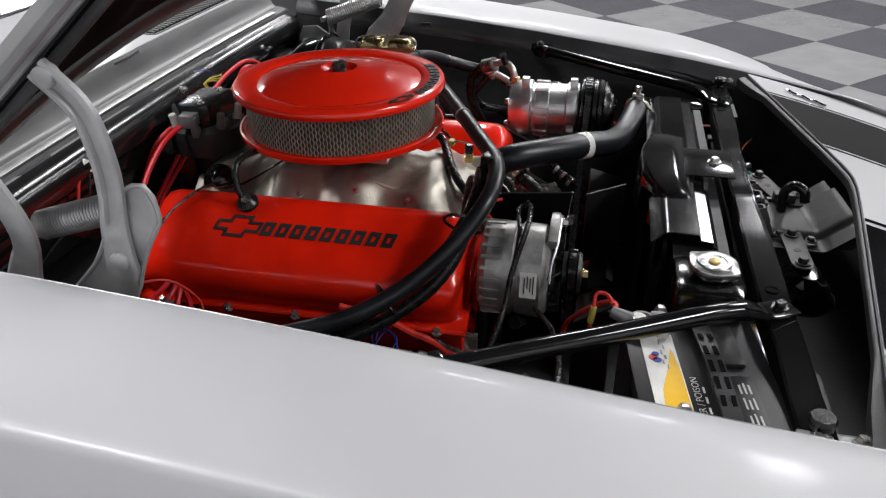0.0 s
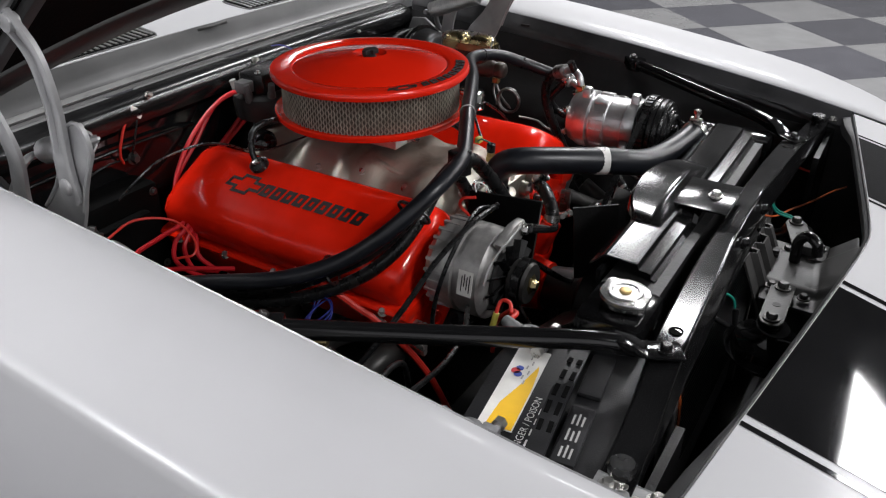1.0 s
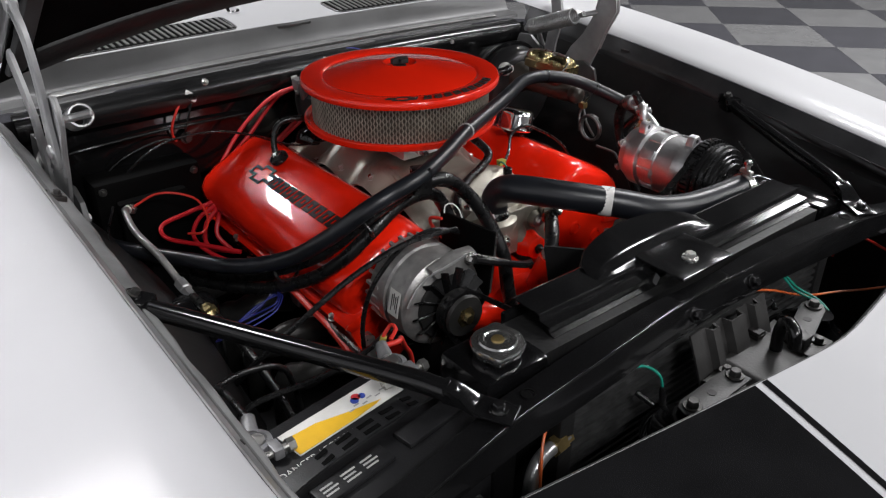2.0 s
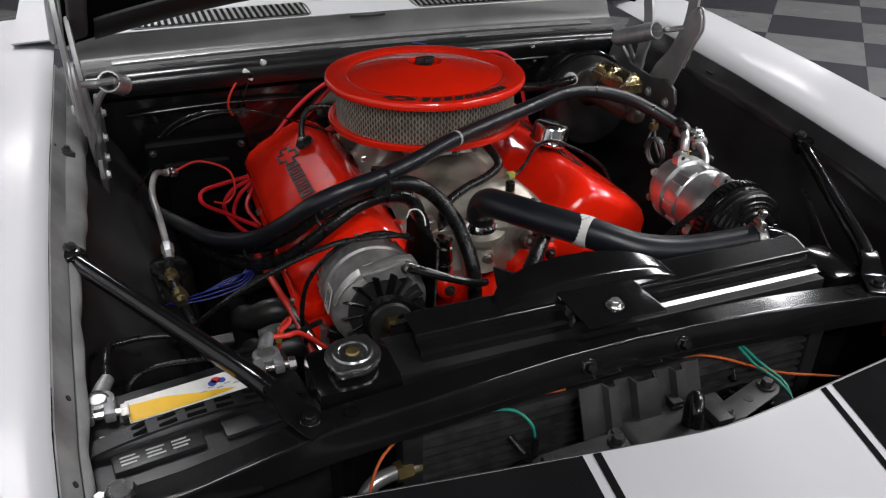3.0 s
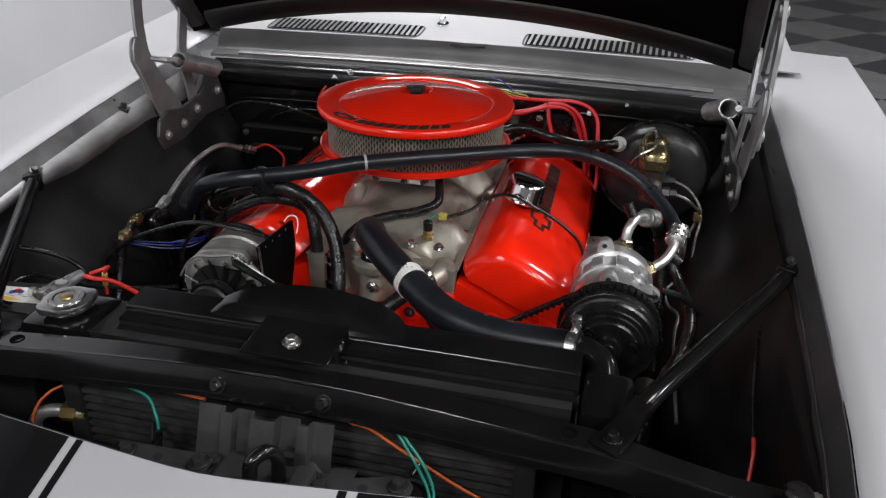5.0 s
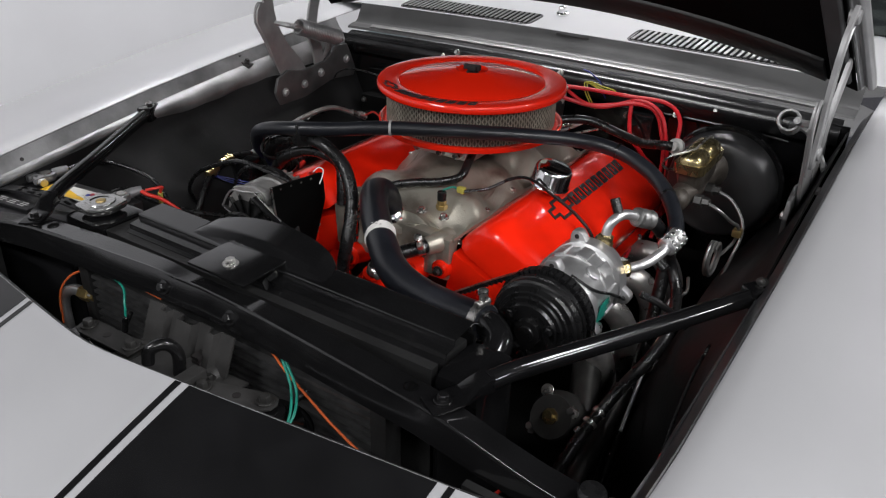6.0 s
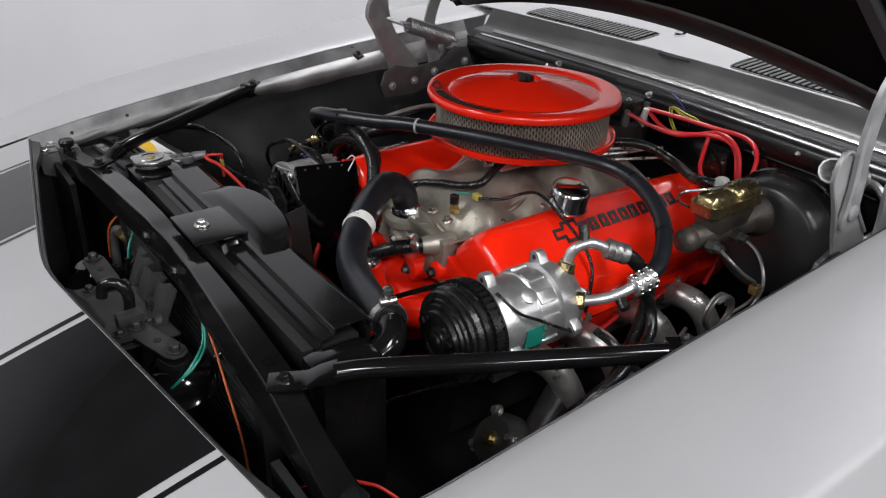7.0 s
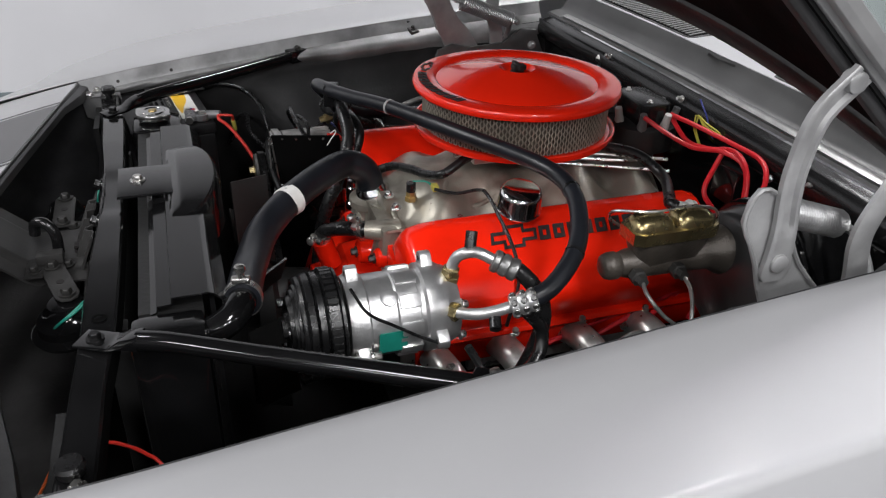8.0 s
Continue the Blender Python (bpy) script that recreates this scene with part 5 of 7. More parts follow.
# upper radiator hose
RH = [(-0.010, 0.413, 0.884), (-0.0115, 0.408, 0.905), (-0.010, 0.392, 0.923), (-0.002, 0.362, 0.932), (0.046, 0.303, 0.928), (0.102, 0.249, 0.919), (0.150, 0.213, 0.907), (0.205, 0.193, 0.902), (0.265, 0.178, 0.906), (0.330, 0.166, 0.914)]
rh = hose_thing("upper_radiator_hose", RH, 0.0228, SLEEVE, "fat black upper radiator hose with a white tape band", seg=22)
bm = BM()
band(bm, (0.088, 0.262, 0.9215), Vector(RH[4]) - Vector(RH[3]), 0.0231, 0.020, 0.0006, 28)
tape = part("tape_band", bm, LABEL, rh, "white paper tape band")
bm = BM()
for k in range(3):
    box(bm, (-0.006 + 0.005 * k, -0.0012, 0), (-0.003 + 0.005 * k, 0.0012, 0.0003), Matrix.Translation((0.082 + 0.003 * k, 0.258 - 0.002 * k, 0.9455)) @ pose(0, 0, 0, 0, 0, 50))
part("tape_print", bm, PRINTGREY, tape, smooth=False)
clamp("hose_clamp", (0.322, 0.1675, 0.9125), (0.95, -0.2, 0.1), 0.0230, rh)
bm = BM()
tube(bm, [(0.318, 0.168, 0.9115), (0.340, 0.162, 0.914), (0.358, 0.148, 0.908), (0.363, 0.125, 0.898), (0.360, 0.10, 0.89)], 0.0185, 18, 6)
part("radiator_neck", bm, GLOSSBLACK, rh, "gloss black radiator neck elbow")
# lower bypass hose with clamps at the pump
lh = hose_thing("bypass_hose", [(0.028, 0.318, 0.812), (0.036, 0.322, 0.832), (0.06, 0.345, 0.848), (0.085, 0.375, 0.855), (0.095, 0.40, 0.856)], 0.012, RUBBER, "short black bypass hose above the red water pump")
clamp("hose_clamp", (0.031, 0.319, 0.82), (0.2, 0.1, 0.6), 0.0125, lh, (0.6, -0.6, 0.2))
clamp("hose_clamp", (0.083, 0.373, 0.8545), (0.6, 0.6, 0.1), 0.0125, lh, (0.2, -0.5, 0.8))
bm = BM()
tube(bm, [(0.088, 0.380, 0.8555), (0.097, 0.402, 0.856), (0.100, 0.43, 0.852)], lambda u: 0.0145 + 0.006 * u, 14, 3)
part("water_fitting", bm, CAST, lh, "cast water fitting")


def breather_cap():
    t = thing("oil_filler_cap", "chrome push in oil breather cap on the valve cover", "oil cap", (0.203, 0.591, 0.92))
    bm = BM()
    ax = (0.22, 0, 0.97)
    turned(bm, (0.199, 0.591, 0.916), ax, [(0, 0.018), (0.006, 0.020), (0.006, 0.034), (0.009, 0.0355), (0.012, 0.0335), (0.036, 0.0325), (0.041, 0.030), (0.043, 0.026), (0.043, 0.0)], 36)
    part("cap", bm, CHROME, t, "mirror chrome cap")
    bm = BM()
    turned(bm, (0.1985, 0.591, 0.914), ax, [(0, 0.020), (0.004, 0.023), (0.007, 0.021)], 24)
    part("grommet", bm, RUBBER, t, "black rubber grommet")


def pcv():
    t = thing("pcv_valve", "black rubber grommet and elbow on the valve cover", "pcv valve", (-0.218, 0.762, 0.905))
    ax = Vector((-0.45, 0, 0.89))
    bm = BM()
    turned(bm, (-0.216, 0.762, 0.910), ax, [(0, 0.017), (0.006, 0.017), (0.009, 0.013), (0.012, 0.010)], 22)
    part("grommet", bm, RUBBER, t)
    bm = BM()
    turned(bm, Vector((-0.216, 0.762, 0.910)) + ax * 0.010, ax, [(0, 0.009), (0.004, 0.008), (0.0055, 0.003)], 16)
    part("plug", bm, STEEL, t, "small bright plug")
    can = thing("vacuum_can", "gloss black domed vacuum can behind the intake", "vacuum can", (-0.098, 0.867, 0.86))
    bm = BM()
    turned(bm, (-0.086, 0.880, 0.880), (-0.62, -0.72, 0.25), [(0, 0.008), (0.001, 0.024), (0.005, 0.029), (0.009, 0.029), (0.011, 0.0275), (0.020, 0.026), (0.027, 0.021), (0.031, 0.013), (0.0325, 0.004)], 28)
    part("dome", bm, GLOSSBLACK, can)
    bm = BM()
    tube(bm, [(-0.088, 0.878, 0.882), (-0.06, 0.905, 0.872), (-0.03, 0.915, 0.86)], 0.008, 10, 4)
    part("stem", bm, BLACK, can, "black steel stem")
    wire([(-0.47, 0.80, 0.94), (-0.44, 0.785, 0.968), (-0.395, 0.783, 0.983), (-0.321, 0.783, 0.980), (-0.25, 0.80, 0.953), (-0.183, 0.824, 0.915), (-0.14, 0.80, 0.908), (-0.06, 0.745, 0.93)], 0.0019, RUBBER, "thin black wire arching over the valve cover")
    bm = BM()
    tube(bm, [(-0.220, 0.768, 0.921), (-0.217, 0.776, 0.940), (-0.205, 0.780, 0.965), (-0.18, 0.775, 0.974), (-0.13, 0.76, 0.968), (-0.07, 0.72, 0.955)], 0.0055, 10, 5)
    part("elbow", bm, RUBBER, t, "black rubber elbow")


def distributor():
    cx, cy = -0.012, 0.925
    t = thing("distributor", "black ignition distributor with a square coil cover and red leads", "distributor", (cx, cy, 0.86))
    bm = BM()
    turned(bm, (cx, cy, 0.86), (0, 0, 1), [(0, 0.035), (0.05, 0.035), (0.055, 0.066), (0.085, 0.069), (0.098, 0.067), (0.104, 0.058), (0.106, 0.03)], 32)
    part("cap", bm, BLACKDULL, t)
    bm = BM()
    prism(bm, [(cx - 0.050, cy - 0.016), (cx - 0.038, cy - 0.030), (cx + 0.046, cy - 0.034), (cx + 0.056, cy - 0.020), (cx + 0.056, cy + 0.016), (cx + 0.044, cy + 0.030), (cx - 0.040, cy + 0.030), (cx - 0.050, cy + 0.018)], "z", 0.960, 1.004)
    coil = part("coil_cover", bm, BLACK, t, "black square coil cover", bevel=0.005)
    bm = BM()
    prism(bm, [(cx - 0.075, cy - 0.012), (cx - 0.048, cy - 0.014), (cx - 0.048, cy + 0.016), (cx - 0.075, cy + 0.012)], "z", 0.972, 0.994)
    part("plug", bm, BOOT, coil, "dark grey wiring plug", bevel=0.003)
    for dx in (-0.034, 0.040):
        part("screw", bolt(BM(), (cx + dx, cy - 0.012, 1.004), r=0.004, h=0.004), STEEL, coil)
    for k in range(8):
        a = 2 * math.pi * k / 8 + 0.2
        c = Vector((cx + 0.061 * math.cos(a), cy + 0.050 * math.sin(a), 0.955))
        bm = BM()
        turned(bm, c, (0.25 * math.cos(a), 0.25 * math.sin(a), 1), [(0, 0.0085), (0.014, 0.0085), (0.020, 0.007), (0.036, 0.0062)], 12)
        part("boot", bm, BOOT if k % 3 else BOOTPALE, t, "grey lead boot")


def leads():
    g, lab = "spark plug leads", "red silicone spark plug lead"
    D = [[(0.052, 0.945, 0.988), (0.11, 0.958, 0.987), (0.185, 0.975, 0.983), (0.262, 0.972, 0.985), (0.300, 0.955, 0.965), (0.310, 0.93, 0.92), (0.318, 0.90, 0.84), (0.31, 0.86, 0.74)],
         [(0.049, 0.892, 0.986), (0.088, 0.918, 0.968), (0.14, 0.935, 0.962), (0.200, 0.945, 0.978), (0.244, 0.955, 0.972), (0.268, 0.95, 0.935), (0.290, 0.92, 0.86), (0.31, 0.76, 0.735)],
         [(0.05, 0.945, 0.985), (0.10, 0.95, 0.958), (0.16, 0.952, 0.966), (0.215, 0.955, 0.984), (0.258, 0.95, 0.972), (0.282, 0.94, 0.93), (0.30, 0.915, 0.84), (0.31, 0.68, 0.735)],
         [(0.20, 0.952, 0.984), (0.205, 0.935, 0.955), (0.222, 0.91, 0.92), (0.245, 0.925, 0.885), (0.285, 0.93, 0.82), (0.31, 0.58, 0.735)]]
    starts = [[(-0.04, 0.925, 0.98), (-0.12, 0.945, 0.965), (-0.19, 0.955, 0.915), (-0.25, 0.945, 0.855)], [(-0.035, 0.945, 0.975), (-0.10, 0.975, 0.95), (-0.17, 0.978, 0.885), (-0.24, 0.962, 0.838)],
              [(-0.03, 0.96, 0.93), (-0.10, 0.985, 0.86), (-0.20, 0.975, 0.815), (-0.27, 0.93, 0.80)], [(-0.03, 0.95, 0.92), (-0.11, 0.98, 0.85), (-0.20, 0.97, 0.80), (-0.27, 0.92, 0.79)]]
    down = lambda k: starts[k] + [(-0.29, 0.90, 0.825 - 0.005 * k)]
    P = [down(0) + [(-0.312, 0.862, 0.818), (-0.36, 0.875, 0.803), (-0.405, 0.890, 0.785), (-0.408, 0.862, 0.770), (-0.365, 0.80, 0.768), (-0.32, 0.745, 0.762)],
         down(1) + [(-0.312, 0.852, 0.816), (-0.35, 0.848, 0.798), (-0.372, 0.825, 0.775), (-0.355, 0.78, 0.752), (-0.31, 0.72, 0.735)],
         down(2) + [(-0.312, 0.848, 0.810), (-0.342, 0.838, 0.786), (-0.355, 0.805, 0.76), (-0.31, 0.80, 0.735)],
         down(3) + [(-0.312, 0.842, 0.800), (-0.33, 0.82, 0.77), (-0.31, 0.80, 0.735)]]
    for p in D + P:
        wire(p, 0.0042, REDWIRE, lab, g, "plug_lead")


def alternator_details():
    ax, az = -0.215, 0.842
    t = bpy.data.objects["alternator"]
    for k in range(26):
        a = 2 * math.pi * k / 26
        m = Matrix.Translation((ax, 0, az)) @ Matrix.Rotation(a, 4, "Y")
        part("cooling_fin", box(BM(), (0.0645, 0.356, -0.0024), (0.0712, 0.384, 0.0024), m), ALTCASE, t, smooth=False)
    bm = BM()
    band(bm, (ax, 0.345, az), (0, 1, 0), 0.0675, 0.006, 0.001, 40)
    part("case_gap", bm, DECAL, t, "dark case joint")
    for k in range(14):
        a = 2 * math.pi * k / 14
        m = Matrix.Translation((ax, 0, az)) @ Matrix.Rotation(a, 4, "Y") @ pose(0.042, 0.277, 0, 0, 0, 0) @ Matrix.Rotation(radians(35), 4, "X")
        part("fan_blade", box(BM(), (-0.018, -0.009, -0.0012), (0.018, 0.009, 0.0012), m), BLACK, t, smooth=False)
    bm = BM()
    turned(bm, (ax, 0.2785, az), (0, 1, 0), [(0, 0.02), (0, 0.050), (0.006, 0.050), (0.006, 0.02)], 30)
    part("fan", bm, BLACKDULL, t, "black cooling fan")
    bm = BM()
    turned(bm, (ax, 0.231, az), (0, 1, 0), [(0, 0.007), (0.008, 0.0085), (0.009, 0.016), (0.011, 0.016)], 6)
    part("shaft_nut", bm, GOLD, t, "gold zinc shaft nut")
    m = Matrix.Translation((ax, 0.313, az)) @ Matrix.Rotation(radians(-168), 4, "Y")
    part("label_plate", box(BM(), (0.0712, -0.012, -0.019), (0.0720, 0.012, 0.019), m), LABEL, t, "white printed label", smooth=False)
    for k in range(4):
        mm = Matrix.Translation((ax, 0.313, az)) @ Matrix.Rotation(radians(-168), 4, "Y")
        part("label_print", box(BM(), (0.0719, -0.008 + 0.0042 * k, -0.014 + 0.003 * (k % 2)), (0.0724, -0.0065 + 0.0042 * k, 0.013 - 0.004 * (k % 3)), mm), DECAL, t, smooth=False)
    bm = BM()
    prism(bm, [(-0.246, 0.910), (-0.200, 0.921), (-0.170, 0.919), (-0.163, 0.908), (-0.166, 0.896), (-0.180, 0.888), (-0.236, 0.892)], "y", 0.278, 0.292)
    part("ear", bm, ALTCASE, t, "cast adjuster ear", bevel=0.003)
    bm = BM()
    tube(bm, [(-0.283, 0.2835, 0.862), (-0.268, 0.2825, 0.886), (-0.246, 0.2775, 0.904), (-0.222, 0.2770, 0.9075), (-0.176, 0.2770, 0.916)], 0.0018, 8, 4)
    part("casting_ridge", bm, ALU, t, "bright raised casting ridge")
    part("bolt", bolt(BM(), (-0.179, 0.277, 0.907), (0, -1, 0), 0.007, 0.008), STEEL, t)
    b = thing("alternator_bracket", "black steel alternator bracket plate", "bracket", (-0.1, 0.33, 0.86))
    bm = BM()
    prism(bm, [(0.266, 0.939), (0.388, 0.927), (0.393, 0.877), (0.358, 0.794), (0.297, 0.794), (0.277, 0.834)], "x", -0.143, -0.138)
    plate = part("plate", bm, HOODBLACK, b, bevel=0.001)
    for k in range(4):
        bm = BM()
        disc(bm, (-0.1379, 0.286 + 0.024 * k, 0.931 - 0.002 * k), (1, 0, 0), 0.0022, 0.0006, 12)
        part("hole", bm, STEEL, plate, "small bright rivet")
    bm = BM()
    tube(bm, [(-0.1385, 0.266, 0.939), (-0.1385, 0.277, 0.834)], 0.0016, 8, 2)
    part("edge", bm, STEEL, plate, "bright worn plate edge")
    bm = BM()
    tube(bm, [(-0.18, 0.265, 0.91), (-0.13, 0.262, 0.888), (-0.08, 0.268, 0.865), (-0.06, 0.275, 0.858)], 0.0058, 8, 4)
    part("adjuster", bm, BLACK, b, "black adjuster strap")
    bm = BM()
    tube(bm, [(-0.182, 0.2685, 0.9190), (-0.150, 0.2640, 0.9040), (-0.117, 0.2615, 0.8870)], 0.0014, 6, 3)
    part("worn_edge", bm, STEEL, b, "bright worn strap edge")
    bm = BM()
    tube(bm, [(-0.285, 0.33, 0.79), (-0.24, 0.32, 0.775), (-0.16, 0.34, 0.76)], 0.010, 10, 3)
    part("lower_strut", bm, BLACK, b)


def cog_belt(pts, y, label):
    """A flat belt round its pulleys with moulded cogs on the inner face."""
    p = smooth_path([Vector((x, 0, z)) for x, z in pts + [pts[0]]], 8)
    mid = sum(p, Vector()) / len(p)
    track = []
    for a, b in zip(p, p[1:]):
        n = max(1, round((b - a).length / 0.0042))
        track += [a.lerp(b, k / n) for k in range(n)]
    rows, n = [], len(track)
    for i, c in enumerate(track):
        d = (track[(i + 1) % n] - track[i - 1]).normalized()
        out = Vector((d.z, 0, -d.x))
        if out.dot(c - mid) < 0:
            out = -out
        low = -0.0045 if i % 2 else -0.001
        rows.append([c + out * h + Vector((0, y + w, 0)) for h, w in ((0.003, -0.0055), (0.003, 0.0055), (low, 0.0045), (low, -0.0045))])
    bm = BM()
    rings(bm, rows + [rows[0]], caps=False)
    bmesh.ops.remove_doubles(bm, verts=bm.verts[:], dist=1e-5)
    solo("drive_belt", bm, RUBBER, label, "belt", "drive belts")


def belts():
    cog_belt([(0.372, 0.950), (0.412, 0.930), (0.428, 0.890), (0.415, 0.850), (0.22, 0.68), (0.10, 0.58), (0.0, 0.545), (-0.07, 0.60), (-0.06, 0.68), (0.12, 0.80), (0.32, 0.935)], 0.265, "black cogged compressor drive belt")
    cog_belt([(-0.247, 0.845), (-0.240, 0.865), (-0.215, 0.874), (-0.190, 0.865), (-0.06, 0.765), (0.04, 0.70), (0.05, 0.62), (-0.03, 0.58), (-0.12, 0.66), (-0.235, 0.815)], 0.254, "black cogged alternator drive belt")
    t = thing("cooling_fan", "black engine cooling fan behind the radiator", "fan", (0, 0.29, 0.70))
    bm = BM()
    turned(bm, (0, 0.20, 0.70), (0, 1, 0), [(0, 0.03), (0.004, 0.06), (0.03, 0.065), (0.04, 0.05), (0.10, 0.04)], 24)
    part("hub", bm, BLACKDULL, t)
    for k in range(6):
        m = Matrix.Translation((0, 0.215, 0.70)) @ Matrix.Rotation(2 * math.pi * k / 6 + 0.3, 4, "Y") @ pose(0.06, 0, 0, 30)
        part("blade", box(BM(), (0, -0.035, -0.0015), (0.15, 0.035, 0.0015), m), BLACKDULL, t, smooth=False)


def compressor_details():
    t = bpy.data.objects["compressor"]
    ax, az = 0.364, 0.887
    for k in range(46):
        m = Matrix.Translation((ax, 0, az)) @ Matrix.Rotation(2 * math.pi * k / 46, 4, "Y")
        part("belt_rib", box(BM(), (0.0610, 0.2585, -0.0029), (0.0690, 0.2715, 0.0029), m), RUBBER, t, smooth=False)
    for k in range(3):
        a = 2 * math.pi * k / 3 + 0.4
        part("clutch_bolt", bolt(BM(), (ax + 0.033 * math.cos(a), 0.2135, az + 0.033 * math.sin(a)), (0, -1, 0), 0.006, 0.006), GLOSSBLACK, t)
    m = Matrix.Translation((ax, 0.335, az)) @ Matrix.Rotation(radians(8), 4, "Y")
    part("green_tag", box(BM(), (0.0540, -0.018, -0.016), (0.0548, 0.018, 0.016), m), GREENTAG, t, "green sticker", smooth=False)
    bm = BM()
    turned(bm, (ax + 0.032, 0.335, az + 0.0425), (0.6, 0, 0.8), [(0, 0.011), (0.003, 0.011), (0.004, 0.008)], 18)
    part("boss", bm, ALU, t)
    part("lug_bolt", bolt(BM(), (ax + 0.057, 0.289, az - 0.023), (0, -1, 0), 0.006, 0.008), STEEL, t)
    part("lug_bolt", bolt(BM(), (ax + 0.057, 0.3045, az - 0.023), (0, 1, 0), 0.006, 0.012), STEEL, t)
    bm = BM()
    tube(bm, [(ax + 0.020, 0.29, az + 0.056), (ax + 0.048, 0.305, az + 0.036), (ax + 0.060, 0.335, az + 0.020), (ax + 0.064, 0.37, az - 0.002), (ax + 0.062, 0.40, az - 0.02)], 0.0022, 6, 5)
    part("clutch_lead", bm, RUBBER, t, "thin black clutch wire")
    # fittings
    for name, pts, hexat, hexdir in (("suction_fitting", [(0.375, 0.418, 0.925), (0.376, 0.424, 0.955), (0.381, 0.433, 0.968), (0.390, 0.450, 0.9725), (0.402, 0.470, 0.964)], (0.375, 0.419, 0.930), (0.05, 0.15, 1)),
                                    ("discharge_fitting", [(0.402, 0.405, 0.905), (0.420, 0.418, 0.908), (0.437, 0.437, 0.914), (0.447, 0.458, 0.922), (0.451, 0.476, 0.928)], (0.405, 0.408, 0.905), (0.8, 0.55, 0.1))):
        bm = BM()
        tube(bm, pts, 0.0074, 14, 6)
        f = part(name, bm, ALU, t, "bent aluminium hose fitting")
        bm = BM()
        d = Vector(hexdir).normalized()
        turned(bm, Vector(hexat) - d * 0.002, d, [(-0.004, 0.0135), (0.008, 0.0135), (0.009, 0.0118), (0.018, 0.0118), (0.020, 0.0095)], 6)
        part("hex_nut", bm, GOLD, f, "gold zinc hex nut", smooth=False)
        end, d = Vector(pts[-1]), (Vector(pts[-1]) - Vector(pts[-2])).normalized()
        bm = BM()
        turned(bm, end - d * 0.004, d, [(0, 0.012), (0.002, 0.0145), (0.008, 0.0145), (0.010, 0.0125), (0.014, 0.0145), (0.020, 0.0145), (0.022, 0.0125), (0.026, 0.0145), (0.032, 0.0145), (0.034, 0.012)], 18)
        crimp = part("crimp", bm, ALU if name == "discharge_fitting" else LINEGREY, f, "crimped aluminium ferrule" if name == "discharge_fitting" else "dull grey crimped ferrule")
        if name == "discharge_fitting":
            dd, uu, vv = basis(d)
            for i in range(3):
                for j in range(8):
                    q = uu * math.cos(j * math.pi / 4) + vv * math.sin(j * math.pi / 4)
                    bm = BM()
                    c = end + dd * (0.002 + 0.012 * i) + q * 0.0138
                    turned(bm, c, q, [(0, 0.0042), (0.0010, 0.0042), (0.0022, 0.0028)], 8)
                    part("crimp_dot", bm, CAPSTEEL, crimp)
    bm = BM()
    cyl(bm, (0.384, 0.442, 0.972), (0.372, 0.448, 0.994), 0.0075, 12)
    part("service_cap", bm, RUBBER, t, "black service cap")
    bm = BM()
    cyl(bm, (0.445, 0.455, 0.915), (0.462, 0.450, 0.905), 0.0075, 12)
    part("service_cap", bm, RUBBER, t, "black service cap")
    hose_thing("refrigerant_hose", [(0.402, 0.474, 0.966), (0.418, 0.505, 0.945), (0.432, 0.525, 0.91), (0.440, 0.52, 0.86), (0.445, 0.48, 0.78), (0.45, 0.40, 0.66), (0.46, 0.26, 0.56), (0.46, 0.16, 0.50)], 0.0105, RUBBER, "black hose dropping behind the compressor")


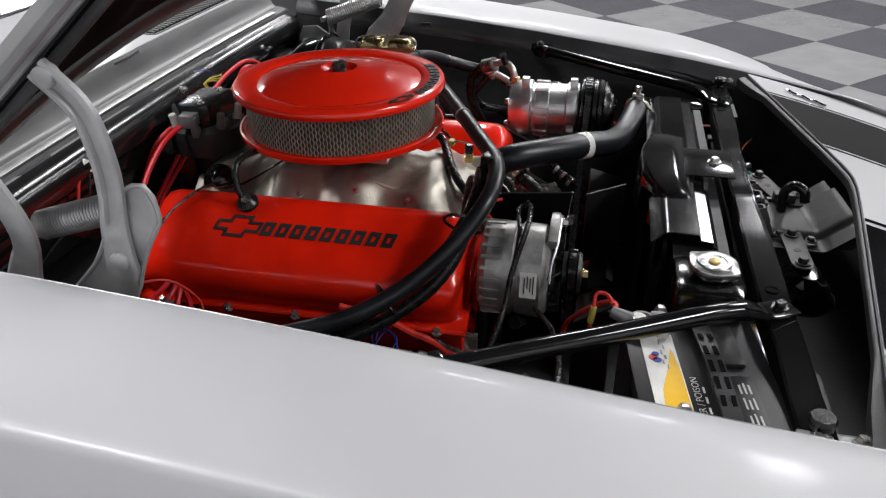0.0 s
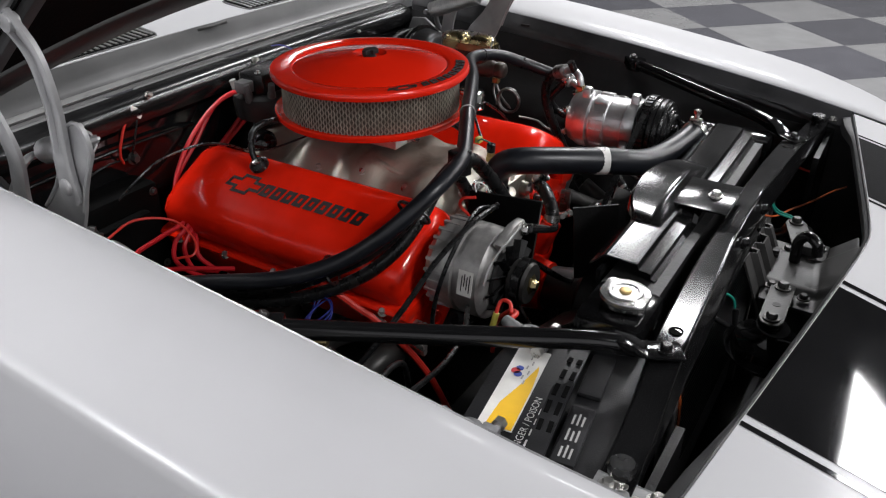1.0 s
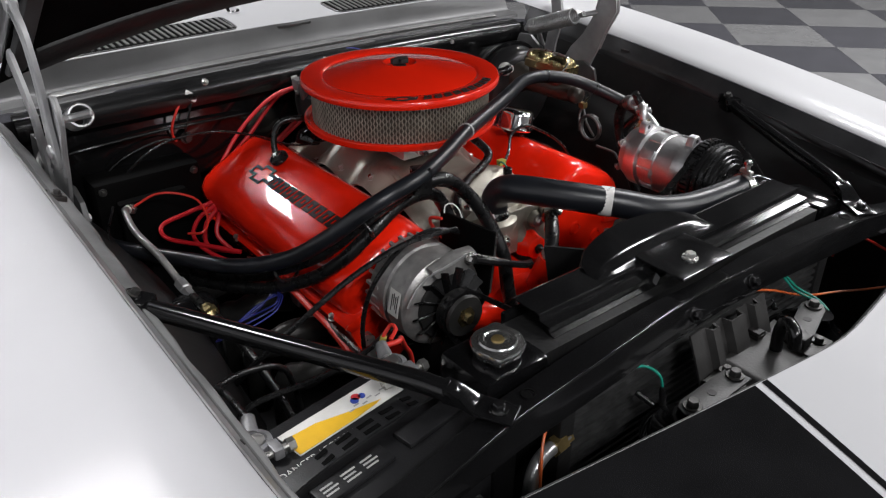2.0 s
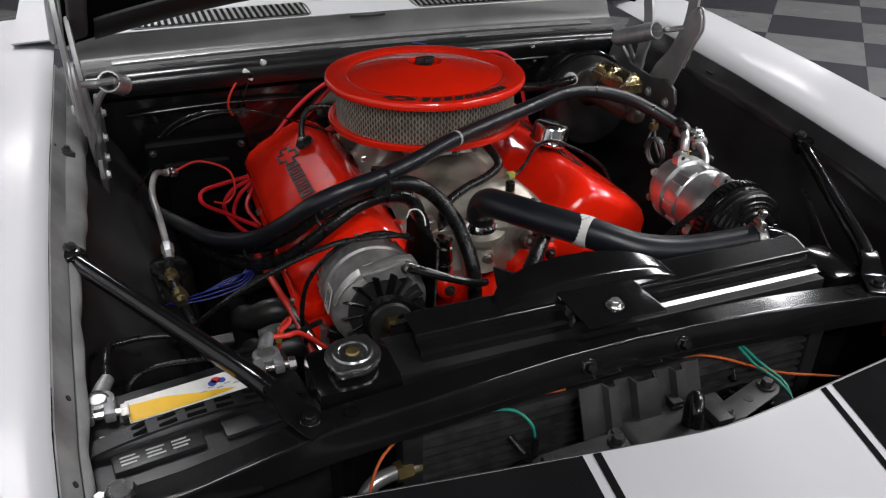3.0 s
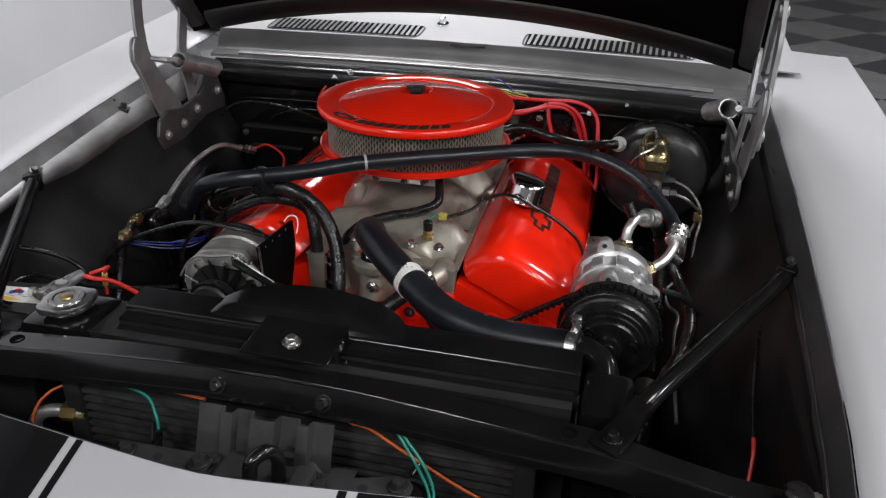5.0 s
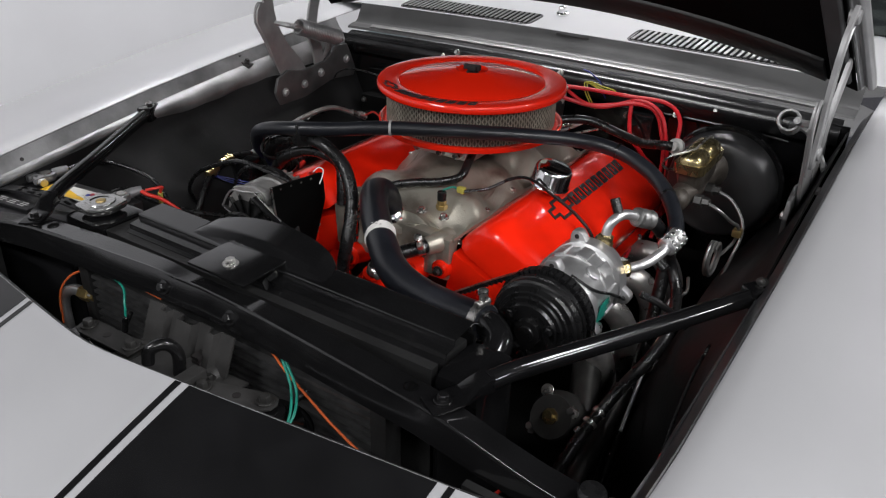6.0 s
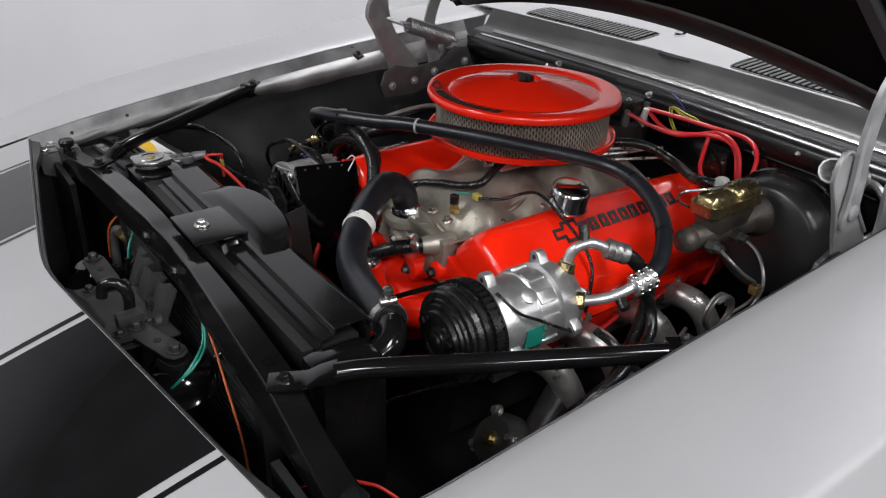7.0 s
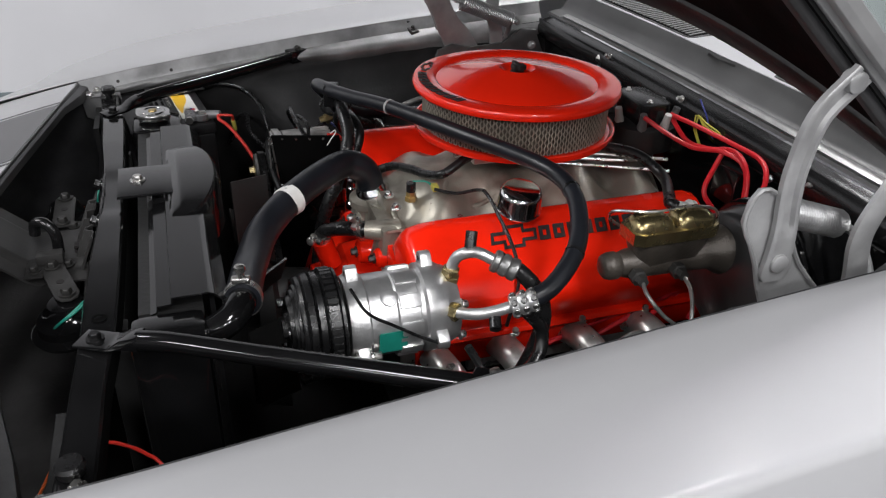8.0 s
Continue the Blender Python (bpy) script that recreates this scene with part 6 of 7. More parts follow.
def brake_details():
    m = bpy.data.objects["master_cylinder"]
    bm = BM()
    tube(bm, [(0.385, 0.70, 0.962), (0.378, 0.670, 0.968), (0.374, 0.643, 0.985), (0.386, 0.637, 1.003), (0.404, 0.650, 1.0105), (0.414, 0.68, 1.0105), (0.414, 0.740, 1.0105), (0.414, 0.776, 1.000), (0.415, 0.782, 0.972)], 0.002, 8, 6)
    part("bail_wire", bm, STEEL, m, "bright steel bail wire")
    for y in (0.655, 0.715):
        bm = BM()
        turned(bm, (0.434, y, 0.932), (1, -0.1, 0.1), [(0, 0.011), (0.012, 0.011), (0.013, 0.008), (0.024, 0.007)], 6)
        part("outlet_nut", bm, DARKSTEEL, m, "dark steel line nut")
    lines = [[(0.452, 0.654, 0.934), (0.475, 0.648, 0.928), (0.495, 0.662, 0.908), (0.505, 0.68, 0.892), (0.500, 0.69, 0.86), (0.48, 0.67, 0.83)],
             [(0.452, 0.714, 0.934), (0.48, 0.710, 0.924), (0.503, 0.70, 0.90), (0.51, 0.69, 0.875), (0.505, 0.67, 0.84), (0.50, 0.62, 0.80)]]
    lines.append([Vector((0.475 + 0.006 * k / 10, 0.64 + 0.028 * math.cos(k * 0.7), 0.845 + 0.028 * math.sin(k * 0.7))) for k in range(22)])
    lines.append([(0.46, 0.60, 0.82), (0.47, 0.56, 0.815), (0.455, 0.53, 0.81), (0.46, 0.50, 0.80), (0.475, 0.47, 0.80), (0.47, 0.42, 0.78), (0.48, 0.30, 0.72)])
    for p in lines:
        wire(p, 0.0028, LINEGREY, "thin bent steel brake line", "brake lines", "brake_line", 8, 4)
    bm = BM()
    box(bm, (0.496, 0.678, 0.874), (0.511, 0.694, 0.888))
    solo("brake_junction", bm, BRASS, "small brass brake line junction", "junction", bevel=0.003)
    t = thing("check_valve", "white vacuum check valve with a black hose", "check valve", (0.350, 0.80, 0.97))
    bm = BM()
    turned(bm, (0.352, 0.792, 0.966), (-0.1, -0.85, 0.25), [(0, 0.010), (0.004, 0.0145), (0.012, 0.0145), (0.015, 0.010), (0.028, 0.009)], 20)
    part("valve", bm, BOOTPALE, t, "off white plastic valve")
    bm = BM()
    tube(bm, [(0.349, 0.768, 0.973), (0.33, 0.765, 0.972), (0.28, 0.80, 0.955), (0.215, 0.83, 0.955), (0.16, 0.81, 0.972), (0.10, 0.77, 0.965), (0.05, 0.73, 0.95)], 0.0085, 12, 6)
    part("vacuum_hose", bm, RUBBER, t)


def battery_details():
    t = bpy.data.objects["battery"]
    lid = [o for o in t.children if o.name.startswith("lid")][0]
    for x, y, r, m in ((-0.447, 0.1425, 0.0055, LABELRED), (-0.452, 0.1385, 0.0050, LABELBLUE), (-0.441, 0.1395, 0.0045, LABELBLUE)):
        bm = BM()
        disc(bm, (x, y, 0.8857), (0, 0, 1), r, 0.0004, 12)
        part("label_print", bm, m, lid, smooth=False)
    for k in range(7):
        x = -0.468 + 0.0092 * k
        y = 0.127 + 0.004 * (k % 2)
        part("label_print", box(BM(), (x, y, 0.8858), (x + 0.007, y + 0.0018, 0.8862)), PRINTGREY, lid, smooth=False)
    cu = bpy.data.curves.new("warning_text", "FONT")
    cu.body, cu.size = "DANGER / POISON", 0.0115
    tmp = new("tmp_text", cu)
    me = bpy.data.meshes.new_from_object(tmp)
    bpy.data.objects.remove(tmp)
    me.name = "warning_text"
    me.materials.append(LABEL)
    ob = new("warning_text", me)
    ob.parent = t
    ob.matrix_basis = Matrix.Translation(-Vector(t.location)) @ pose(-0.578, 0.1000, 0.8846)
    tagged(ob, "white printed warning words")
    for k in range(5):
        part("warning_print", box(BM(), (-0.575 + 0.017 * k, 0.0945, 0.8842), (-0.565 + 0.017 * k, 0.0970, 0.8846)), LABEL, lid, smooth=False)
    for k in range(9):
        x = -0.564 + 0.025 * (k % 3)
        y = 0.047 + 0.0052 * (k // 3)
        part("cap_print", box(BM(), (x, y, 0.8911), (x + 0.015 + 0.003 * (k % 2), y + 0.0022, 0.8914)), PRINTGREY, lid, smooth=False)
    bm = BM()
    strap = lambda u, v: Vector((-0.598 + 0.232 * u, 0.070 + 0.021 * v, 0.8865 + 0.014 * math.sin(u * math.pi) ** 0.5))
    sheet(bm, strap, 30, 3, thick=0.003)
    handle = part("carry_strap", bm, BATTERY, lid, "black slotted carry handle")
    for k in range(5):
        for v in (0.24, 0.76):
            c = strap(0.24 + 0.13 * k, v) + Vector((0, 0, 0.0032))
            part("slot", box(BM(), (-0.010, -0.0026, -0.0004), (0.010, 0.0026, 0.0006), Matrix.Translation(c) @ pose(0, 0, 0, 0, 8 * (k - 2), 0)), HOODBLACK, handle, smooth=False)
    for x, y, red in ((-0.577, 0.140, False), (-0.394, 0.160, True)):
        c = thing("battery_terminal", "cast lead battery clamp with its cable" if not red else "lead battery clamp with a red cable", "battery terminal", (x, y, 0.886), "battery terminals")
        bm = BM()
        turned(bm, (x, y, 0.886), (0, 0, 1), [(0, 0.0155), (0.004, 0.017), (0.012, 0.016), (0.013, 0.011), (0.010, 0.0105), (0.0105, 0.0)], 28)
        part("clamp", bm, LEAD, c, "dull lead clamp ring")
        bm = BM()
        for d in (-0.011, 0.011):
            box(bm, (x + d - 0.006, y - 0.030, 0.887), (x + d + 0.006, y - 0.010, 0.900))
        part("clamp_ear", bm, LEAD, c, bevel=0.003)
        bm = BM()
        cyl(bm, (x - 0.028, y - 0.023, 0.894), (x + 0.028, y - 0.023, 0.894), 0.0042, 12)
        turned(bm, (x - 0.030, y - 0.023, 0.894), (1, 0, 0), [(0, 0.0075), (0.008, 0.008)], 6)
        turned(bm, (x + 0.022, y - 0.023, 0.894), (1, 0, 0), [(0, 0.008), (0.008, 0.0075)], 6)
        part("clamp_bolt", bm, STEEL, c, "bright clamp bolt", smooth=False)
        bm = BM()
        tube(bm, [(x, y + 0.013, 0.893), (x + 0.004, y + 0.025, 0.895), (x + 0.009, y + 0.037, 0.896)], lambda u: 0.0095 - 0.002 * u, 14, 3)
        part("cable_socket", bm, LEAD, c, "moulded lead cable socket")
        pts = [(-0.386, 0.194, 0.896), (-0.363, 0.193, 0.894), (-0.350, 0.206, 0.886), (-0.337, 0.222, 0.868), (-0.318, 0.242, 0.838), (-0.299, 0.256, 0.806), (-0.29, 0.262, 0.76)] if red else [(x + 0.008, 0.175, 0.896), (x + 0.008, 0.225, 0.896), (x + 0.012, 0.262, 0.882), (x + 0.06, 0.285, 0.868), (x + 0.11, 0.295, 0.84), (x + 0.13, 0.30, 0.76)]
        bm = BM()
        tube(bm, pts, 0.0034 if red else 0.004, 10, 6)
        part("cable", bm, WIRERED if red else RUBBER, c, "red battery cable" if red else "black battery cable")
        if red:
            bm = BM()
            tube(bm, [(-0.372, 0.196, 0.899), (-0.358, 0.205, 0.903), (-0.356, 0.218, 0.901), (-0.367, 0.220, 0.886), (-0.371, 0.223, 0.85)], 0.0026, 8, 5)
            part("lead", bm, WIRERED, c)
            bm = BM()
            cyl(bm, (-0.366, 0.2195, 0.888), (-0.371, 0.2225, 0.866), 0.0042, 10)
            part("butt_connector", bm, YELLOW, c, "yellow crimp connector")
    wire([(-0.358, 0.571, 0.836), (-0.348, 0.511, 0.816), (-0.332, 0.474, 0.785), (-0.316, 0.436, 0.754), (-0.29, 0.376, 0.674), (-0.271, 0.331, 0.567)], 0.0055, WIRERED, "red charge cable beside the battery", "engine bay wires", "cable")
    bm = BM()
    box(bm, (-0.60, 0.005, 0.655), (-0.36, 0.175, 0.668))
    solo("battery_tray", bm, BLACKDULL, "black steel battery tray", "tray", bevel=0.003)


def front_cavity():
    t = thing("condenser", "black finned air conditioning condenser", "condenser", (0, 0.0, 0.42))
    bm = BM()
    box(bm, (-0.262, 0.010, 0.42), (0.282, 0.022, 0.872))
    part("core", bm, BLACKDULL, t)
    for k in range(26):
        part("condenser_fin", box(BM(), (-0.258, 0.002, 0.855 - 0.0125 * k), (0.278, 0.011, 0.860 - 0.0125 * k)), FINSTEEL, t, smooth=False)
    for x in (-0.268, 0.288):
        bm = BM()
        box(bm, (x - 0.012, -0.002, 0.42), (x + 0.012, 0.028, 0.878))
        part("side_rail", bm, BLACKDULL, t, bevel=0.003)
    t = thing("latch_support", "dark grey stamped hood latch support bracket", "bracket", (0, -0.03, 0.72))
    bm = BM()

    def sup(u, v):
        x = -0.080 + 0.160 * u
        rib = 0.010 * (abs(u - 0.24) < 0.05) + 0.010 * (abs(u - 0.80) < 0.05) + 0.012 * (0.40 < u < 0.62)
        y = lerp(v, (0, 0.35, 0.6, 1), (-0.022, -0.034, -0.052, -0.074)) - rib
        return (x, y, lerp(v, (0, 0.35, 0.6, 1), (0.895, 0.868, 0.825, 0.72)))
    sheet(bm, sup, 50, 24, thick=0.003)
    part("panel", bm, LATCHGREY, t, "grey ribbed panel")
    bm = BM()
    for k in range(5):
        box(bm, (0.030, -0.052, 0.862 - 0.007 * k), (0.044, -0.036, 0.866 - 0.007 * k))
    part("slot", bm, DECAL, t, "dark louvre slots")
    t = thing("hood_latch", "grey steel hood latch with hook and plate", "latch", (0.0, -0.09, 0.80))
    bm = BM()

    def hat(u, v):
        x = -0.080 + 0.188 * u
        top = lerp(x, (-0.080, -0.044, -0.034, 0.061, 0.071, 0.108), (0.842, 0.842, 0.851, 0.851, 0.842, 0.842))
        vs = (0, 0.55, 0.62, 0.95, 1)
        lean = 0.10 * (x - 0.014)
        return (x - 0.006 * v, lerp(v, vs, (-0.040, -0.112, -0.120, -0.157, -0.160)) + lean, top + lerp(v, vs, (0, 0, 0.004, 0.038, 0.039)))
    sheet(bm, hat, 48, 20, thick=-0.003)
    plate = part("latch_plate", bm, LATCHGREY, t, "grey hat section latch plate bent up to the nose")
    for x0, y0, x1, y1 in ((-0.037, -0.116, -0.034, -0.048), (0.060, -0.108, 0.062, -0.040)):
        bm = BM()
        tube(bm, [(x0, y0, 0.8505), (x1, y1, 0.8505)], 0.0020, 8, 1)
        part("worn_edge", bm, HEADER, plate, "bright worn fold edge")
    bm = BM()
    turned(bm, (0.011, -0.086, 0.8512), (0, 0, 1), [(0, 0.019), (0.0006, 0.019)], 24)
    part("plate_hole", bm, DECAL, plate, "dark round hole")
    bm = BM()
    tube(bm, [(0.035, -0.075, 0.852), (0.036, -0.074, 0.885), (0.030, -0.085, 0.902), (0.020, -0.100, 0.898), (0.018, -0.104, 0.880)], 0.008, 10, 5)
    part("hook", bm, BLACK, t, "black safety hook")
    bm = BM()
    box(bm, (0.05, -0.115, 0.853), (0.105, -0.090, 0.857), None)
    box(bm, (0.055, -0.10, 0.857), (0.075, -0.065, 0.872))
    part("lever", bm, LATCHGREY, t, bevel=0.002)
    for p in ((0.088, -0.103, 0.857), (-0.05, -0.06, 0.851), (0.07, -0.06, 0.851), (-0.062, -0.105, 0.851)):
        part("bolt", bolt(BM(), p, r=0.006), DARKSTEEL, plate)
    for x, y, ix, iy in ((-0.145, -0.078, -0.058, -0.076), (0.162, -0.055, 0.082, -0.080)):
        h = thing("horn", "round black disc horn on a steel strap", "horn", (x, y, 0.80), "car horns")
        s = -1 if x < 0 else 1
        bm = BM()
        turned(bm, (x, y, 0.797), (0.1 * s, -0.1, 1), [(0, 0.03), (0.002, 0.044), (0.006, 0.053), (0.012, 0.055), (0.015, 0.052), (0.018, 0.046), (0.028, 0.043), (0.031, 0.036), (0.040, 0.026), (0.052, 0.022), (0.053, 0.0)], 40)
        part("disc", bm, GLOSSBLACK, h)
        bm = BM()
        n = math.hypot(x - ix, y - iy)
        a = math.degrees(math.atan2(y - iy, x - ix))
        prism(bm, [(-0.012, -0.016), (n, -0.016), (n + 0.012, -0.011), (n + 0.016, 0), (n + 0.012, 0.011), (n, 0.016), (-0.012, 0.016)], "z", 0, 0.003)
        bmesh.ops.transform(bm, matrix=Matrix.Translation((ix, iy, 0.8535)) @ pose(0, 0, 0, 0, 0, a), verts=bm.verts[:])
        strap = part("strap", bm, LATCHGREY, h, "flat steel strap", bevel=0.0008)
        bm = BM()
        disc(bm, (ix + (x - ix) * 0.55, iy + (y - iy) * 0.55, 0.8566), (0, 0, 1), 0.0055, 0.0005, 16)
        part("hole", bm, DECAL, strap, "dark round hole")
        for bx, by in ((x, y), (ix, iy)):
            part("bolt", bolt(BM(), (bx, by, 0.8566), r=0.0075, h=0.008), DARKSTEEL, h, "dark hex bolt")
        bm = BM()
        cyl(bm, (x + s * 0.0, y + 0.050, 0.826), (x + s * 0.01, y + 0.070, 0.838), 0.004, 10)
        part("terminal", bm, BLACK, h, "black spade terminal")
    f = thing("condenser_line", "aluminium refrigerant line with a brass hex fitting", "pipe", (-0.27, 0.0, 0.82))
    bm = BM()
    tube(bm, [(-0.262, 0.004, 0.820), (-0.300, 0.000, 0.820), (-0.320, -0.004, 0.812), (-0.330, -0.008, 0.79), (-0.332, -0.008, 0.72), (-0.33, -0.01, 0.55)], 0.0085, 12, 5)
    part("pipe", bm, ALU, f)
    bm = BM()
    turned(bm, (-0.288, 0.001, 0.82), (1, 0.1, 0), [(0, 0.012), (0.018, 0.012), (0.02, 0.009), (0.03, 0.009)], 6)
    part("hex_nut", bm, BRASS, f, "brass hex nut", smooth=False)
    wire([(-0.250, 0.02, 0.862), (-0.275, 0.015, 0.858), (-0.305, 0.0, 0.845), (-0.322, -0.015, 0.815), (-0.325, -0.02, 0.76)], 0.0018, WIREORANGE, "thin orange wire in the engine bay")
    wire([(-0.215, 0.0, 0.880), (-0.189, -0.004, 0.882), (-0.155, -0.012, 0.880), (-0.138, -0.025, 0.866), (-0.134, -0.03, 0.845)], 0.0018, WIREGREEN, "thin teal green wire in the engine bay")
    bm = BM()
    cyl(bm, (-0.134, -0.030, 0.850), (-0.136, -0.034, 0.826), 0.0045, 10)
    solo("wire_connector", bm, RUBBER, "black wire end connector", "connector")
    wire([(-0.150, 0.0, 0.888), (-0.115, -0.003, 0.885), (-0.085, -0.002, 0.882)], 0.0018, WIREORANGE, "thin orange wire in the engine bay")
    wire([(0.085, 0.012, 0.872), (0.110, 0.008, 0.872), (0.144, -0.004, 0.865), (0.188, -0.010, 0.845), (0.236, -0.018, 0.828), (0.30, -0.03, 0.815), (0.36, -0.045, 0.803), (0.42, -0.062, 0.795), (0.48, -0.08, 0.79), (0.53, -0.10, 0.785)], 0.0018, WIREORANGE, "thin orange wire in the engine bay")
    for d in (0, 0.006):
        wire([(0.140 + d, -0.006, 0.897), (0.152 + d, -0.012, 0.885), (0.172 + d * 1.5, -0.022, 0.862), (0.192 + d, -0.045, 0.848), (0.198, -0.065, 0.835), (0.19, -0.078, 0.820)], 0.0018, WIREGREEN, "thin teal green wire in the engine bay")


def passenger_side():
    h = thing("heater_case", "black heater case on the firewall", "heater case", (-0.40, 1.0, 0.70))
    part("case", box(BM(), (-0.50, 0.93, 0.70), (-0.30, 1.0, 0.875)), HOODBLACK, h, bevel=0.012)
    part("cover", box(BM(), (-0.47, 0.905, 0.72), (-0.34, 0.93, 0.84)), HOODBLACK, h, bevel=0.010)
    for hx, hz in ((-0.485, 0.86), (-0.315, 0.86), (-0.485, 0.715), (-0.315, 0.715)):
        part("bolt", bolt(BM(), (hx, 0.93, hz), (0, -1, 0), 0.005), DARKSTEEL, h)
    t = thing("refrigerant_line", "bent bare aluminium refrigerant line", "pipe", (-0.485, 0.584, 0.836))
    L = [(-0.452, 0.893, 0.832), (-0.470, 0.855, 0.850), (-0.486, 0.805, 0.870), (-0.496, 0.731, 0.867), (-0.490, 0.645, 0.856), (-0.486, 0.584, 0.838), (-0.485, 0.545, 0.832)]
    bm = BM()
    tube(bm, L, 0.0056, 12, 6)
    part("pipe", bm, ALTCASE, t)
    for p, q, m in ((L[0], L[1], STEEL), (L[5], L[6], ALU)):
        bm = BM()
        d = Vector(q) - Vector(p)
        turned(bm, p, d, [(0, 0.010), (0.02, 0.010), (0.022, 0.008), (0.04, 0.008)], 6)
        part("hex_nut", bm, m, t, smooth=False)
    for p, d in (((-0.486, 0.49, 0.841), (0, -1, -0.1)), ((-0.480, 0.442, 0.835), (0.1, -1, -0.2))):
        bm = BM()
        turned(bm, p, d, [(0, 0.009), (0.008, 0.009), (0.009, 0.012), (0.018, 0.012), (0.019, 0.009), (0.03, 0.008)], 8)
        part("fitting", bm, GOLD, t, "gold zinc fitting", smooth=False)
    bm = BM()
    tube(bm, [(-0.485, 0.545, 0.832), (-0.487, 0.50, 0.841), (-0.482, 0.45, 0.836), (-0.47, 0.40, 0.81), (-0.45, 0.34, 0.74), (-0.44, 0.28, 0.66)], 0.0065, 10, 6)
    part("hose_end", bm, RUBBER, t, "black hose end")
    bm = BM()
    turned(bm, (-0.49, 0.53, 0.72), (0, 0, 1), [(0, 0.036), (0.10, 0.036), (0.112, 0.030), (0.116, 0.015), (0.117, 0.0)], 28)
    solo("receiver_drier", bm, GLOSSBLACK, "gloss black receiver drier canister", "canister")
    wire([(-0.16, 0.33, 0.925), (-0.20, 0.322, 0.935), (-0.265, 0.32, 0.938), (-0.337, 0.33, 0.912), (-0.404, 0.335, 0.878), (-0.47, 0.36, 0.82), (-0.50, 0.40, 0.76)], 0.004, RUBBER, "black sheathed cable beside the engine", "engine bay wires", "cable")
    wire([(-0.30, 0.30, 0.83), (-0.36, 0.27, 0.835), (-0.44, 0.255, 0.838), (-0.53, 0.26, 0.838), (-0.56, 0.24, 0.82), (-0.565, 0.22, 0.76)], 0.004, RUBBER, "black sheathed cable beside the engine", "engine bay wires", "cable")
    wire([(-0.49, 0.86, 0.86), (-0.525, 0.78, 0.845), (-0.52, 0.70, 0.82), (-0.51, 0.60, 0.82), (-0.512, 0.52, 0.825), (-0.50, 0.44, 0.825)], 0.0022, RUBBER, "thin black wire in the engine bay")
    for k in range(3):
        wire([(-0.50, 0.43, 0.822), (-0.475, 0.46, 0.80 + 0.004 * k), (-0.43, 0.47 + 0.012 * k, 0.795), (-0.385, 0.48, 0.80 + 0.006 * k), (-0.365, 0.50 + 0.01 * k, 0.81), (-0.40, 0.51, 0.80 - 0.004 * k), (-0.44, 0.50, 0.79)], 0.0012, WIREBLUE, "thin dark blue wire in the engine bay")
    wire([(-0.450, 0.89, 0.836), (-0.405, 0.87, 0.858), (-0.355, 0.84, 0.845), (-0.35, 0.80, 0.82), (-0.37, 0.78, 0.805), (-0.39, 0.80, 0.80)], 0.0022, WIRERED, "thin red wire loop by the fitting")
    wire([(-0.26, 0.990, 1.000), (-0.296, 0.985, 0.979), (-0.321, 0.980, 0.944), (-0.325, 0.985, 0.918), (-0.318, 0.990, 0.900)], 0.0024, WIRERED, "thin red wire on the firewall")
    wire([(-0.272, 0.985, 0.985), (-0.287, 0.98, 0.955), (-0.300, 0.982, 0.92), (-0.302, 0.99, 0.905), (-0.36, 0.985, 0.91), (-0.43, 0.985, 0.89), (-0.48, 0.99, 0.85)], 0.0018, RUBBER, "thin black wire on the firewall")
    bm = BM()
    box(bm, (-0.013, -0.005, -0.008), (0.013, 0.005, 0.008), Matrix.Translation((-0.279, 0.984, 0.984)) @ pose(0, 0, 0, 0, 35, 0))
    solo("wire_connector", bm, LABEL, "white wire connector block", "connector", bevel=0.0015)
    bm = BM()
    bolt(bm, (-0.298, 0.990, 0.903), (0, -1, 0), 0.008, 0.010)
    solo("firewall_bolt", bm, DARKSTEEL, "dark hex bolt in the firewall", "bolt", "firewall bolts")
    for p in ((-0.246, 0.985, 1.005), (0.286, 0.975, 0.965), (0.02, 0.985, 1.002), (0.36, 0.985, 0.985), (0.18, 0.985, 0.94)):
        bm = BM()
        bolt(bm, p, (0, -1, 0.3), 0.0045, 0.009)
        solo("firewall_bolt", bm, STEEL, "bright hex bolt in the firewall", "bolt", "firewall bolts")
    bm = BM()
    box(bm, (0.192, 0.945, 0.90), (0.250, 0.998, 0.958))
    solo("ignition_module", bm, GLOSSBLACK, "small black ignition module on the firewall", "module", bevel=0.004)
    for k in range(3):
        wire([(0.082 + 0.006 * k, 0.974, 0.994), (0.100 + 0.004 * k, 0.968, 1.000 - 0.004 * k), (0.125, 0.966, 0.996 - 0.005 * k), (0.150, 0.972, 0.990 - 0.004 * k), (0.156, 0.980, 0.978)], 0.0014, WIREYELLOW, "thin yellow green loose wire by the firewall")
    for k in range(2):
        wire([(0.082 + 0.006 * k, 0.974, 0.994), (0.088 + 0.006 * k, 0.970, 0.975), (0.098 + 0.006 * k, 0.974, 0.955), (0.102 + 0.008 * k, 0.980, 0.941)], 0.0014, WIREYELLOW, "thin yellow green loose wire by the firewall")
    wire([(0.073, 0.984, 1.019), (0.095, 0.974, 1.016), (0.118, 0.970, 1.002), (0.125, 0.975, 0.980), (0.13, 0.985, 0.965)], 0.0014, WIREBLUE, "thin blue loose wire by the firewall")
    # wire on the driver valve cover and to the sender
    wire([(0.088, 0.495, 0.913), (0.12, 0.52, 0.918), (0.15, 0.545, 0.935), (0.185, 0.545, 0.944), (0.225, 0.55, 0.925), (0.275, 0.555, 0.895), (0.31, 0.55, 0.86), (0.325, 0.53, 0.80)], 0.0028, RUBBER, "thin black wire over the valve cover")
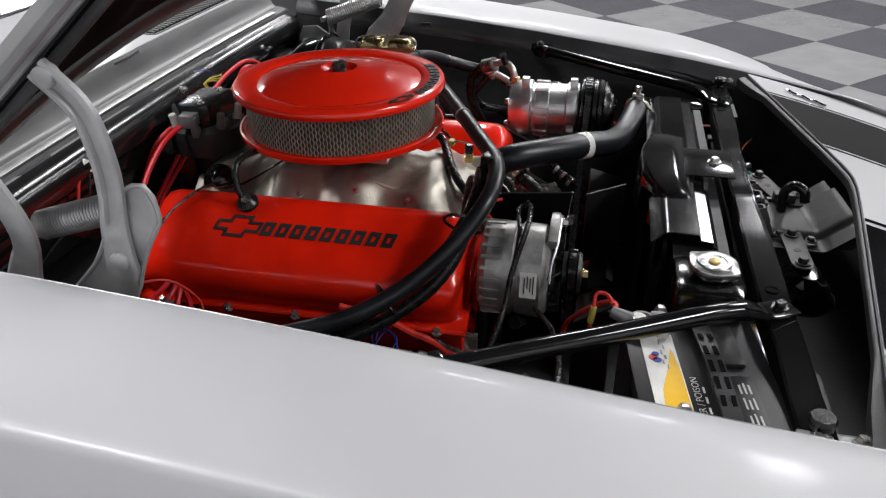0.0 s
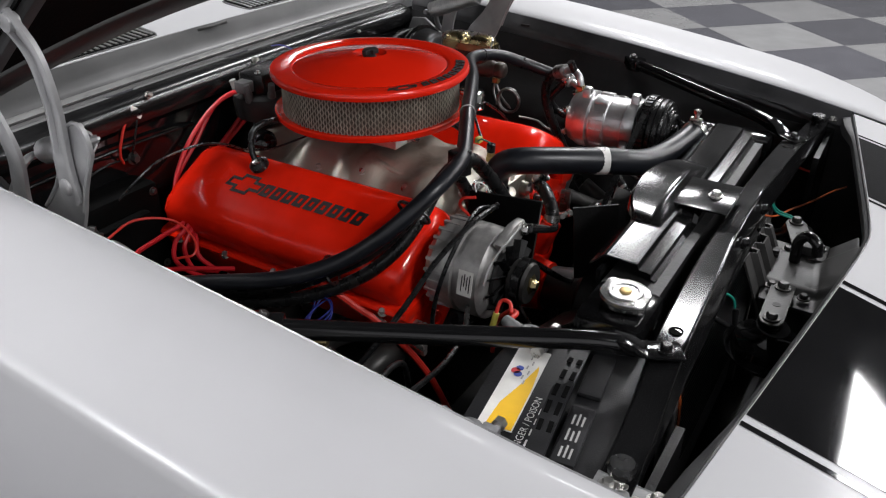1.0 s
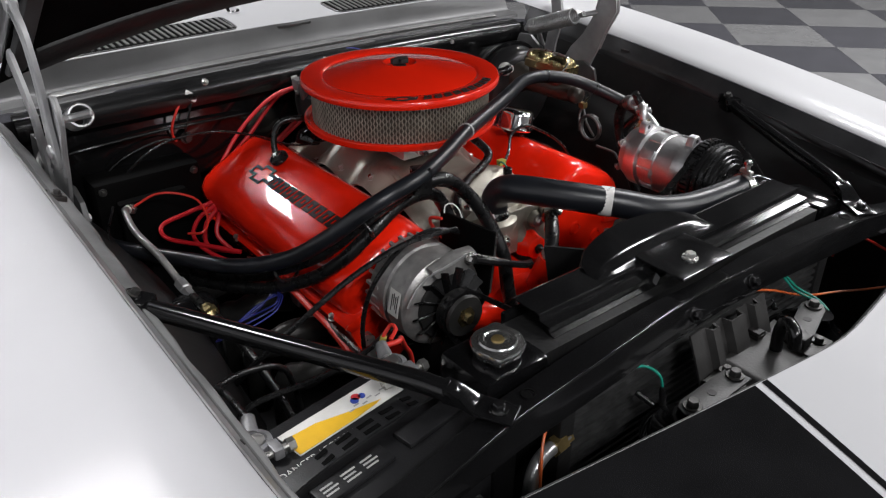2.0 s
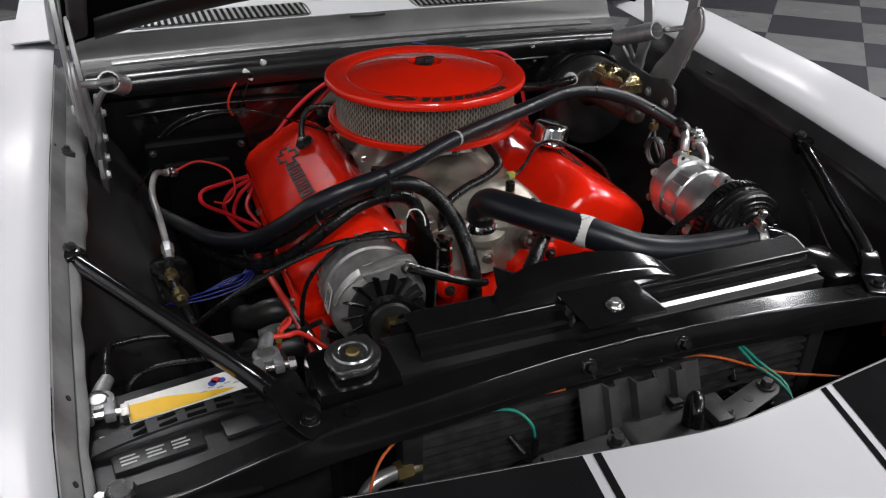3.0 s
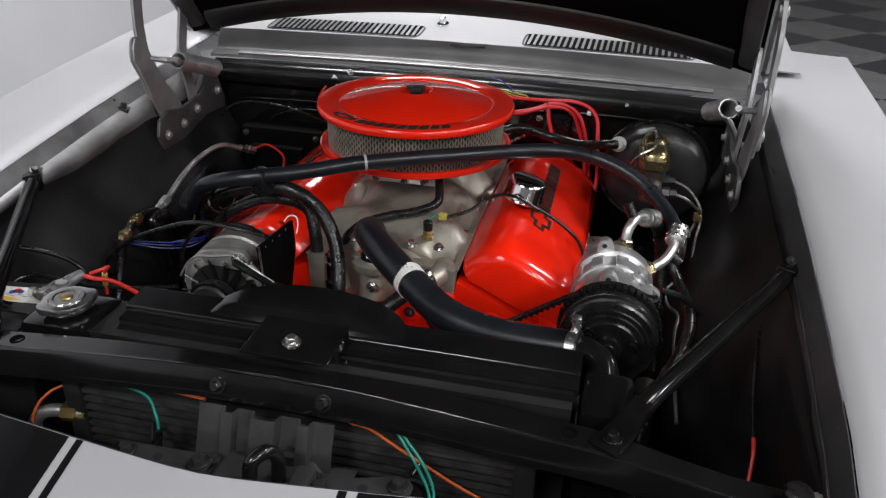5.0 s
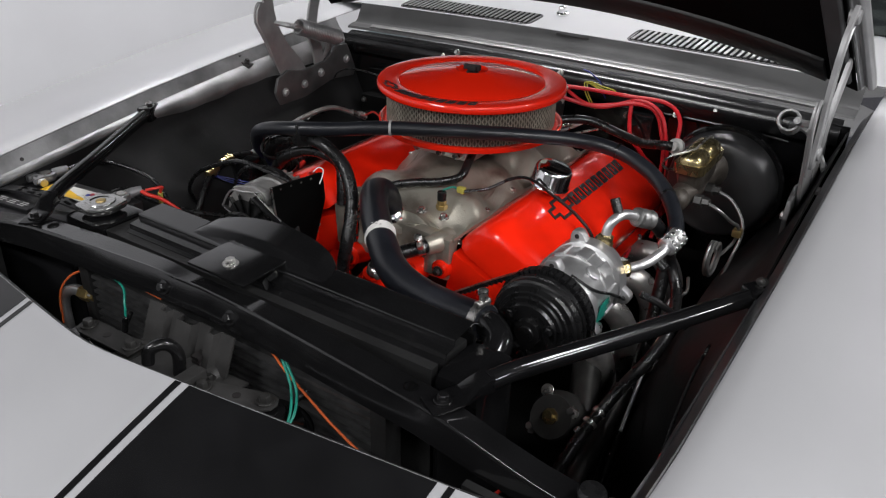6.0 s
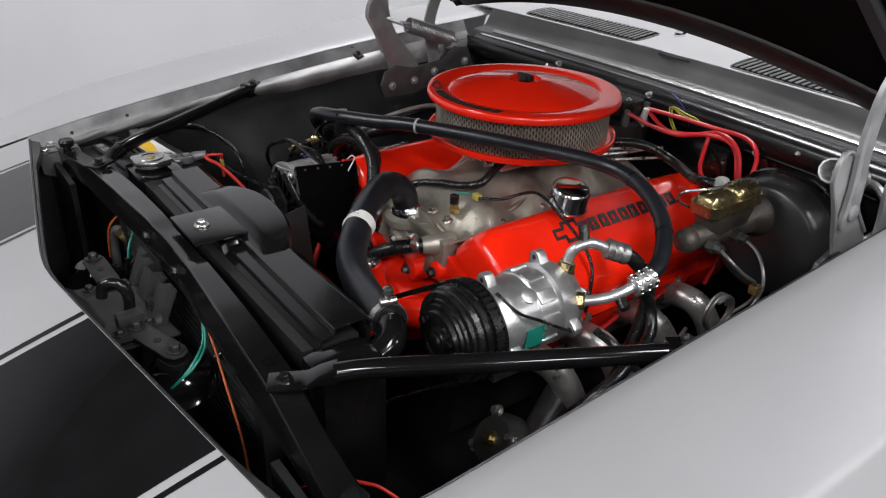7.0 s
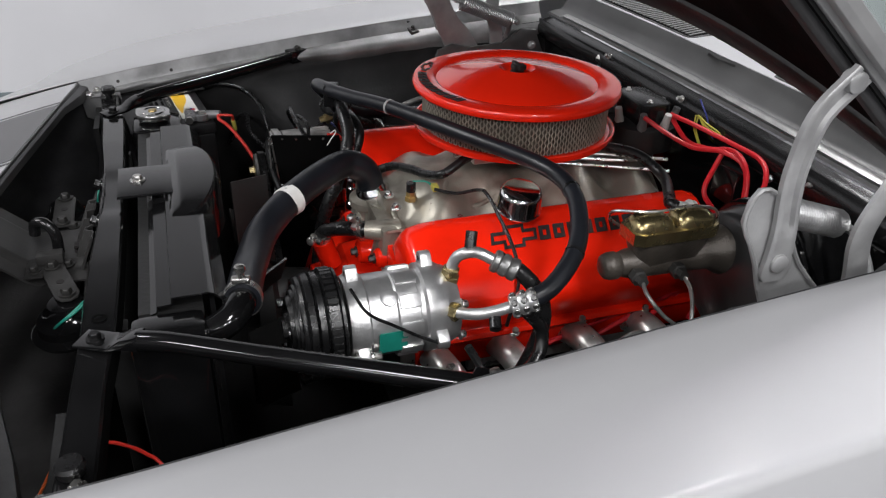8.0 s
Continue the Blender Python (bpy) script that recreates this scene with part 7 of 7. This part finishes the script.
    wire([(0.074, 0.495, 0.913), (0.07, 0.485, 0.92), (0.064, 0.465, 0.92)], 0.0015, WIREGREEN, "thin teal green wire in the engine bay")
    wire([(-0.147, 0.374, 0.930), (-0.140, 0.380, 0.938), (-0.128, 0.379, 0.938), (-0.122, 0.370, 0.930), (-0.122, 0.362, 0.918)], 0.0011, LABEL, "thin white wire loop")
    wire([(0.566, 0.33, 0.885), (0.562, 0.29, 0.860), (0.560, 0.25, 0.825), (0.562, 0.205, 0.790)], 0.0022, RUBBER, "thin black wire on the inner fender")
    wire([(0.562, 0.206, 0.791), (0.562, 0.188, 0.780), (0.558, 0.160, 0.745)], 0.0028, WIRERED, "short red wire end on the inner fender")
    wire([(-0.155, 0.37, 0.925), (-0.16, 0.39, 0.92), (-0.15, 0.40, 0.90), (-0.14, 0.385, 0.88)], 0.0026, WIRERED, "short red wire by the alternator")
    wire([(-0.15, 0.335, 0.915), (-0.20, 0.34, 0.932), (-0.262, 0.33, 0.925), (-0.305, 0.335, 0.88), (-0.318, 0.345, 0.82), (-0.315, 0.35, 0.76)], 0.0034, RUBBER, "black braided wire beside the alternator")
    wire([(-0.33, 0.47, 0.78), (-0.315, 0.44, 0.76), (-0.30, 0.41, 0.735), (-0.285, 0.385, 0.71)], 0.0055, STEEL, "bright steel dipstick tube", "engine bay wires", "dipstick_tube")
    # driver side lines low in the bay
    wire([(0.445, -0.036, 0.835), (0.452, 0.000, 0.838), (0.464, 0.026, 0.834), (0.478, 0.042, 0.832), (0.489, 0.053, 0.829), (0.510, 0.070, 0.812), (0.535, 0.085, 0.780), (0.560, 0.095, 0.73)], 0.0022, WIRERED, "short red wire behind the core support")
    wire([(0.438, 0.425, 0.868), (0.475, 0.435, 0.852), (0.514, 0.465, 0.80), (0.528, 0.484, 0.74), (0.526, 0.461, 0.70), (0.515, 0.463, 0.66), (0.50, 0.44, 0.56)], 0.0055, RUBBER, "thin black hose beside the compressor", "engine bay hoses", "small_hose")
    ps = hose_thing("discharge_hose", [(0.449, 0.487, 0.925), (0.448, 0.52, 0.88), (0.470, 0.50, 0.845), (0.488, 0.43, 0.825), (0.480, 0.385, 0.795), (0.458, 0.36, 0.755), (0.437, 0.325, 0.715), (0.425, 0.275, 0.685), (0.41, 0.22, 0.63)], 0.009, RUBBER, "black hose curling down from the compressor")
    for k in range(3):
        bm = BM()
        band(bm, (0.437 - 0.006 * k, 0.325 - 0.016 * k, 0.715 - 0.011 * k), (-0.3, -0.75, -0.5), 0.0092, 0.007, 0.0016)
        part("crimp", bm, STEEL, ps, "bright crimped ferrule")
    sb = thing("steering_box", "dark steering box with a bright adjuster nut", "steering box", (0.365, 0.33, 0.60))
    bm = BM()
    turned(bm, (0.372, 0.345, 0.655), (-0.1, -0.6, 0.5), [(0, 0.045), (0.02, 0.044), (0.03, 0.036), (0.04, 0.034)], 24)
    cyl(bm, (0.40, 0.36, 0.66), (0.36, 0.46, 0.70), 0.024, 16)
    part("housing", bm, DARKSTEEL, sb)
    bm = BM()
    turned(bm, (0.368, 0.321, 0.675), (-0.1, -0.6, 0.5), [(0, 0.018), (0.004, 0.018), (0.0041, 0.013), (0.012, 0.013), (0.0121, 0.007), (0.020, 0.007)], 8)
    part("adjuster_nut", bm, GOLD, sb, "gold zinc adjuster nut", smooth=False)
    for bx, by, bz in ((0.345, 0.345, 0.70), (0.395, 0.33, 0.69), (0.34, 0.31, 0.65)):
        part("bolt", bolt(BM(), (bx, by, bz), (-0.1, -0.6, 0.6), 0.007, 0.01), STEEL, sb)
    bm = BM()
    cyl(bm, (0.43, 0.24, 0.60), (0.44, 0.42, 0.70), 0.018, 16)
    solo("steering_shaft", bm, DARKSTEEL, "dark steel steering shaft", "shaft")


def fender_bits():
    for s in (-1, 1):
        if s < 0:
            t = thing("hood_bumper_clip", "small dark steel clip on the fender flange", "clip", (s * 0.612, 0.665, 0.99))
            bm = BM()
            m = Matrix.Translation((s * 0.612, 0.665, 0.985)) @ pose(0, 0, 0, 0, 18, 20)
            box(bm, (-0.020, -0.011, -0.006), (0.016, 0.011, 0.003), m)
            box(bm, (-0.024, -0.007, -0.004), (-0.012, 0.007, 0.014), m)
            part("clip", bm, DARKSTEEL, t, bevel=0.002)
            part("bolt", bolt(BM(), (s * 0.606, 0.665, 0.988), (0.3, 0, 1), 0.005, 0.006), DARKSTEEL, t)
        else:
            bm = BM()
            box(bm, (s * 0.6075 - 0.002, 0.655, 0.988), (s * 0.6075 + 0.002, 0.677, 0.993))
            solo("flange_slot", bm, DECAL, "dark slot cut in the fender flange", "slot")
        for y, x in ((-0.03, 0.585), (0.0, 0.575)):
            bm = BM()
            bolt(bm, (s * x, y - 0.01, 0.897), r=0.006)
            solo("fender_bolt", bm, STEEL, "bright hex bolt at the fender corner", "bolt", "fender bolts")
        bm = BM()
        disc(bm, (s * 0.6040, 0.145, 0.928), (-s, 0, 0.5), 0.005, 0.0016, 14)
        solo("drain_hole", bm, DECAL, "dark round hole in the fender flange", "hole", "flange holes")
    t = thing("script_badge", "chrome script badge on the nose", "badge", (0.490, -0.178, 0.9))
    bm = BM()
    pts = [Vector((0.505 - 0.0034 * k + 0.004 * math.sin(k * 1.7), -0.143 - 0.007 * k, 0.9105 - 0.0016 * k)) for k in range(12)]
    tube(bm, pts, 0.003, 8, 3)
    part("script", bm, CHROME, t)
    bm = BM()
    turned(bm, (-0.083, 1.185, 1.078), (0, -0.2, 1), [(0, 0.014), (0.008, 0.014), (0.010, 0.008), (0.022, 0.008), (0.024, 0.004)], 18)
    solo("wiper_pivot", bm, CHROME, "chrome wiper pivot on the cowl", "wiper pivot")


breather_cap()
pcv()
distributor()
leads()
alternator_details()
belts()
compressor_details()
brake_details()
battery_details()
front_cavity()
passenger_side()
fender_bits()
floor_tiles(tile_places, tile_meshes)
